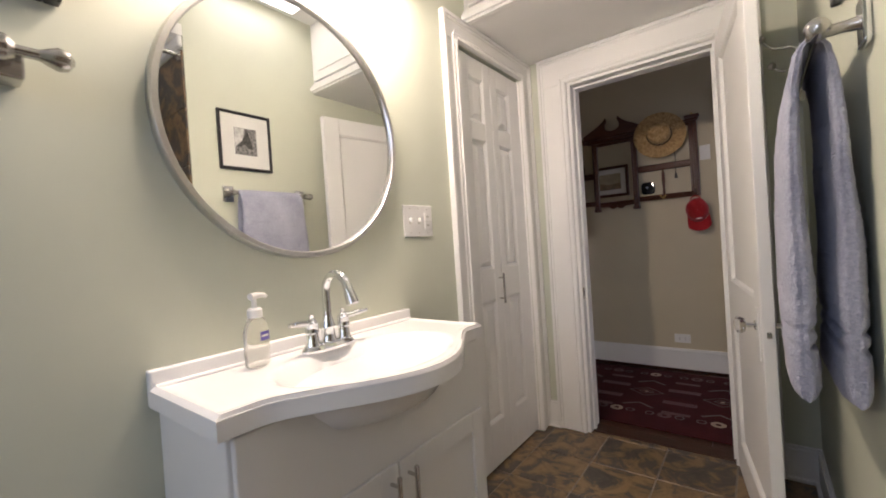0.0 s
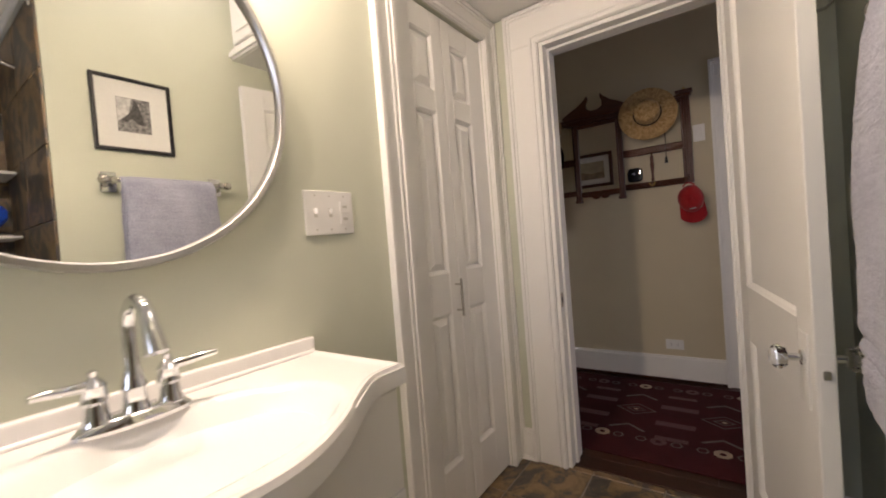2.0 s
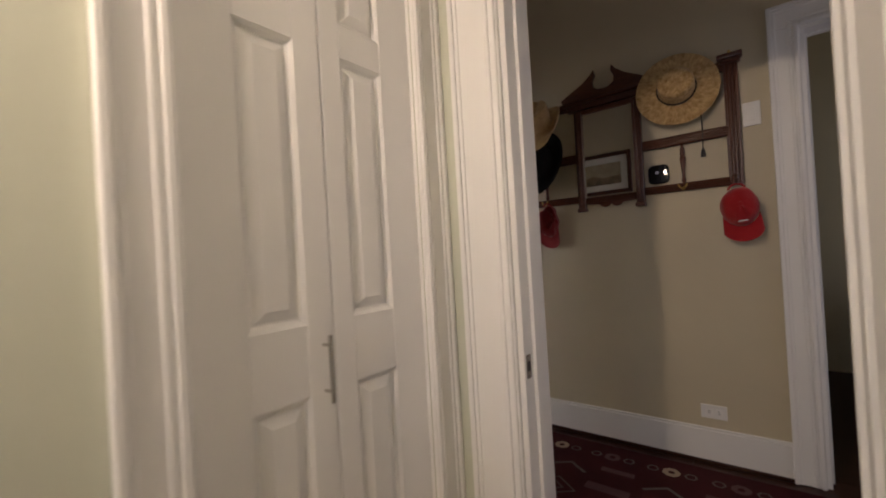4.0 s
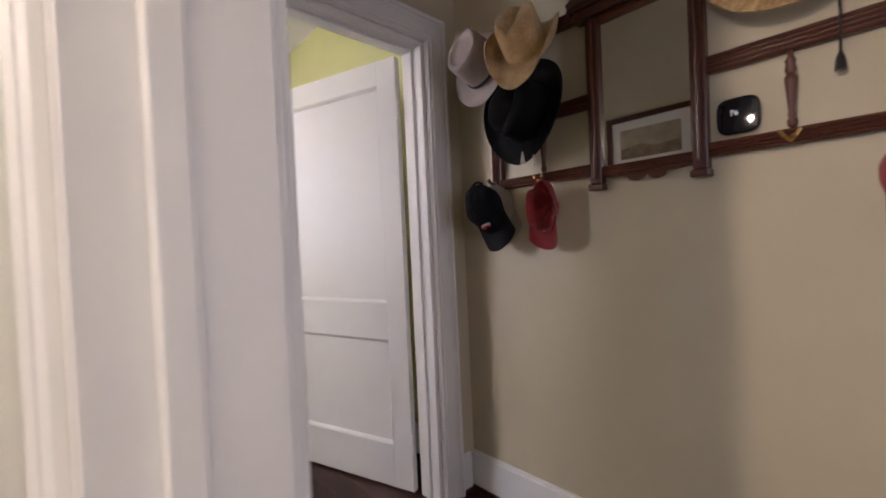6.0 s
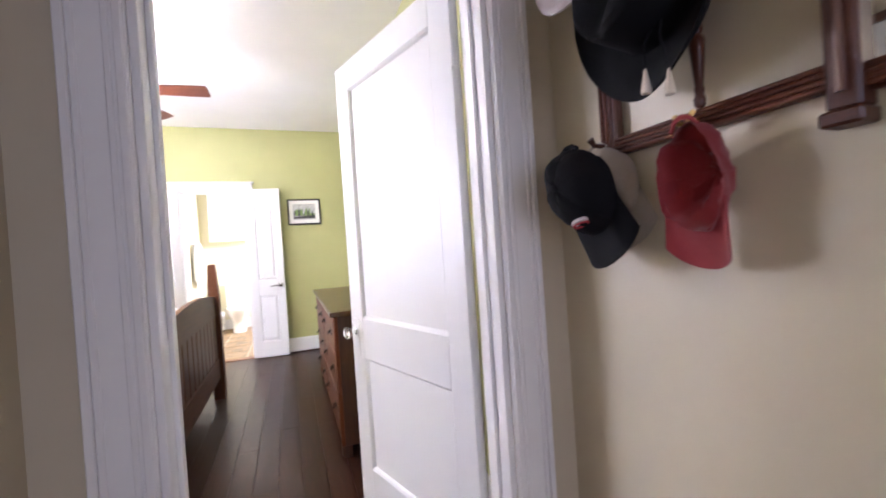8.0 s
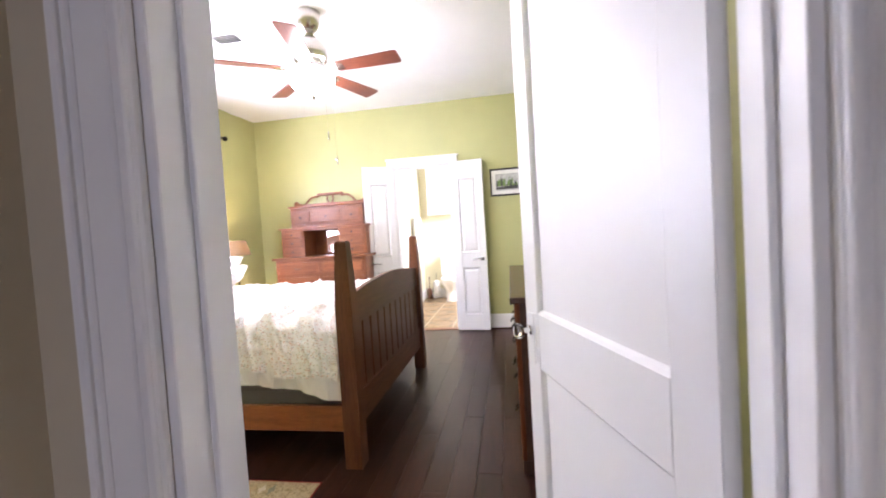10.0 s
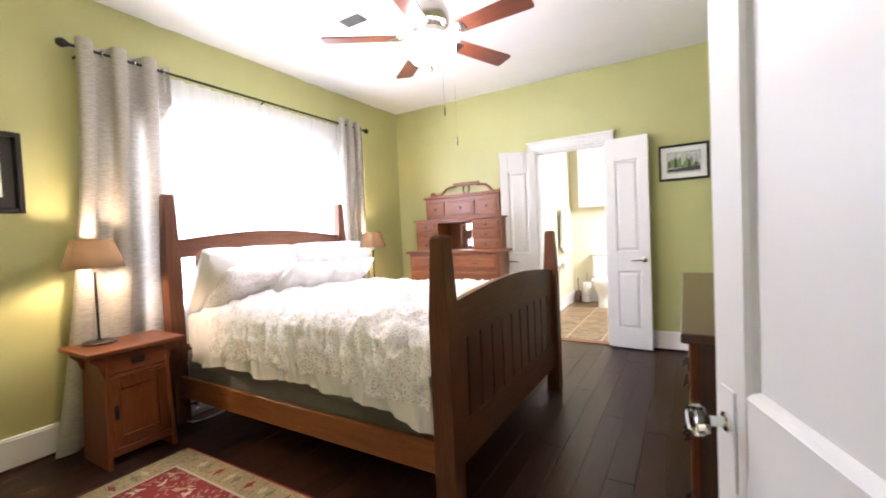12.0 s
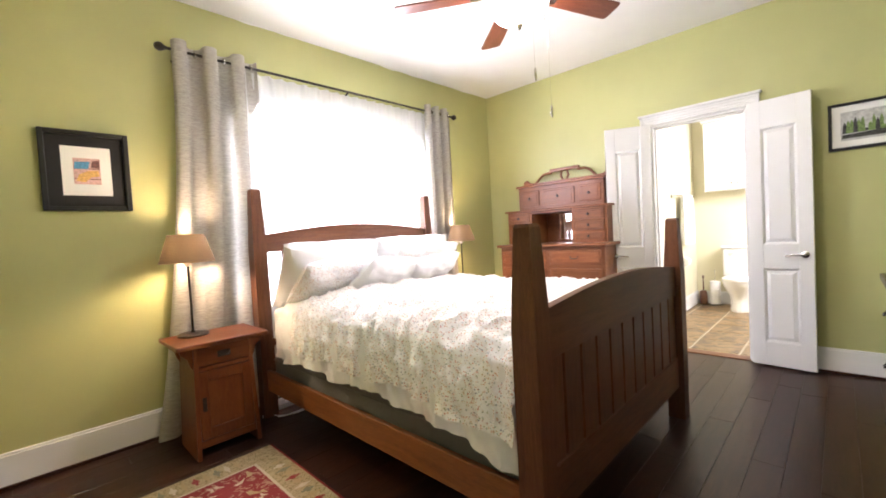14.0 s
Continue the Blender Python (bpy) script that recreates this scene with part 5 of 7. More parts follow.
hat_rack()
brimmed_hat("straw_hat", pose(-0.597, NY - 0.075, 1.952, 84, 0, 6), STRAW, "wide-brimmed woven straw hat with a dark band", 0.192, 0.188, 0.082, 0.10, 0.0, 0.012, 0.0, RIBBON, 1.0, 0.97)
brimmed_hat("cowboy_hat", pose(-1.335, NY - 0.15, 1.925, 54, 18, 0) @ pose(0, 0, 0, 0, 0, -75) @ Matrix.Scale(0.95, 4), STRAW_TAN, "tan straw cowboy hat with a curled brim", 0.20, 0.165, 0.096, 0.142, 0.075, 0.03, 0.03, None, 2.0)
brimmed_hat("fedora", pose(-1.585, NY - 0.09, 1.95, 74, -6, 0) @ pose(0, 0, 0, 0, 0, 80) @ Matrix.Scale(1.08, 4), FELT_GREY, "taupe-grey felt fedora with a hollowed crown", 0.165, 0.15, 0.088, 0.135, 0.02, 0.0, 0.0, RIBBON, 3.0, 0.84, True)
_hat = brimmed_hat("black_hat", pose(-1.385, NY - 0.085, 1.705, 86, 4, 0) @ pose(0, 0, 0, 0, 0, 70) @ Matrix.Scale(1.08, 4), FELT_BLACK, "black felt western hat with a curled brim and tasselled cord", 0.19, 0.185, 0.10, 0.125, 0.055, 0.035, 0.0, None, 4.0)
for _k, _dx in enumerate((-0.03, 0.02)):
    _cord = part("cord", piped([(-1.345 + _dx * 0.3, NY - 0.135, 1.62), (-1.345 + _dx * 0.7, NY - 0.15, 1.585), (-1.345 + _dx, NY - 0.14, 1.545 - 0.02 * _k)], 0.0022, 8), FELT_BLACK, None, "black cord")
    _tip = part("tassel", turned([(0.002, 0.0), (0.004, -0.010), (0.0095, -0.042), (0.0085, -0.046)], (-1.345 + _dx, NY - 0.14, 1.545 - 0.02 * _k)), CREAM_TASSEL, None, "cream tassel", True)
    for _o in (_cord, _tip):
        _o.parent = _hat
        _o.matrix_parent_inverse = _hat.matrix_world.inverted()
ball_cap(pose(-1.597, NY - 0.03, 1.36, 92, 0, 8) @ pose(0, 0, 0, 0, 0, 20) @ Matrix.Diagonal((1.0, 1.0, 0.5, 1)), CAP_TAN, "faded tan baseball cap behind the black one", None, None)
ball_cap(pose(-1.597, NY - 0.10, 1.345, 92, 0, 8) @ pose(0, 0, 0, 0, 0, 24) @ Matrix.Diagonal((1.0, 1.14, 1.06, 1)), CAP_BLACK, "black baseball cap with a small badge, hung on a peg", None, BADGE_WHITE)
ball_cap(pose(-1.33, NY - 0.105, 1.328, -84, 0, 0) @ pose(0, 0, 0, 0, 0, 180) @ Matrix.Diagonal((0.80, 1.02, 0.85, 1)), CAP_RED, "faded red baseball cap hung by its strap, hollow side out", None, None, 0.20)
ball_cap(pose(-0.362, NY - 0.075, 1.315, 92, -6, 6), CAP_BRIGHT, "bright red baseball cap hung by its strap", None, BADGE_WHITE)
thermostat()
outlet(pose(-0.527, NY, 0.268))
hall_switch()
picture("wall_picture", pose(-1.41, DY1, 1.785, 0, 0, 180), 0.53, 0.36, 0.032, 0.055, WALNUT, PAPER, art_landscape, "sepia landscape in a brown wooden frame", 0.028)
kilim()
front_room()
_t = thing("tassel_cord", pose(-0.50, NY - 0.03, 1.60), "black cord with a tassel hanging from the rack", "cord")
part("cord", piped([(0, 0, 0.03), (0.002, -0.002, 0.12), (0, 0, 0.22)], 0.003, 6), BLACK, _t)
part("tassel", turned([(0.004, 0.035), (0.009, 0.02), (0.012, -0.01)], n=10), BLACK, _t)


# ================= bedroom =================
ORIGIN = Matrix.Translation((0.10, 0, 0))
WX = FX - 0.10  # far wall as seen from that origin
BEDX, BY0, BY1 = -4.265, 0.27, 2.42
HW = 0.80


def bed():
    b = thing("bed_frame", pose(BEDX, 0, 0), "brown oak mission bed with tapered posts and slatted ends", "bed")

    def post(x, y, h):
        bm = bmesh.new()
        rows = []
        for z, r in ((0.0, 0.046), (h * 0.72, 0.046), (h - 0.012, 0.031), (h, 0.026)):
            rows.append([bm.verts.new((x + sx * r, y + sy * r, z)) for sx, sy in ((-1, -1), (1, -1), (1, 1), (-1, 1))])
        for p, q in zip(rows, rows[1:]):
            for i in range(4):
                bm.faces.new((p[i], p[(i + 1) % 4], q[(i + 1) % 4], q[i]))
        bm.faces.new(rows[0][::-1])
        bm.faces.new(rows[-1])
        part("post", bm, BEDOAK, b)
    for x in (-HW, HW):
        post(x, BY0, 1.565)
        post(x, BY1, 1.205)

    def arch(nm, y, d, z0, ze, zm, n=24):
        w = HW - 0.046
        top = [(-w + 2 * w * i / n, ze + (zm - ze) * math.sin(math.pi * i / n)) for i in range(n + 1)]
        part(nm, slab([(-w, z0), (w, z0)] + top[::-1], y - d, y + d, "xz", 0.003), BEDOAK_X, b)
    arch("headboard_rail", BY0, 0.016, 1.13, 1.255, 1.315)
    part("headboard_lower_rail", box(-HW + 0.046, HW - 0.046, BY0 - 0.016, BY0 + 0.016, 0.40, 0.52, 0.003), BEDOAK_X, b)
    for i in range(9):
        x = -0.60 + i * 0.15
        part("headboard_slat", box(x - 0.035, x + 0.035, BY0 - 0.009, BY0 + 0.009, 0.52, 1.13, 0.002), BEDOAK, b)
    arch("footboard_rail", BY1, 0.017, 0.745, 0.915, 0.965)
    part("footboard_lower_rail", box(-HW + 0.046, HW - 0.046, BY1 - 0.017, BY1 + 0.017, 0.19, 0.37, 0.003), BEDOAK_X, b)
    part("footboard_back", box(-HW + 0.046, HW - 0.046, BY1 - 0.010, BY1 - 0.003, 0.37, 0.745), BEDOAK, b)
    n = 11
    w = 2 * (HW - 0.046) / n
    for i in range(n):
        x0 = -HW + 0.046 + i * w
        part("footboard_slat", box(x0 + 0.007, x0 + w - 0.007, BY1 - 0.003, BY1 + 0.011, 0.37, 0.745, 0.003), BEDOAK, b)
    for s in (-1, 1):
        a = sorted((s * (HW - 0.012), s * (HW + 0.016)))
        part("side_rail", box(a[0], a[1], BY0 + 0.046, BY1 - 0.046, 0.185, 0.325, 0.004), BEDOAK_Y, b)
    part("slat_base", box(-HW + 0.03, HW - 0.03, BY0 + 0.05, BY1 - 0.05, 0.25, 0.285), OAK_X, b)


def mattress():
    m = thing("box_spring", pose(BEDX, 0, 0.286), "grey fabric box spring on the bed frame", "mattress")
    part("cover", box(-HW + 0.035, HW - 0.035, BY0 + 0.055, BY1 - 0.05, 0, 0.21, 0.025, 3), GREYFAB, m, "", True)
    part("piping", box(-HW + 0.031, HW - 0.031, BY0 + 0.053, BY1 - 0.048, 0.10, 0.106, 0.002), GREYFAB, m)
    t = thing("mattress", pose(BEDX, 0, 0.497), "white mattress under the duvet", "mattress")
    part("body", box(-HW + 0.04, HW - 0.04, BY0 + 0.06, BY1 - 0.065, 0, 0.25, 0.05, 3), LINEN, t, "", True)


def duvet():
    d = thing("duvet", pose(BEDX, 0, 0.75), "white duvet with a tiny floral print, draped and creased", "duvet")

    def sheet(hang, lift, y0, y1, seed, amp, flare=0.0, out=0.0, frill=0.0):
        top = HW - 0.03
        path = [(top + 0.045, -hang), (top + 0.04, -hang * 0.5), (top + 0.03, -0.10), (top + 0.005, -0.02), (top - 0.05, 0.03), (top - 0.25, 0.062), (0.0, 0.082)]
        path = [Vector((a, 0, c)) for a, c in path] + [Vector((-a, 0, c)) for a, c in reversed(path[:-1])]
        ln = [0.0]
        for p, q in zip(path, path[1:]):
            ln.append(ln[-1] + (q - p).length)

        def place(u, v):
            s = u * ln[-1]
            i = max(k for k in range(len(path) - 1) if ln[k] <= s + 1e-9)
            q = path[i].lerp(path[i + 1], min(1, (s - ln[i]) / (ln[i + 1] - ln[i])))
            side = abs(u - 0.5) * 2
            drop = max(0.0, min(1.0, (side - 0.62) / 0.38))
            y = y0 + (y1 - y0) * v
            foot = max(0.0, (v - 0.7) / 0.3)
            fold = noise.noise((y * 9 + seed, q.x * 2.2 + (y + q.x) * 2.5, seed)) * amp
            ridge = (1 - abs(noise.noise((y * 6.5 + q.z * 3.0 + seed, q.x * 3.2 - y * 2.0, seed * 2)))) ** 6 * amp * 1.3
            fine = noise.noise((y * 26, q.x * 22, q.z * 20 + seed)) * amp * 0.42
            crease = (1 - abs(noise.noise((y * 13 + q.z * 5 + q.x * 3 + seed, q.x * 5 - y * 3.5, q.z * 4 + seed)))) ** 9 * amp * 0.9
            h = fold + ridge + fine + crease * (0.35 + 0.65 * min(1.0, side * 1.6))
            z = q.z + lift + h * (1 - drop * 0.7) - drop * foot * flare
            x = q.x + math.copysign(1, q.x) * drop * (h * 1.2 + 0.012 * math.sin(y * 24 + seed) * drop)
            x += math.copysign(out, q.x) * drop + math.copysign(frill, q.x) * drop ** 3 * math.sin(y * 70 + 3 * noise.noise((y * 4, seed, 1.0)))
            if drop > 0.9:
                z += 0.012 * math.sin(y * 11 + seed)
            return (x, y + 0.01 * noise.noise((u * 8, v * 3, seed)), z)
        return grid(190, 190, place)
    part("cover", sheet(0.235, 0.014, 0.70, BY1 - 0.055, 1.0, 0.022, 0.07, 0.016), FLORAL, d, "tiny floral print in rust and green", True)
    part("lining", sheet(0.30, 0.0, 0.50, BY1 - 0.053, 4.0, 0.010, 0.09, -0.002, 0.005), LINEN, d, "plain white lining below the print", True)


def pillow(m, w, h, t, material, label, seed, cat="pillow", nm="pillow"):
    p = thing(nm, m, label, cat, "pillows on the bed")
    bm = bmesh.new()
    n = 26

    def at(u, v, s):
        x, y = 2 * u - 1, 2 * v - 1
        k = (max(0.0, (1 - abs(x) ** 2.6)) * max(0.0, (1 - abs(y) ** 2.6))) ** 0.42
        cr = noise.noise((x * 2.2 + seed, y * 2.2, s * 3.0)) * 0.026 + noise.noise((x * 6 + seed, y * 6, s)) * 0.010
        pinch = 1 - 0.055 * (x * x + y * y - x * x * y * y) * (1 if max(abs(x), abs(y)) > 0.6 else 0.6)
        return (x * w / 2 * (1 - 0.05 * (1 - y * y) * abs(x)), s * (t / 2 * k + cr * k), y * h / 2 * (1 - 0.06 * (1 - x * x) * abs(y)))
    for s in (-1, 1):
        rows = [[bm.verts.new(at(i / n, j / n, s)) for i in range(n + 1)] for j in range(n + 1)]
        for a, b in zip(rows, rows[1:]):
            for i in range(n):
                bm.faces.new((a[i], a[i + 1], b[i + 1], b[i]))
    bmesh.ops.remove_doubles(bm, verts=bm.verts, dist=0.0006)
    bmesh.ops.recalc_face_normals(bm, faces=bm.faces)
    part("pillowcase", bm, material, p, "", True)


def nightstand(m):
    n = thing("nightstand", m, "honey oak mission nightstand with a drawer and a door", "nightstand", "nightstands")
    w, d, h = 0.155, 0.15, 0.635
    part("top", box(-0.245, 0.245, -0.20, 0.20, h, h + 0.025, 0.004), OAK_X, n)
    for s in (-1, 1):
        bm = bmesh.new()
        a = [bm.verts.new((s * (w + 0.02), -d - 0.012, 0.0)), bm.verts.new((s * (w + 0.02), d + 0.012, 0.0)), bm.verts.new((s * w, d, h)), bm.verts.new((s * w, -d, h))]
        b = [bm.verts.new((v.co.x - s * 0.022, v.co.y, v.co.z)) for v in a]
        bm.faces.new(a)
        bm.faces.new(b[::-1])
        for i in range(4):
            bm.faces.new((a[i], a[(i + 1) % 4], b[(i + 1) % 4], b[i]))
        bmesh.ops.recalc_face_normals(bm, faces=bm.faces)
        part("side", bm, OAK, n)
        for y in (-0.13, 0.13):
            part("corbel", slab([(s * w, h), (s * (w + 0.065), h), (s * (w + 0.06), h - 0.03), (s * (w + 0.03), h - 0.06), (s * (w + 0.018), h - 0.10), (s * (w + 0.004), h - 0.13)], y - 0.011, y + 0.011, "xz", 0.002), OAK, n)
    part("back", box(-w, w, -d, -d + 0.01, 0.05, h), OAK, n)
    part("bottom", box(-w + 0.005, w - 0.005, -d + 0.01, d - 0.01, 0.08, 0.10), OAK_X, n)
    part("apron", box(-w + 0.005, w - 0.005, d - 0.02, d + 0.002, 0.06, 0.10, 0.003), OAK_X, n)
    part("rail", box(-w + 0.005, w - 0.005, d - 0.02, d, 0.495, 0.515, 0.002), OAK_X, n)
    dr = part("drawer", box(-w + 0.012, w - 0.012, d - 0.02, d + 0.004, 0.52, 0.625, 0.003), OAK_X, n)
    pl = part("pull_plate", box(-0.035, 0.035, d + 0.004, d + 0.007, 0.555, 0.592, 0.001), IRON, dr, "dark hammered pull plate")
    part("bail", piped([(-0.025, d + 0.008, 0.582), (-0.024, d + 0.018, 0.566), (0.024, d + 0.018, 0.566), (0.025, d + 0.008, 0.582)], 0.0035, 8), IRON, pl)
    door = part("door", box(-w + 0.012, w - 0.012, d - 0.016, d - 0.006, 0.105, 0.49), OAK, n)
    for q in ((-w + 0.012, -w + 0.062, 0.105, 0.49), (w - 0.062, w - 0.012, 0.105, 0.49), (-w + 0.062, w - 0.062, 0.105, 0.165), (-w + 0.062, w - 0.062, 0.43, 0.49)):
        part("door_frame_strip", box(q[0], q[1], d - 0.006, d + 0.004, q[2], q[3], 0.002), OAK, door)
    kp = part("pull_plate", box(w - 0.048, w - 0.026, d + 0.004, d + 0.007, 0.265, 0.345, 0.001), IRON, n, "dark hammered pull plate")
    part("drop", turned([(0.006, 0.275), (0.009, 0.285), (0.005, 0.32)], (w - 0.037, d + 0.014, 0), "z", 10), IRON, kp)
    return n


def table_lamp(m):
    l = thing("table_lamp", m, "slim dark table lamp with a glowing tan fabric shade", "lamp", "bedside lamps")
    part("base", turned([(0.085, 0), (0.085, 0.008), (0.078, 0.014), (0.012, 0.018), (0.009, 0.03)], n=36), IRON, l, "", True)
    part("stem", piped([(0, 0, 0.02), (0, 0, 0.44)], 0.0065), IRON, l, "", True)
    part("socket", turned([(0.016, 0.42), (0.018, 0.44), (0.018, 0.47), (0.014, 0.48)]), PLASTIC, l, "", True)
    part("bulb", turned([(0.010, 0.48), (0.024, 0.51), (0.028, 0.54), (0.018, 0.565), (0.004, 0.572)]), BULB, l, "lit bulb", True)
    n = 44
    bm = bmesh.new()
    rows = [[bm.verts.new((r * math.cos(2 * math.pi * i / n), r * math.sin(2 * math.pi * i / n), z)) for i in range(n)] for r, z in ((0.148, 0.445), (0.123, 0.525), (0.097, 0.61))]
    for a, b in zip(rows, rows[1:]):
        for i in range(n):
            bm.faces.new((a[i], a[(i + 1) % n], b[(i + 1) % n], b[i]))
    sh = part("shade", bm, SHADE, l, "tan linen shade", True)
    for r, z in ((0.148, 0.445), (0.097, 0.61)):
        part("ring", piped([(r * math.cos(2 * math.pi * i / 40), r * math.sin(2 * math.pi * i / 40), z) for i in range(41)], 0.0025, 6), SHADE_EDGE, sh, "", True)
    for k in range(3):
        a = 2 * math.pi * k / 3
        part("spider", piped([(0, 0, 0.60), (0.097 * math.cos(a), 0.097 * math.sin(a), 0.61)], 0.002, 6), IRON, sh)
    return l


def hutch():
    h = thing("hutch", pose(WX + 0.015, 1.05, 0), "red-brown oak hutch dresser with small drawers and a carved crest", "hutch")

    def pc(nm, x0, x1, y0, y1, z0, z1, bev=0.004, parent=None):
        return part(nm, box(x0, x1, y0, y1, z0, z1, bev), CHERRY, parent or h)

    def drawer(y0, y1, z0, z1, x, knob=True, bail=False):
        dd = pc("drawer", x - 0.015, x + 0.010, y0, y1, z0, z1, 0.004)
        pc("drawer_field", x + 0.010, x + 0.016, y0 + 0.025, y1 - 0.025, z0 + 0.02, z1 - 0.02, 0.003, dd)
        ym, zm = (y0 + y1) / 2, (z0 + z1) / 2
        if bail:
            part("bail", piped([(x + 0.012, ym - 0.04, zm + 0.012), (x + 0.03, ym - 0.03, zm - 0.012), (x + 0.03, ym + 0.03, zm - 0.012), (x + 0.012, ym + 0.04, zm + 0.012)], 0.004, 8), IRON, dd, "dark metal bail", True)
        else:
            part("knob", turned([(0.008, x + 0.012), (0.013, x + 0.026), (0.010, x + 0.034), (0.003, x + 0.037)], (0, ym, zm), "x", 12), IRON, dd, "dark metal knob", True)
    # base
    pc("base_body", 0, 0.46, -0.57, 0.57, 0.06, 1.00)
    pc("plinth", 0, 0.44, -0.55, 0.55, 0.0, 0.06)
    pc("counter", 0, 0.50, -0.60, 0.60, 1.00, 1.03, 0.006)
    for a, b in ((-0.54, -0.02), (0.02, 0.54)):
        drawer(a, b, 0.83, 0.965, 0.46, False, True)
        drawer(a, b, 0.46, 0.79, 0.46)
        drawer(a, b, 0.10, 0.43, 0.46)
    # middle: two stacks of small drawers and an open bay with a mirror back
    for a, b in ((-0.55, -0.25), (0.20, 0.55)):
        pc("drawer_case", 0.0, 0.33, a, b, 1.03, 1.37)
        for k in range(3):
            drawer(a + 0.02, b - 0.02, 1.045 + k * 0.105, 1.14 + k * 0.105, 0.33)
    pc("bay_top", 0.0, 0.335, -0.25, 0.20, 1.345, 1.37)
    pc("bay_back", 0.0, 0.012, -0.25, 0.20, 1.03, 1.345)
    part("bay_mirror", box(0.012, 0.017, -0.10, 0.17, 1.06, 1.33), MIRROR, h, "small mirror at the back of the bay")
    pc("shelf_top", 0.0, 0.36, -0.57, 0.57, 1.37, 1.39, 0.005)
    # upper case
    pc("upper_body", 0.0, 0.20, -0.48, 0.48, 1.39, 1.64)
    for a, b in ((-0.45, -0.22), (-0.18, 0.18), (0.22, 0.45)):
        drawer(a, b, 1.43, 1.60, 0.20)
    pc("cornice", 0.0, 0.225, -0.50, 0.50, 1.64, 1.665, 0.006)
    lower = [(-0.50, 1.665), (0.50, 1.665), (0.50, 1.72), (0.46, 1.74), (0.42, 1.705), (0.36, 1.70), (-0.36, 1.70), (-0.42, 1.705), (-0.46, 1.74), (-0.50, 1.72)]
    part("crest_base", slab([(a, b) for a, b in lower], 0.03, 0.055, "yz", 0.002), CHERRY, h)
    for s in (-1, 1):
        arc = [(s * (0.34 - 0.34 * (i / 12) * 0.56), 1.70 + 0.085 * math.sin(math.pi / 2 * min(1, i / 8))) for i in range(13)]
        part("crest_arch", piped([(0.043, a, b) for a, b in arc], 0.013, 8), CHERRY, h, "", True)
        part("crest_arch", piped([(0.043, s * 0.02, 1.70), (0.043, s * 0.045, 1.74), (0.043, s * 0.03, 1.785)], 0.012, 8), CHERRY, h, "", True)
    part("crest_cap", box(0.025, 0.062, -0.17, 0.17, 1.79, 1.825, 0.006), CHERRY, h)


def dresser():
    x0, x1, yf = -5.13, -3.42, 3.30
    w = (x1 - x0) / 2
    d = thing("dresser", pose((x0 + x1) / 2, yf, 0), "honey oak mission dresser with six drawers", "dresser")
    part("body", box(-w, w, 0.02, 0.52, 0.07, 0.855, 0.003), DRESSOAK, d, "oak carcass coloured darker for shade")
    part("top", box(-w - 0.03, w + 0.03, -0.025, 0.535, 0.855, 0.885, 0.004), TOPOAK, d, "glossy oak top coloured darker for shade")
    part("back_rail", box(-w + 0.02, w - 0.02, 0.51, 0.535, 0.885, 0.955, 0.008), OAK_X, d)
    part("plinth", box(-w, w, 0.005, 0.02, 0.07, 0.13, 0.003), OAK_X, d)
    for x in (-w, w - 0.06):
        for y in (0.0, 0.46):
            part("foot", box(x, x + 0.06, y, y + 0.06, 0.0, 0.07, 0.003), DRESSOAK, d)
    for x in (-w, w - 0.03):
        part("stile", box(x, x + 0.03, -0.002, 0.02, 0.07, 0.855, 0.003), OAK, d)
    part("middle_stile", box(-0.018, 0.018, -0.002, 0.02, 0.13, 0.855, 0.003), OAK, d)
    for a, b in ((-w + 0.033, -0.021), (0.021, w - 0.033)):
        for z0, z1 in ((0.135, 0.385), (0.392, 0.622), (0.629, 0.845)):
            q = part("drawer", box(a, b, -0.004, 0.02, z0, z1, 0.003), OAK_X, d)
            for k in (0.2, 0.8):
                x, z = a + (b - a) * k, (z0 + z1) / 2
                pl = part("pull_plate", box(x - 0.03, x + 0.03, -0.008, -0.004, z - 0.025, z + 0.025, 0.001), IRON, q, "dark hammered pull plate")
                part("bail", piped([(x - 0.02, -0.009, z + 0.008), (x - 0.018, -0.026, z - 0.012), (x + 0.018, -0.026, z - 0.012), (x + 0.02, -0.009, z + 0.008)], 0.004, 8), IRON, pl)


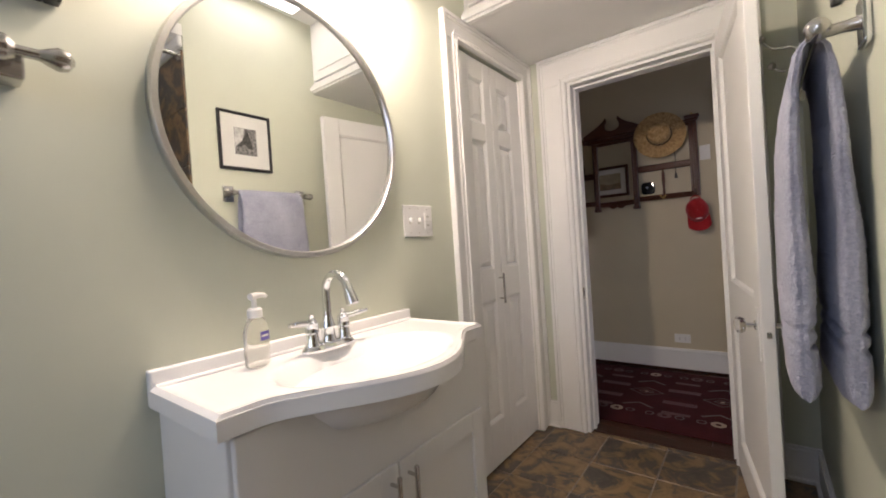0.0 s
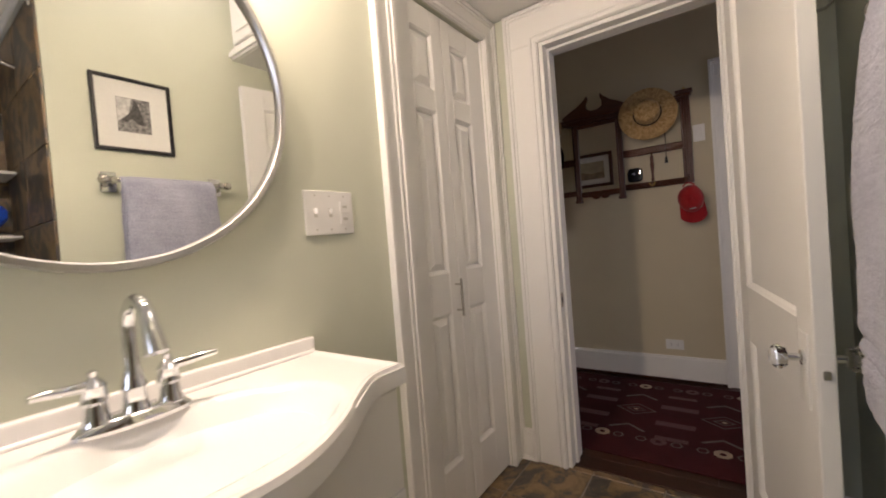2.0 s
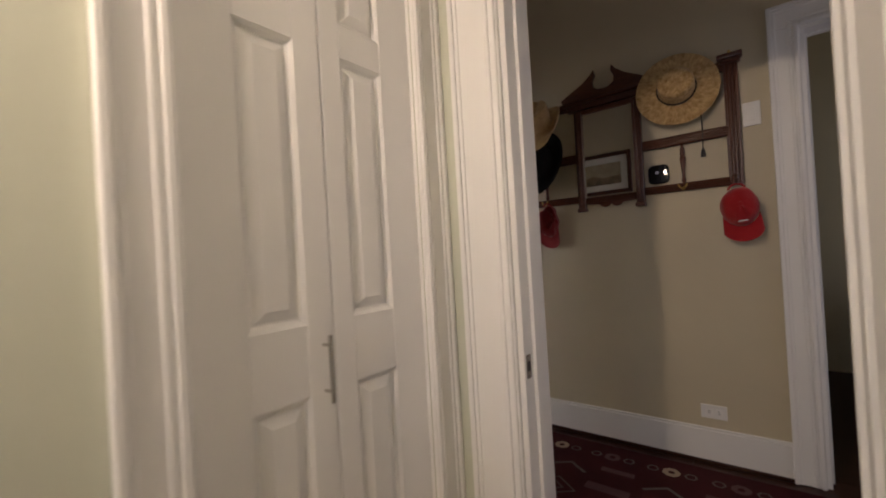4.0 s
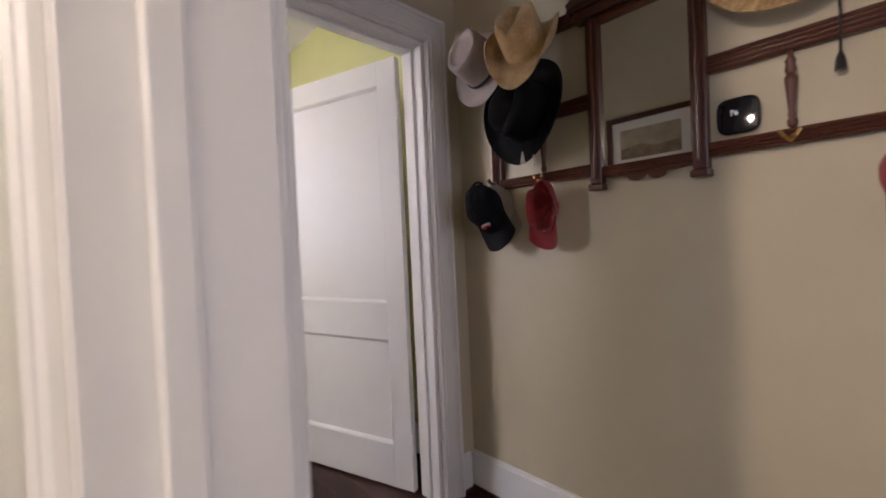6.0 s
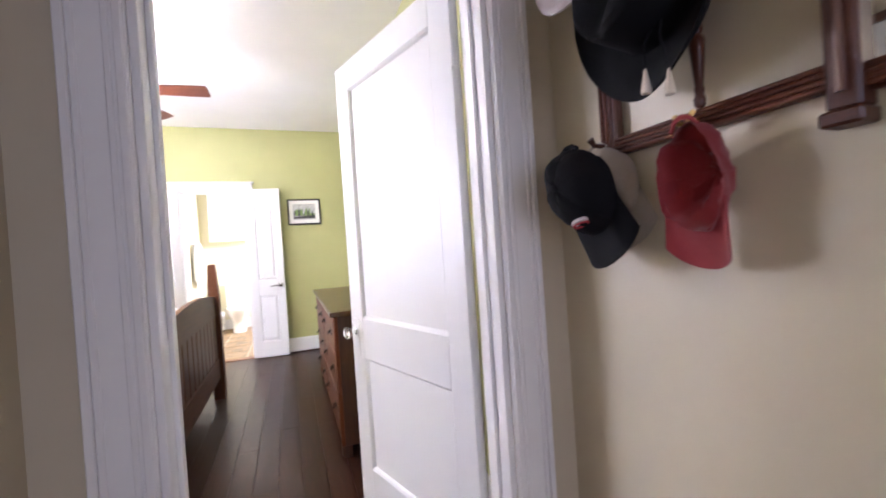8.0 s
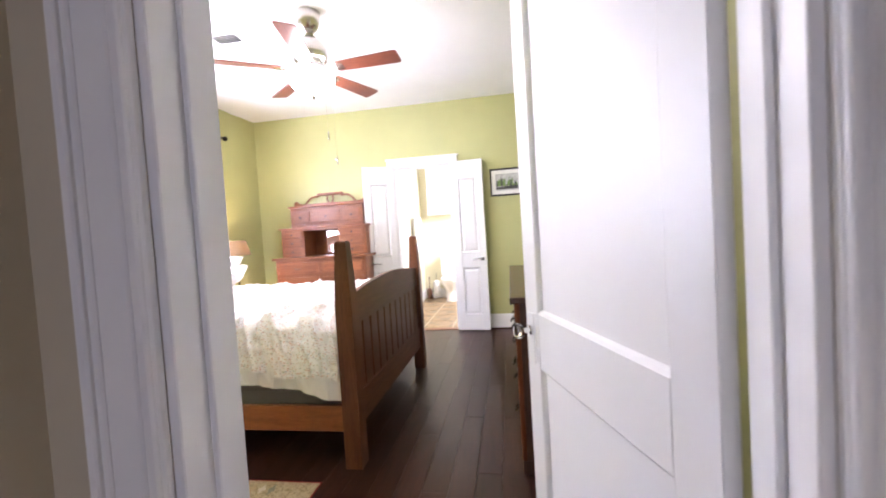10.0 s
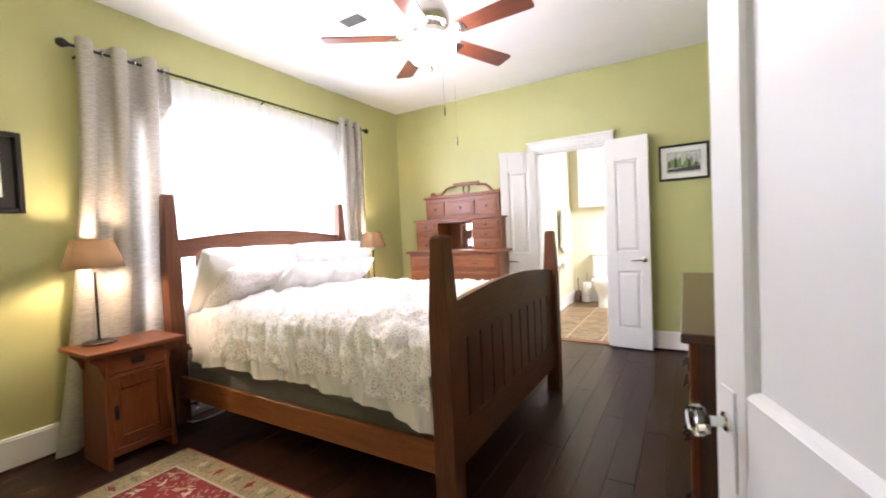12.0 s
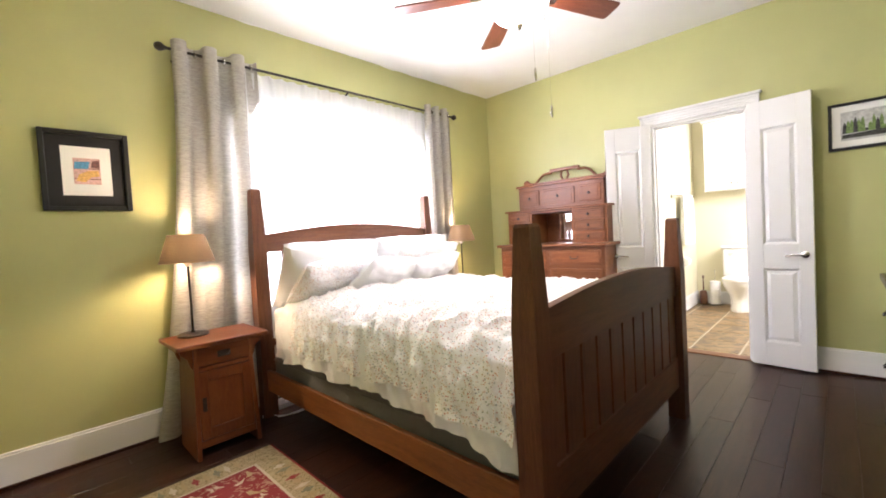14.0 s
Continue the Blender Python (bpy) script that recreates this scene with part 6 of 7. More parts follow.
def ceiling_fan():
    f = thing("ceiling_fan", pose(-4.21, 1.965, H), "five-blade cherry ceiling fan with a nickel body and a lit bowl", "ceiling fan")
    part("canopy", turned([(0.088, -0.001), (0.088, -0.03), (0.082, -0.07), (0.066, -0.11), (0.040, -0.135), (0.028, -0.14)], n=32), NICKEL, f, "", True)
    part("ball_joint", turned([(0.026, -0.139), (0.034, -0.155), (0.026, -0.172)], n=20), NICKEL, f, "", True)
    part("motor", turned([(0.03, -0.168), (0.07, -0.185), (0.105, -0.215), (0.125, -0.26), (0.128, -0.30), (0.115, -0.335), (0.08, -0.355)], n=36), NICKEL, f, "", True)
    part("light_kit", turned([(0.08, -0.355), (0.095, -0.37), (0.098, -0.402), (0.112, -0.410)], n=36), NICKEL, f, "", True)
    part("bowl", turned([(0.110, -0.410), (0.148, -0.432), (0.156, -0.458), (0.148, -0.50), (0.115, -0.54), (0.07, -0.565), (0.02, -0.572)], n=36), BOWL, f, "lit frosted bowl", True)
    part("finial", turned([(0.016, -0.572), (0.020, -0.58), (0.016, -0.592), (0.006, -0.605), (0.003, -0.612)], n=14), NICKEL, f, "", True)
    for k in range(5):
        a = radians(14 + 72 * k)
        out = []
        for i in range(9):
            t = -math.pi / 2 + math.pi * i / 8
            out.append((0.625 + 0.035 * math.copysign(abs(math.cos(t)) ** 0.4, math.cos(t)), 0.068 * math.copysign(abs(math.sin(t)) ** 0.45, math.sin(t))))
        out += [(0.20, 0.055), (0.215, 0.02), (0.20, 0.0), (0.215, -0.02), (0.20, -0.055)]
        bl = part("blade", slab(out, -0.004, 0.004, "xy", 0.002), BLADE, f, "cherry wood blade")
        bl.matrix_local = pose(0, 0, -0.402, 0, 0, math.degrees(a)) @ pose(0, 0, 0, -11, 0, 0)
        ar = part("blade_iron", slab([(0.07, 0.014), (0.16, 0.02), (0.21, 0.042), (0.255, 0.03), (0.25, 0.0), (0.255, -0.03), (0.21, -0.042), (0.16, -0.02), (0.07, -0.014)], -0.010, -0.005, "xy", 0.001), NICKEL, bl, "nickel blade arm")
    for (x, y, z) in ((0.075, 0.105, -0.87), (-0.09, 0.075, -1.0)):
        c = part("pull_chain", piped([(x * 0.8, y * 0.8, -0.385), (x * 1.25, y * 1.25, -0.41), (x * 1.3, y * 1.3, z)], 0.0009, 5), NICKEL, f)
        part("chain_fob", turned([(0.004, z), (0.006, z - 0.01), (0.006, z - 0.05), (0.003, z - 0.06)], (x * 1.3, y * 1.3, 0), "z", 10), NICKEL, c, "small metal fob", True)


def curtain(x0, x1, b0, b1, y, z0, z1, folds, seed, label):
    c = thing("curtain", pose(0, 0, 0), label, "curtain", "window curtains")

    def place(u, v):
        z = z1 + (z0 - z1) * v
        xa, xb = x0 + (b0 - x0) * v ** 2, x1 + (b1 - x1) * v ** 2
        x = xa + (xb - xa) * u
        ph = u * folds * 2 * math.pi
        amp = 0.052 * (1 - 0.25 * v) + 0.01 * noise.noise((u * 4, v * 3, seed))
        yy = y + amp * math.sin(ph + 0.5 * noise.noise((v * 2.2, seed, 0)))
        return (x + 0.012 * math.sin(2 * ph), yy + 0.008 * noise.noise((u * 9, v * 6, seed)), z + 0.004 * math.sin(ph))
    part("drape", grid(110, 70, place), CURTAIN, c, "", True)
    for i in range(int(folds * 2)):
        u = (i + 0.5) / (folds * 2)
        x = x0 + (x1 - x0) * u
        part("grommet", piped([(x, y + 0.022 * math.cos(t), z1 - 0.055 + 0.022 * math.sin(t)) for t in [2 * math.pi * k / 20 for k in range(21)]], 0.005, 8), NICKEL, c, "metal grommet", True)


def window_set():
    w = thing("window_1", pose(-4.36, WY, 0), "wide white double window behind sheer curtains", "window")
    w["kind"] = "structure"
    x0, x1, z0, z1 = -0.84, 0.84, 0.80, 2.28
    for nm, q in (("side_frame", (x0, x0 + 0.05, z0, z1)), ("side_frame", (x1 - 0.05, x1, z0, z1)), ("mullion", (-0.04, 0.04, z0 + 0.05, z1 - 0.05)), ("head_frame", (x0 + 0.05, x1 - 0.05, z1 - 0.05, z1)), ("bottom_frame", (x0 + 0.05, x1 - 0.05, z0, z0 + 0.05)), ("meeting_rail", (x0 + 0.05, -0.04, 1.52, 1.57)), ("meeting_rail", (0.04, x1 - 0.05, 1.52, 1.57))):
        part(nm, box(q[0], q[1], -0.11, -0.05, q[2], q[3], 0.003), WHITE, w)
    for a, b in ((x0 + 0.05, -0.04), (0.04, x1 - 0.05)):
        for c, d in ((z0 + 0.05, 1.52), (1.57, z1 - 0.05)):
            g = part("pane", box(a, b, -0.082, -0.078, c, d), GLASS, w, "clear window pane")
            g.visible_shadow = False
    for nm, q in (("casing_leg", (x0 - 0.10, x0, z0 - 0.02, z1)), ("casing_leg", (x1, x1 + 0.10, z0 - 0.02, z1)), ("casing_head", (x0 - 0.11, x1 + 0.11, z1, z1 + 0.11))):
        part(nm, box(q[0], q[1], 0.0005, 0.022, q[2], q[3], 0.003), WHITE, w)
    part("sill", box(x0 - 0.13, x1 + 0.13, -0.05, 0.06, z0 - 0.045, z0 - 0.02, 0.006), WHITE, w)
    s = thing("sheer_curtain", pose(0, 0, 0), "thin white sheer curtain across the window", "curtain", "window curtains")

    def place(u, v):
        x = -3.48 + (-5.32 + 3.48) * u
        return (x, WY + 0.085 + 0.014 * math.sin(u * 120) + 0.006 * noise.noise((u * 30, v * 2, 0)), 2.43 + (0.10 - 2.43) * v)
    part("sheer", grid(260, 20, place), SHEER, s, "", True)
    r = thing("curtain_rod", pose(0, WY + 0.125, 2.445), "thin dark bronze curtain rod with ball ends", "curtain rod")
    part("rod", piped([(-5.66, 0, 0), (-3.05, 0, 0)], 0.0095), IRON, r, "", True)
    for x, s2 in ((-5.66, -1), (-3.05, 1)):
        part("finial", turned([(0.010, x), (0.014, x + s2 * 0.012), (0.026, x + s2 * 0.03), (0.028, x + s2 * 0.045), (0.018, x + s2 * 0.065), (0.004, x + s2 * 0.07)], (0, 0, 0), "x", 18), IRON, r, "", True)
    for x in (-5.58, -4.36, -3.10):
        part("bracket", piped([(x, -0.124, -0.03), (x, -0.06, -0.03), (x, 0, -0.012)], 0.007, 8), IRON, r, "", True)


def art_skyline(p, aw, ah, y):
    """Dark ground with green trees in front of a pale sky."""
    a = part("print", box(-aw, aw, y, y + 0.001, -ah, ah), PRINT_LIGHT, p, "print of green trees and a dark skyline")
    rnd = random.Random(5)
    for i in range(14):
        x = -aw * 0.85 + i * aw * 1.7 / 13
        hh = ah * rnd.uniform(0.2, 1.15)
        w = aw * 0.085
        part("tree_shape", slab([(x - w, -0.5 * ah), (x + w, -0.5 * ah), (x + w * 0.8, -0.5 * ah + hh * 0.7), (x, -0.5 * ah + hh), (x - w * 0.7, -0.5 * ah + hh * 0.75)], y - 0.0005 - 0.0003 * (i % 2), y - 0.0001, "xz"), ART_GREEN if i % 3 else PRINT_DARK, a)
    part("ground", slab([(-aw * 0.95, -ah * 0.85), (aw * 0.95, -ah * 0.85), (aw * 0.95, -ah * 0.45), (-aw * 0.95, -ah * 0.6)], y - 0.001, y - 0.0001, "xz"), PRINT_DARK, a)


def art_blocks(p, aw, ah, y):
    """A small bright painting of a blue and an ochre shape on pink."""
    a = part("print", box(-aw, aw, y, y + 0.001, -ah, ah), ART_PINK, p, "small bright painting of blue and ochre shapes")
    part("blue_shape", slab([(-0.95 * aw, 0.15 * ah), (0.1 * aw, 0.2 * ah), (0.25 * aw, 0.75 * ah), (-0.9 * aw, 0.7 * ah)], y - 0.0006, y - 0.0001, "xz"), ART_BLUE, a)
    part("ochre_shape", slab([(-0.85 * aw, -0.75 * ah), (-0.2 * aw, -0.85 * ah), (0.3 * aw, -0.45 * ah), (0.9 * aw, -0.35 * ah), (0.85 * aw, 0.1 * ah), (0.1 * aw, 0.05 * ah), (-0.6 * aw, -0.25 * ah)], y - 0.0006, y - 0.0001, "xz"), ART_OCHRE, a)
    part("dark_shape", slab([(0.3 * aw, 0.3 * ah), (0.95 * aw, 0.25 * ah), (0.95 * aw, 0.9 * ah), (0.4 * aw, 0.8 * ah)], y - 0.0006, y - 0.0001, "xz"), ART_BROWN, a)
    for k in (-0.6, 0.2):
        part("line", box(-0.98 * aw, 0.98 * aw, y - 0.0004, y - 0.0001, (k - 0.03) * ah, (k + 0.03) * ah), ART_BROWN, a)


def art_poster(p, aw, ah, y):
    a = part("print", box(-aw, aw, y, y + 0.001, -ah, ah), PRINT_SEPIA, p, "tall sepia print")
    part("text_bar", box(-0.8 * aw, 0.8 * aw, y - 0.0006, y - 0.0001, -0.95 * ah, -0.86 * ah), PRINT_LIGHT, a)


def wall_tv():
    t = thing("television", pose(-4.42, NY, 1.61), "black flat television mounted on the wall", "television")
    part("mount", box(-0.12, 0.12, -0.06, -0.001, -0.1, 0.1, 0.004), BLACK, t)
    part("case", box(-0.60, 0.60, -0.10, -0.06, -0.335, 0.335, 0.006, 2), BLACK, t)
    part("screen", box(-0.585, 0.585, -0.1015, -0.1001, -0.32, 0.32), GLOSSBLACK, t, "dark glossy screen")
    part("sensor", box(-0.57, -0.51, -0.10, -0.05, 0.336, 0.372, 0.008, 2), BLACK, t)


def speaker():
    s = thing("speaker", pose(-4.99, 3.68, 0.886), "small dark grey speaker on the dresser", "speaker")
    part("grille", turned([(0.062, 0.004), (0.066, 0.012), (0.066, 0.155), (0.062, 0.165)], n=28), GRILLE, s, "", True)
    part("top_cap", turned([(0.062, 0.1652), (0.060, 0.170), (0.03, 0.171)], n=28), BLACK, s, "", True)


def persian_rug():
    x0, x1, y0, y1 = -3.29, -2.25, 0.715, 2.30
    r = thing("area_rug", pose((x0 + x1) / 2, (y0 + y1) / 2, 0), "red and cream patterned area rug with a wide border", "rug")
    w, d = (x1 - x0) / 2, (y1 - y0) / 2
    part("binding", box(-w, w, -d, d, 0.0, 0.009, 0.003), RUG_RED, r, "red bound edge")
    part("border", box(-w + 0.014, w - 0.014, -d + 0.004, d - 0.004, 0.002, 0.0105, 0.001), RUG_BORDER, r, "cream border with small motifs")
    part("field", box(-w + 0.165, w - 0.165, -d + 0.165, d - 0.165, 0.004, 0.0125, 0.001), RUG_FIELD, r, "red field with cream scrolls")
    part("guard_stripe", box(-w + 0.150, w - 0.150, -d + 0.150, d - 0.150, 0.003, 0.0115, 0.001), RUG_CREAM, r)
    rnd = random.Random(8)
    for side in range(4):
        n = 13 if side % 2 == 0 else 23
        for i in range(n):
            f = (i + 0.5) / n
            cx, cy = ((-w + 0.2) + (2 * w - 0.4) * f, (-d + 0.080) * (1 if side == 0 else -1)) if side % 2 == 0 else ((w - 0.080) * (1 if side == 1 else -1), (-d + 0.2) + (2 * d - 0.4) * f)
            ru, rv = (0.014, 0.034) if side % 2 == 0 else (0.034, 0.014)
            if i % 2:
                ru, rv = ru * 0.8, rv * 1.2
            pts = [(cx + ru * math.cos(t) * (1 + 0.3 * math.cos(4 * t)), cy + rv * math.sin(t) * (1 + 0.3 * math.cos(4 * t))) for t in [2 * math.pi * j / 16 for j in range(16)]]
            part("border_motif", slab(pts, 0.0106, 0.0112), (RUG_TAN, RUG_CREAM, RUG_GREEN, RUG_TAN, RUG_RED)[i % 5], r)
    for i in range(170):
        cx, cy = rnd.uniform(-w + 0.21, w - 0.21), rnd.uniform(-d + 0.21, d - 0.21)
        a, s, m = rnd.uniform(0, 6.28), rnd.uniform(0.018, 0.036), rnd.choice((0.30, 0.42))
        pts = []
        for j in range(14):
            t = 2 * math.pi * j / 14
            u, v = s * math.cos(t) * (1 + 0.35 * math.cos(3 * t)), s * m * math.sin(t) + 0.25 * s * math.cos(2 * t)
            pts.append((cx + u * math.cos(a) - v * math.sin(a), cy + u * math.sin(a) + v * math.cos(a)))
        part("scroll", slab(pts, 0.0126, 0.0132), RUG_CREAM if i % 5 else RUG_TAN, r)


def second_bath():
    setting("wall_second_bath_left", wall_with_hole("y", 1.53, 1.65, -9.22, WX - 0.12, H, [(-7.42, -6.80, 0, 2.06)]), CREAM, "cream wall of the second bathroom", "wall")
    setting("wall_second_bath_back", box(-9.22, -9.10, 1.65, 3.62, 0, H), CREAM, "cream back wall of the second bathroom", "wall")
    setting("wall_second_bath_right", box(-9.22, WX - 0.12, 3.62, 3.74, 0, H), CREAM, "cream far wall of the second bathroom", "wall")
    setting("ceiling_second_bath", box(-9.22, WX - 0.12, 1.53, 3.74, H, H + 0.1), CEIL, "white ceiling of the second bathroom", "ceiling")
    setting("wall_second_closet", box(-7.6, WX - 0.12, 0.9, 0.98, 0, H), CREAM, "back of the small closet off the second bathroom", "wall")
    setting("wall_second_closet_side", box(-7.6, -7.52, 0.98, 1.53, 0, H), CREAM, "side of the small closet", "wall")
    setting("ceiling_second_closet", box(-7.6, WX - 0.12, 0.9, 1.53, H, H + 0.1), CEIL, "ceiling of the small closet", "ceiling")
    setting("floor_second_closet", box(-7.6, WX - 0.12, 0.9, 1.60, -0.012, -0.001), PLANK, "dark floor of the small closet", "floor")
    casing("door_casing_second_bath", "y", 1.65, 1, -7.42, -6.80, 2.06, 0.085, "white casing of a doorway in the second bathroom")
    baseboard("baseboard_second_bath_back", "x", -9.10, 1, [(1.68, 3.60)], 0.17)
    baseboard("baseboard_second_bath_left", "y", 1.65, 1, [(-9.10, -7.51)], 0.17)
    c = thing("wall_cabinet", pose(-9.10, 2.17, 1.56), "white two-door cabinet hung over the toilet", "cabinet")
    part("body", box(0.001, 0.24, -0.34, 0.34, 0.02, 0.92, 0.003), WHITE, c)
    part("crown", box(0.001, 0.265, -0.365, 0.365, 0.92, 0.97, 0.008, 2), WHITE, c)
    part("light_rail", box(0.001, 0.25, -0.35, 0.35, 0.0, 0.02, 0.003), WHITE, c)
    for a, b, s in ((-0.335, -0.003, -1), (0.003, 0.335, 1)):
        q = part("door", box(0.24, 0.255, a, b, 0.03, 0.91, 0.003), WHITE, c)
        for z in ((a, a + 0.055, 0.03, 0.91), (b - 0.055, b, 0.03, 0.91), (a + 0.055, b - 0.055, 0.03, 0.09), (a + 0.055, b - 0.055, 0.85, 0.91)):
            part("frame_strip", box(0.255, 0.263, *z, 0.002), WHITE, q)
        part("knob", turned([(0.006, 0.263), (0.012, 0.28), (0.008, 0.288)], (0, (b - 0.03 if s < 0 else a + 0.03), 0.08), "x", 12), NICKEL, q, "small nickel knob", True)
    t = thing("toilet", pose(-9.09, 2.22, 0), "white two-piece toilet with its lid down", "toilet")
    part("tank", box(0.01, 0.20, -0.22, 0.22, 0.40, 0.78, 0.03, 3), PORCELAIN, t, "", True)
    part("tank_lid", box(0.002, 0.215, -0.235, 0.235, 0.78, 0.815, 0.012, 2), PORCELAIN, t, "", True)
    part("flush_lever", piped([(0.205, -0.15, 0.72), (0.225, -0.15, 0.72), (0.225, -0.08, 0.715)], 0.007), CHROME, t, "chrome flush lever", True)
    bowl = turned([(0.10, 0.0), (0.105, 0.03), (0.085, 0.10), (0.10, 0.20), (0.155, 0.30), (0.18, 0.37), (0.182, 0.39)], n=36)
    part("bowl", bowl, PORCELAIN, t, "", True).matrix_local = Matrix.Translation((0.46, 0, 0)) @ Matrix.Diagonal((1.32, 1, 1, 1))
    part("pedestal", box(0.12, 0.50, -0.10, 0.10, 0.0, 0.30, 0.04, 3), PORCELAIN, t, "", True)
    part("seat", turned([(0.186, 0.39), (0.188, 0.405), (0.18, 0.41)], n=36), PORCELAIN, t, "", True).matrix_local = Matrix.Translation((0.46, 0, 0)) @ Matrix.Diagonal((1.32, 1, 1, 1))
    part("lid", turned([(0.184, 0.411), (0.184, 0.425), (0.15, 0.438), (0.05, 0.442)], n=36), PORCELAIN, t, "", True).matrix_local = Matrix.Translation((0.46, 0, 0)) @ Matrix.Diagonal((1.32, 1, 1, 1))
    b = thing("toilet_brush", pose(-8.93, 1.76, 0.006), "toilet brush in a brown holder", "toilet brush")
    part("holder", turned([(0.045, 0), (0.05, 0.02), (0.045, 0.16), (0.035, 0.19)]), BROWNCAN, b, "brown holder", True)
    part("handle", turned([(0.008, 0.18), (0.007, 0.36), (0.012, 0.37), (0.010, 0.40)]), BROWNCAN, b, "", True)
    r = thing("paper_stand", pose(-8.93, 1.90, 0.006), "stand with spare white toilet paper rolls", "toilet paper")
    part("rod", turned([(0.07, 0), (0.07, 0.012), (0.006, 0.014), (0.006, 0.46), (0.012, 0.47), (0.010, 0.48)]), NICKEL, r, "", True)
    for z in (0.015, 0.12, 0.225):
        part("roll", turned([(0.058, z), (0.062, z + 0.004), (0.062, z + 0.096), (0.058, z + 0.10)]), TISSUE, r, "white paper roll", True)
    k = thing("towel_bar", pose(-8.30, 1.65, 1.50), "nickel towel bar in the second bathroom", "towel bar")
    part("bar", piped([(-0.40, 0.075, 0), (0.40, 0.075, 0)], 0.009), NICKEL, k, "", True)
    for x in (-0.36, 0.36):
        part("post", turned([(0.025, 0.001), (0.025, 0.012), (0.010, 0.02), (0.012, 0.075)], (x, 0, 0), "y"), NICKEL, k, "", True)
    w = thing("hand_towel", pose(-8.30, 1.725, 1.50, 0, 0, -90), "white terry towel on the bar", "towel")
    towel_lobe(w, [(-0.015, -0.62), (-0.015, -0.3), (-0.014, -0.05), (-0.012, -0.006), (0.0, 0.012)], -0.30, 0.16, 6.0, WHITETERRY)
    towel_lobe(w, [(0.0, 0.012), (0.012, -0.006), (0.014, -0.05), (0.015, -0.3), (0.015, -0.56)], -0.29, 0.15, 9.0, WHITETERRY)
    h = thing("paper_holder", pose(-8.15, 1.65, 0.66), "nickel toilet paper holder with a white roll", "toilet paper")
    part("arm", piped([(0, 0.001, 0), (0, 0.07, 0), (-0.14, 0.07, 0)], 0.008), NICKEL, h, "", True)
    part("roll", turned([(0.05, -0.13), (0.055, -0.125), (0.055, -0.025), (0.05, -0.02)], (0, 0.07, 0), "x"), TISSUE, h, "white paper roll", True)


def power_strip():
    p = thing("power_strip", pose(-3.62, 0.22, 0), "white power strip with cables and a red light under the bed", "power strip")
    part("case", box(-0.14, 0.14, -0.028, 0.028, 0.0, 0.036, 0.006, 2), PLASTIC, p)
    part("switch", box(0.10, 0.125, -0.012, 0.012, 0.036, 0.042, 0.002), REDLIGHT, p, "small lit red switch")
    for i in range(3):
        part("plug", box(-0.10 + i * 0.065, -0.06 + i * 0.065, -0.02, 0.02, 0.036, 0.066, 0.006), PLASTIC, p)
    for s in (0.0, 0.7, 1.4):
        part("cable", piped([(0.14 * math.cos(t) * (1 + 0.2 * s) + 0.03 * s, 0.10 + 0.09 * math.sin(t), 0.006 + 0.006 * s) for t in [k * 0.35 + s for k in range(15)]], 0.0035, 6), PLASTIC, p, "", True)


def ceiling_vent():
    v = thing("ceiling_vent", pose(-4.37, 1.21, H), "white slatted ceiling air vent", "air vent")
    part("frame", box(-0.075, 0.075, -0.115, 0.115, -0.008, -0.001, 0.002), WHITE, v)
    part("backing", box(-0.055, 0.055, -0.095, 0.095, -0.0095, -0.008), BLACK, v)
    for i in range(5):
        q = part("slat", box(-0.010, 0.010, -0.095, 0.095, -0.001, 0.001), WHITE, v)
        q.matrix_local = pose(-0.046 + i * 0.023, 0, -0.014, 0, 35, 0)


GREYFAB = cloth("grey_box_spring_fabric", (0.115, 0.11, 0.10), (0.16, 0.15, 0.14), 300, 0.9, 0.3)
WHITETERRY = cloth("white_terry", (0.72, 0.71, 0.69), (0.84, 0.83, 0.81), 300, 0.95, 0.8)
TISSUE = cloth("white_paper", (0.76, 0.75, 0.73), (0.84, 0.83, 0.81), 90, 0.95, 0.1)
BROWNCAN = plain("brown_plastic", (0.12, 0.05, 0.025), 0.4)
REDLIGHT = glow("red_pilot_light", (1.0, 0.05, 0.03), 3.0)
GRILLE = cloth("dark_speaker_mesh", (0.05, 0.055, 0.065), (0.10, 0.105, 0.12), 500, 0.7, 0.4)
BULB = glow("lit_bulb", (1.0, 0.74, 0.45), 620.0)
BOWL = glow("lit_fan_bowl", (1.0, 0.92, 0.80), 70.0)
# dresser carcass and top: the shade they stand in is in the colour
DRESSOAK = wood("shade_darkened_oak_carcass", (0.04, 0.016, 0.008), (0.066, 0.026, 0.013), (0.09, 0.038, 0.019), (7, 7, 0.7), 0.4, 6)
TOPOAK = wood("shade_darkened_glossy_oak_top", (0.06, 0.03, 0.015), (0.095, 0.05, 0.025), (0.12, 0.066, 0.033), (0.7, 7, 7), 0.25, 6)
ART_GREEN = plain("leaf_green_ink", (0.16, 0.24, 0.07), 0.6, 0, 0.5, 90, 0)
ART_PINK = plain("pink_paint", (0.58, 0.36, 0.33), 0.6, 0, 0.3, 90, 0)
ART_BLUE = plain("blue_paint", (0.07, 0.24, 0.42), 0.6, 0, 0.4, 90, 0)
ART_OCHRE = plain("ochre_paint", (0.62, 0.36, 0.10), 0.6, 0, 0.3, 90, 0)
ART_BROWN = plain("brown_paint", (0.13, 0.05, 0.045), 0.6, 0, 0.4, 90, 0)
BLACKMAT = plain("black_mat_board", (0.012, 0.011, 0.011), 0.8, 0, 0.1, 80, 0.02)
GREYMAT = plain("grey_green_mat_board", (0.16, 0.16, 0.14), 0.8, 0, 0.1, 80, 0.02)
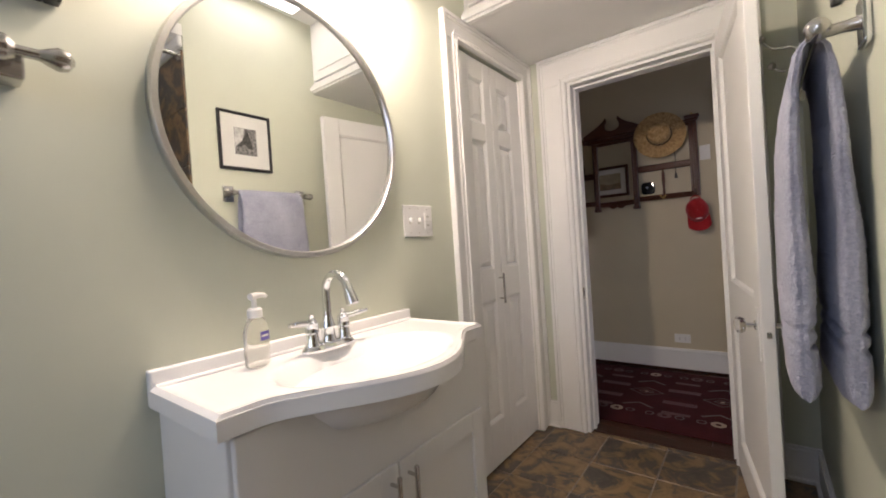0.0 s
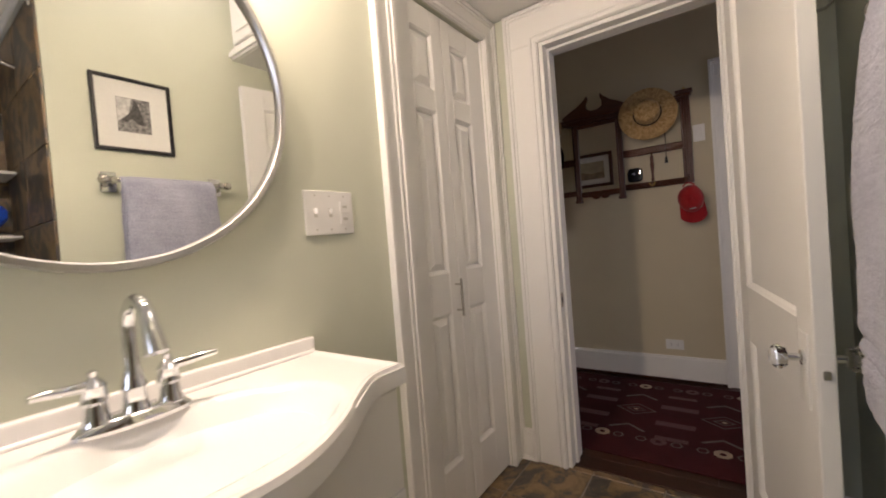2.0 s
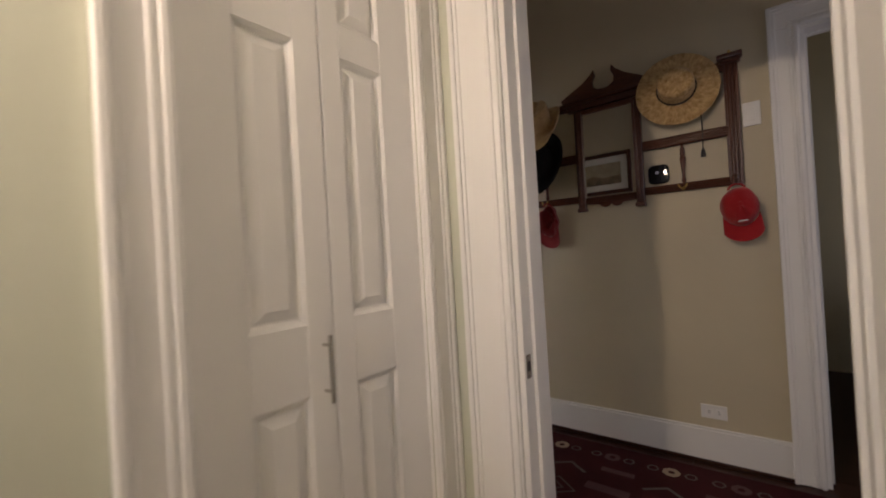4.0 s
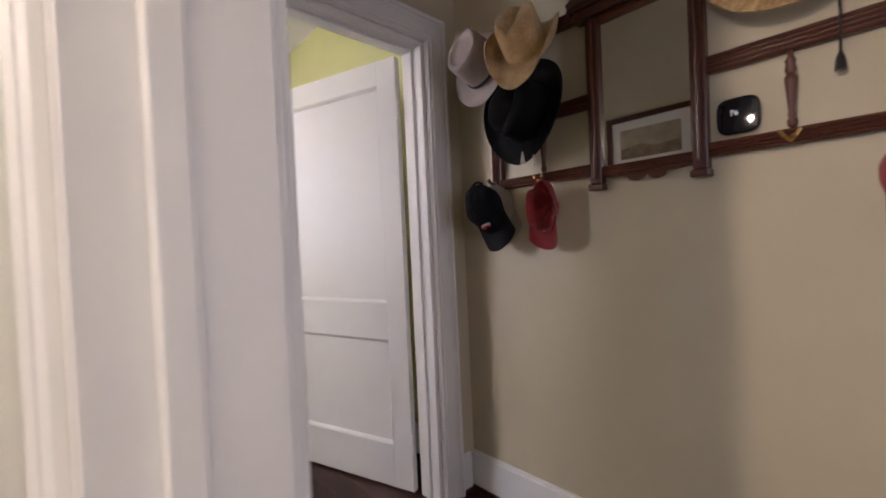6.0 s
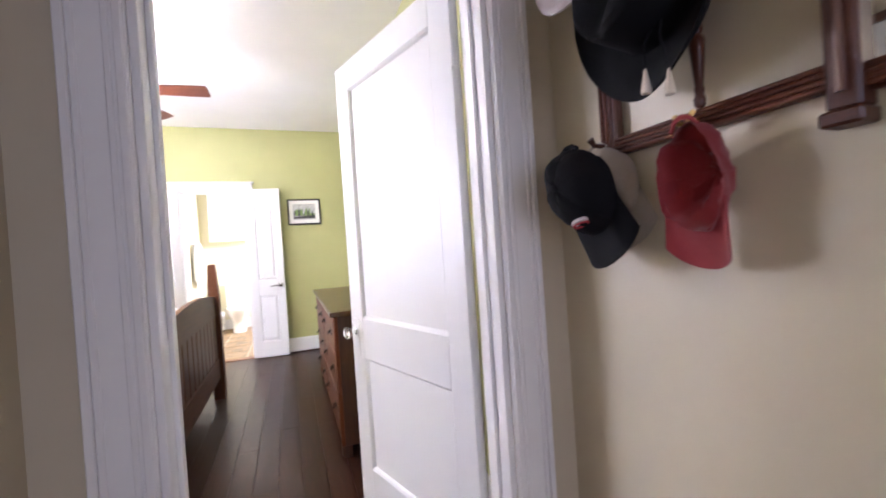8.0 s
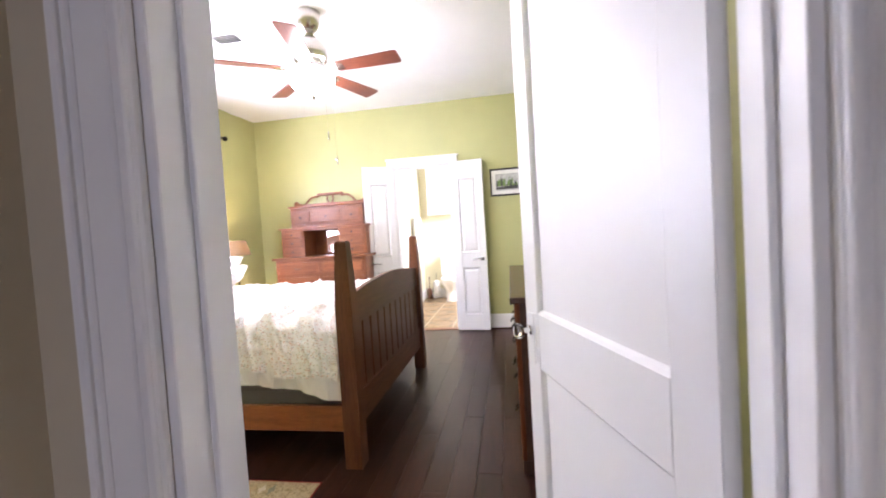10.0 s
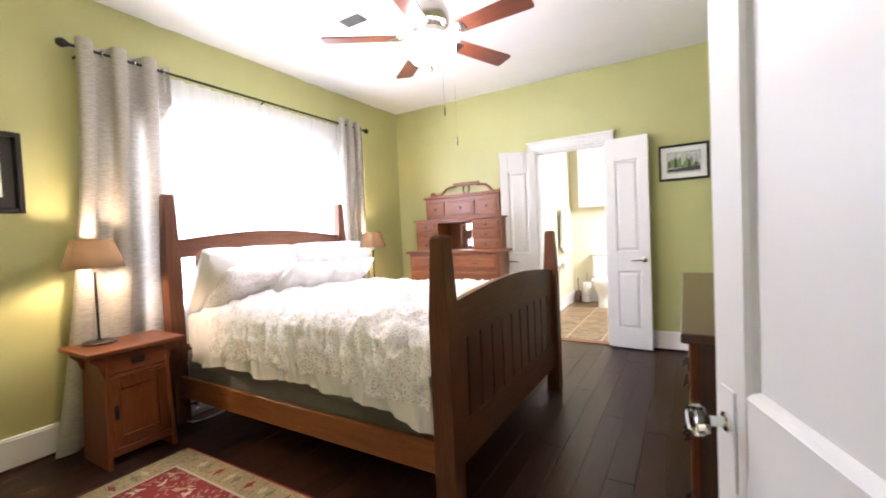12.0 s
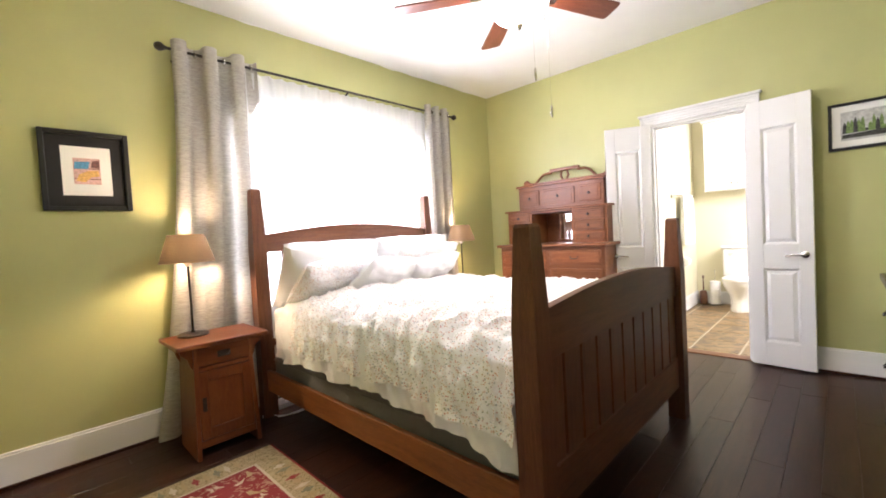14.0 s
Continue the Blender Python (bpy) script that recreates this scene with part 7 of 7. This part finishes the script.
RUG_RED = cloth("deep_red_wool", (0.20, 0.010, 0.010), (0.30, 0.018, 0.018), 180, 0.95, 0.8)
RUG_CREAM = cloth("cream_wool", (0.46, 0.38, 0.25), (0.60, 0.51, 0.36), 180, 0.95, 0.8)
RUG_TAN = cloth("tan_wool", (0.34, 0.24, 0.10), (0.44, 0.33, 0.16), 180, 0.95, 0.8)
RUG_GREEN = cloth("dull_green_wool", (0.16, 0.16, 0.09), (0.23, 0.22, 0.13), 180, 0.95, 0.8)


def rug_wool(name, ground, figure, scale, cut):
    m, nt, b = _mat(name)
    v = _coords(nt)
    n = _noise(nt, v, scale, 2, 0.4, 2.2)
    f = _noise(nt, v, 190, 2)
    r = _ramp(nt, n, [(cut - 0.02, ground), (cut, figure), (cut + 0.07, figure), (cut + 0.09, ground)])
    nt.links.new(_mix(nt, 0.10, r, _ramp(nt, f, [(0.3, tuple(c * 0.6 for c in ground)), (0.7, figure)])), b.inputs["Base Color"])
    b.inputs["Roughness"].default_value = 0.95
    _bump(nt, b, f, 0.8, 0.002)
    return m


RUG_BORDER = rug_wool("cream_border_wool", (0.44, 0.355, 0.20), (0.26, 0.20, 0.09), 26, 0.5)
RUG_FIELD = rug_wool("red_field_wool", (0.21, 0.010, 0.014), (0.36, 0.20, 0.13), 15, 0.60)


def floral(name):
    m, nt, b = _mat(name)
    v = _coords(nt)
    vo = nt.nodes.new("ShaderNodeTexVoronoi")
    vo.inputs["Scale"].default_value = 104.0
    nt.links.new(v, vo.inputs["Vector"])
    dots = _ramp(nt, vo.outputs["Distance"], [(0.28, (1, 1, 1)), (0.40, (0, 0, 0))])
    sep = nt.nodes.new("ShaderNodeSeparateColor")
    nt.links.new(vo.outputs["Color"], sep.inputs[0])
    ink = _ramp(nt, sep.outputs[0], [(0.0, (0.60, 0.25, 0.20)), (0.3, (0.70, 0.50, 0.36)), (0.5, (0.46, 0.48, 0.34)), (0.72, (0.38, 0.40, 0.48)), (1.0, (0.70, 0.46, 0.42))])
    pick = _ramp(nt, sep.outputs[1], [(0.04, (0, 0, 0)), (0.10, (1, 1, 1))])
    vine = _noise(nt, v, 60, 2, 0.5, 1.0)
    vines = _ramp(nt, vine, [(0.56, (0, 0, 0)), (0.60, (0.22, 0.22, 0.22))])
    base = _mix(nt, vines, (0.895, 0.88, 0.88), (0.66, 0.60, 0.54))
    amount = _mix(nt, 1.0, dots, pick, "MULTIPLY")
    nt.links.new(_mix(nt, amount, base, ink), b.inputs["Base Color"])
    b.inputs["Roughness"].default_value = 0.9
    _bump(nt, b, _noise(nt, v, 38, 5), 0.5, 0.006)
    return m


FLORAL = floral("tiny_floral_cotton")


def linen_weave(name):
    m, nt, b = _mat(name)
    h = _noise(nt, _coords(nt, (25, 25, 260)), 1.0, 4, 0.6)
    g = _noise(nt, _coords(nt, (300, 300, 40)), 1.0, 2, 0.6)
    col = _ramp(nt, h, [(0.32, (0.36, 0.33, 0.28)), (0.55, (0.56, 0.53, 0.465)), (0.75, (0.68, 0.65, 0.58))])
    col = _mix(nt, 0.3, col, _ramp(nt, g, [(0.3, (0.33, 0.31, 0.28)), (0.7, (0.55, 0.53, 0.5))]))
    nt.links.new(col, b.inputs["Base Color"])
    b.inputs["Roughness"].default_value = 0.85
    _bump(nt, b, h, 0.4, 0.002)
    tr = nt.nodes.new("ShaderNodeBsdfTranslucent")
    nt.links.new(col, tr.inputs[0])
    mx = nt.nodes.new("ShaderNodeMixShader")
    mx.inputs[0].default_value = 0.32
    nt.links.new(b.outputs[0], mx.inputs[1])
    nt.links.new(tr.outputs[0], mx.inputs[2])
    nt.links.new(mx.outputs[0], nt.nodes["Material Output"].inputs[0])
    return m


CURTAIN = linen_weave("grey_beige_slub_linen")


def thin_cloth(name, colour, through_part, clear):
    m, nt, b = _mat(name)
    b.inputs["Base Color"].default_value = (*colour, 1)
    b.inputs["Roughness"].default_value = 0.9
    f = _noise(nt, _coords(nt), 260, 2)
    nt.links.new(_ramp(nt, f, [(0.3, tuple(c * 0.85 for c in colour)), (0.7, colour)]), b.inputs["Base Color"])
    tr = nt.nodes.new("ShaderNodeBsdfTranslucent")
    tr.inputs[0].default_value = (*colour, 1)
    mx = nt.nodes.new("ShaderNodeMixShader")
    mx.inputs[0].default_value = through_part
    nt.links.new(b.outputs[0], mx.inputs[1])
    nt.links.new(tr.outputs[0], mx.inputs[2])
    out = mx.outputs[0]
    if clear:
        tp = nt.nodes.new("ShaderNodeBsdfTransparent")
        m2 = nt.nodes.new("ShaderNodeMixShader")
        m2.inputs[0].default_value = clear
        nt.links.new(out, m2.inputs[1])
        nt.links.new(tp.outputs[0], m2.inputs[2])
        out = m2.outputs[0]
    nt.links.new(out, nt.nodes["Material Output"].inputs[0])
    return m


SHEER = thin_cloth("white_sheer", (0.9, 0.9, 0.91), 0.55, 0.16)
SHADE = thin_cloth("tan_linen_shade", (0.15, 0.10, 0.055), 0.035, 0.0)
SHADE_EDGE = cloth("tan_shade_trim", (0.25, 0.17, 0.09), (0.34, 0.24, 0.14))

bed()
mattress()
duvet()
pillow(pose(-3.90, 0.44, 0.965, -28, 0, 2), 0.78, 0.49, 0.28, LINEN, "large white pillow against the headboard", 1)
pillow(pose(-4.66, 0.44, 0.965, -28, 0, -2), 0.78, 0.50, 0.28, LINEN, "large white pillow against the headboard", 2)
pillow(pose(-3.84, 0.60, 0.925, -48, 3, 8), 0.62, 0.40, 0.17, FLORAL, "floral print pillow leaning on the white ones", 3)
pillow(pose(-4.68, 0.60, 0.945, -42, 0, -4), 0.62, 0.44, 0.17, FLORAL, "floral print pillow leaning on the white ones", 4)
pillow(pose(-4.17, 0.76, 0.91, -50, -5, 8), 0.52, 0.38, 0.15, LINEN, "small square white cushion", 5, "cushion", "cushion")
pillow(pose(-4.60, 0.78, 0.90, -50, 5, -4), 0.46, 0.36, 0.15, LINEN, "small square white cushion", 6, "cushion", "cushion")
_n = nightstand(pose(-3.115, 0.41, 0))
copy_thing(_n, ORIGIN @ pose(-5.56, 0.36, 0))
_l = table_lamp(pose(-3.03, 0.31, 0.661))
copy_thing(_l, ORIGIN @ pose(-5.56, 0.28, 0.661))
hutch()
dresser()
ceiling_fan()
curtain(-3.07, -3.60, -2.84, -3.54, WY + 0.125, 0.02, 2.50, 3, 1.0, "grey-beige linen curtain drawn to the side of the window")
curtain(-5.26, -5.62, -5.24, -5.64, WY + 0.125, 0.02, 2.50, 3, 2.0, "grey-beige linen curtain drawn to the side of the window")
window_set()
picture("wall_picture", pose(-2.63, WY, 1.665, 0, 0, 180), 0.395, 0.455, 0.026, 0.062, BLACK, BLACKMAT, art_blocks, "small bright painting with a black mat and dark frame", 0.03, (PAPER, 0.05, 0.065))
picture("wall_picture", pose(WX, 3.295, 1.785, 0, 0, 90), 0.405, 0.33, 0.02, 0.045, BLACK, PAPER, art_skyline, "print of green trees in a thin black frame")
picture("wall_picture", pose(-5.52, NY, 1.78), 0.66, 0.75, 0.035, 0.07, BLACK, GREYMAT, art_poster, "tall framed print with a grey mat", 0.03)
wall_tv()
speaker()
persian_rug()
second_bath()
power_strip()
ceiling_vent()
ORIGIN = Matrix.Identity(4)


# ---- floor pieces ----
def shared_piece(name, mesh_of, key, size, material, parent, loc, store={}):
    k = (name, key)
    if k not in store:
        bm = mesh_of(*size)
        me = bpy.data.meshes.new(name)
        bm.to_mesh(me)
        bm.free()
        me.materials.append(material)
        store[k] = me
    ob = new(name, store[k])
    ob.parent = parent
    ob.location = loc
    return ob


def piece(w, d, h, bev):
    return box(-w / 2, w / 2, -d / 2, d / 2, -h, 0, bev)


def tile_floor(name, label, x0, x1, y0, y1, ox, oy, size, material, grout, gap=0.006):
    f = setting(name, box(x0, x1, y0, y1, -0.0115, -0.0035), grout, label, "floor")
    xs = [x0] + [ox + k * size for k in range(-40, 60) if x0 + 0.02 < ox + k * size < x1 - 0.02] + [x1]
    ys = [y0] + [oy + k * size for k in range(-40, 60) if y0 + 0.02 < oy + k * size < y1 - 0.02] + [y1]
    rnd = random.Random(3)
    for a, b in zip(xs, xs[1:]):
        for c, d in zip(ys, ys[1:]):
            w, dd = round(b - a - gap, 3), round(d - c - gap, 3)
            shared_piece("tile", piece, (name, w, dd), (w, dd, 0.006, 0.0022), material, f, ((a + b) / 2, (c + d) / 2, rnd.uniform(-0.0008, 0.0006)))
    return f


tile_floor("floor_bath", "dark slate tile floor with ochre patches", VX - 0.60, 0.98, -1.30, DY0 + 0.035, -0.735, 2.095, 0.305, SLATE, GROUT)
tile_floor("floor_second_bath", "warm ochre slate tile floor", -9.00, FX - 0.02, 1.65, 3.62, -6.52, 2.12, 0.38, SLATE_WARM, GROUT_PALE, 0.016)

_wf = setting("floor_wood", box(FX - 0.02, 1.0, WY, NY + 0.12, -0.0116, -0.0045), BLACK, "dark brown hand-scraped wood plank floor", "floor")
_rnd = random.Random(11)
_y = WY
_row = 0
while _y < NY + 0.12 - 0.01:
    _wd = 0.127
    _hi = min(_y + _wd, NY + 0.12)
    _x = FX - 0.02 - _rnd.uniform(0, 1.2)
    _end = 1.0
    while _x < _end - 0.02:
        _len = _rnd.choice((0.9, 1.2, 1.5, 1.8))
        _a, _b = max(_x, FX - 0.02), min(_x + _len, _end)
        _solid = _hi <= DY0 + 0.04
        if _solid:
            _b = min(_b, BX + 0.02)
        if _b - _a > 0.03:
            _w, _d = round(_b - _a - 0.001, 3), round(_hi - _y - 0.001, 4)
            shared_piece("plank", piece, (_w, _d), (_w, _d, 0.006, 0.0009), PLANK, _wf, ((_a + _b) / 2, (_y + _hi) / 2, _rnd.uniform(-0.0006, 0.0004)))
        _x += _len
    _y = _hi
_th = setting("threshold_bath", box(DO[0] + 0.018, DO[1] - 0.018, DY0 + 0.03, DY0 + 0.07, 0.0, 0.006, 0.002), PLANK, "dark wood threshold at the bathroom door", "threshold")
setting("threshold_pair", box(FX - 0.10, FX + 0.01, PO[0] + 0.018, PO[1] - 0.018, 0.0, 0.007, 0.002), CHERRY, "brown wood threshold under the pair of doors", "threshold")
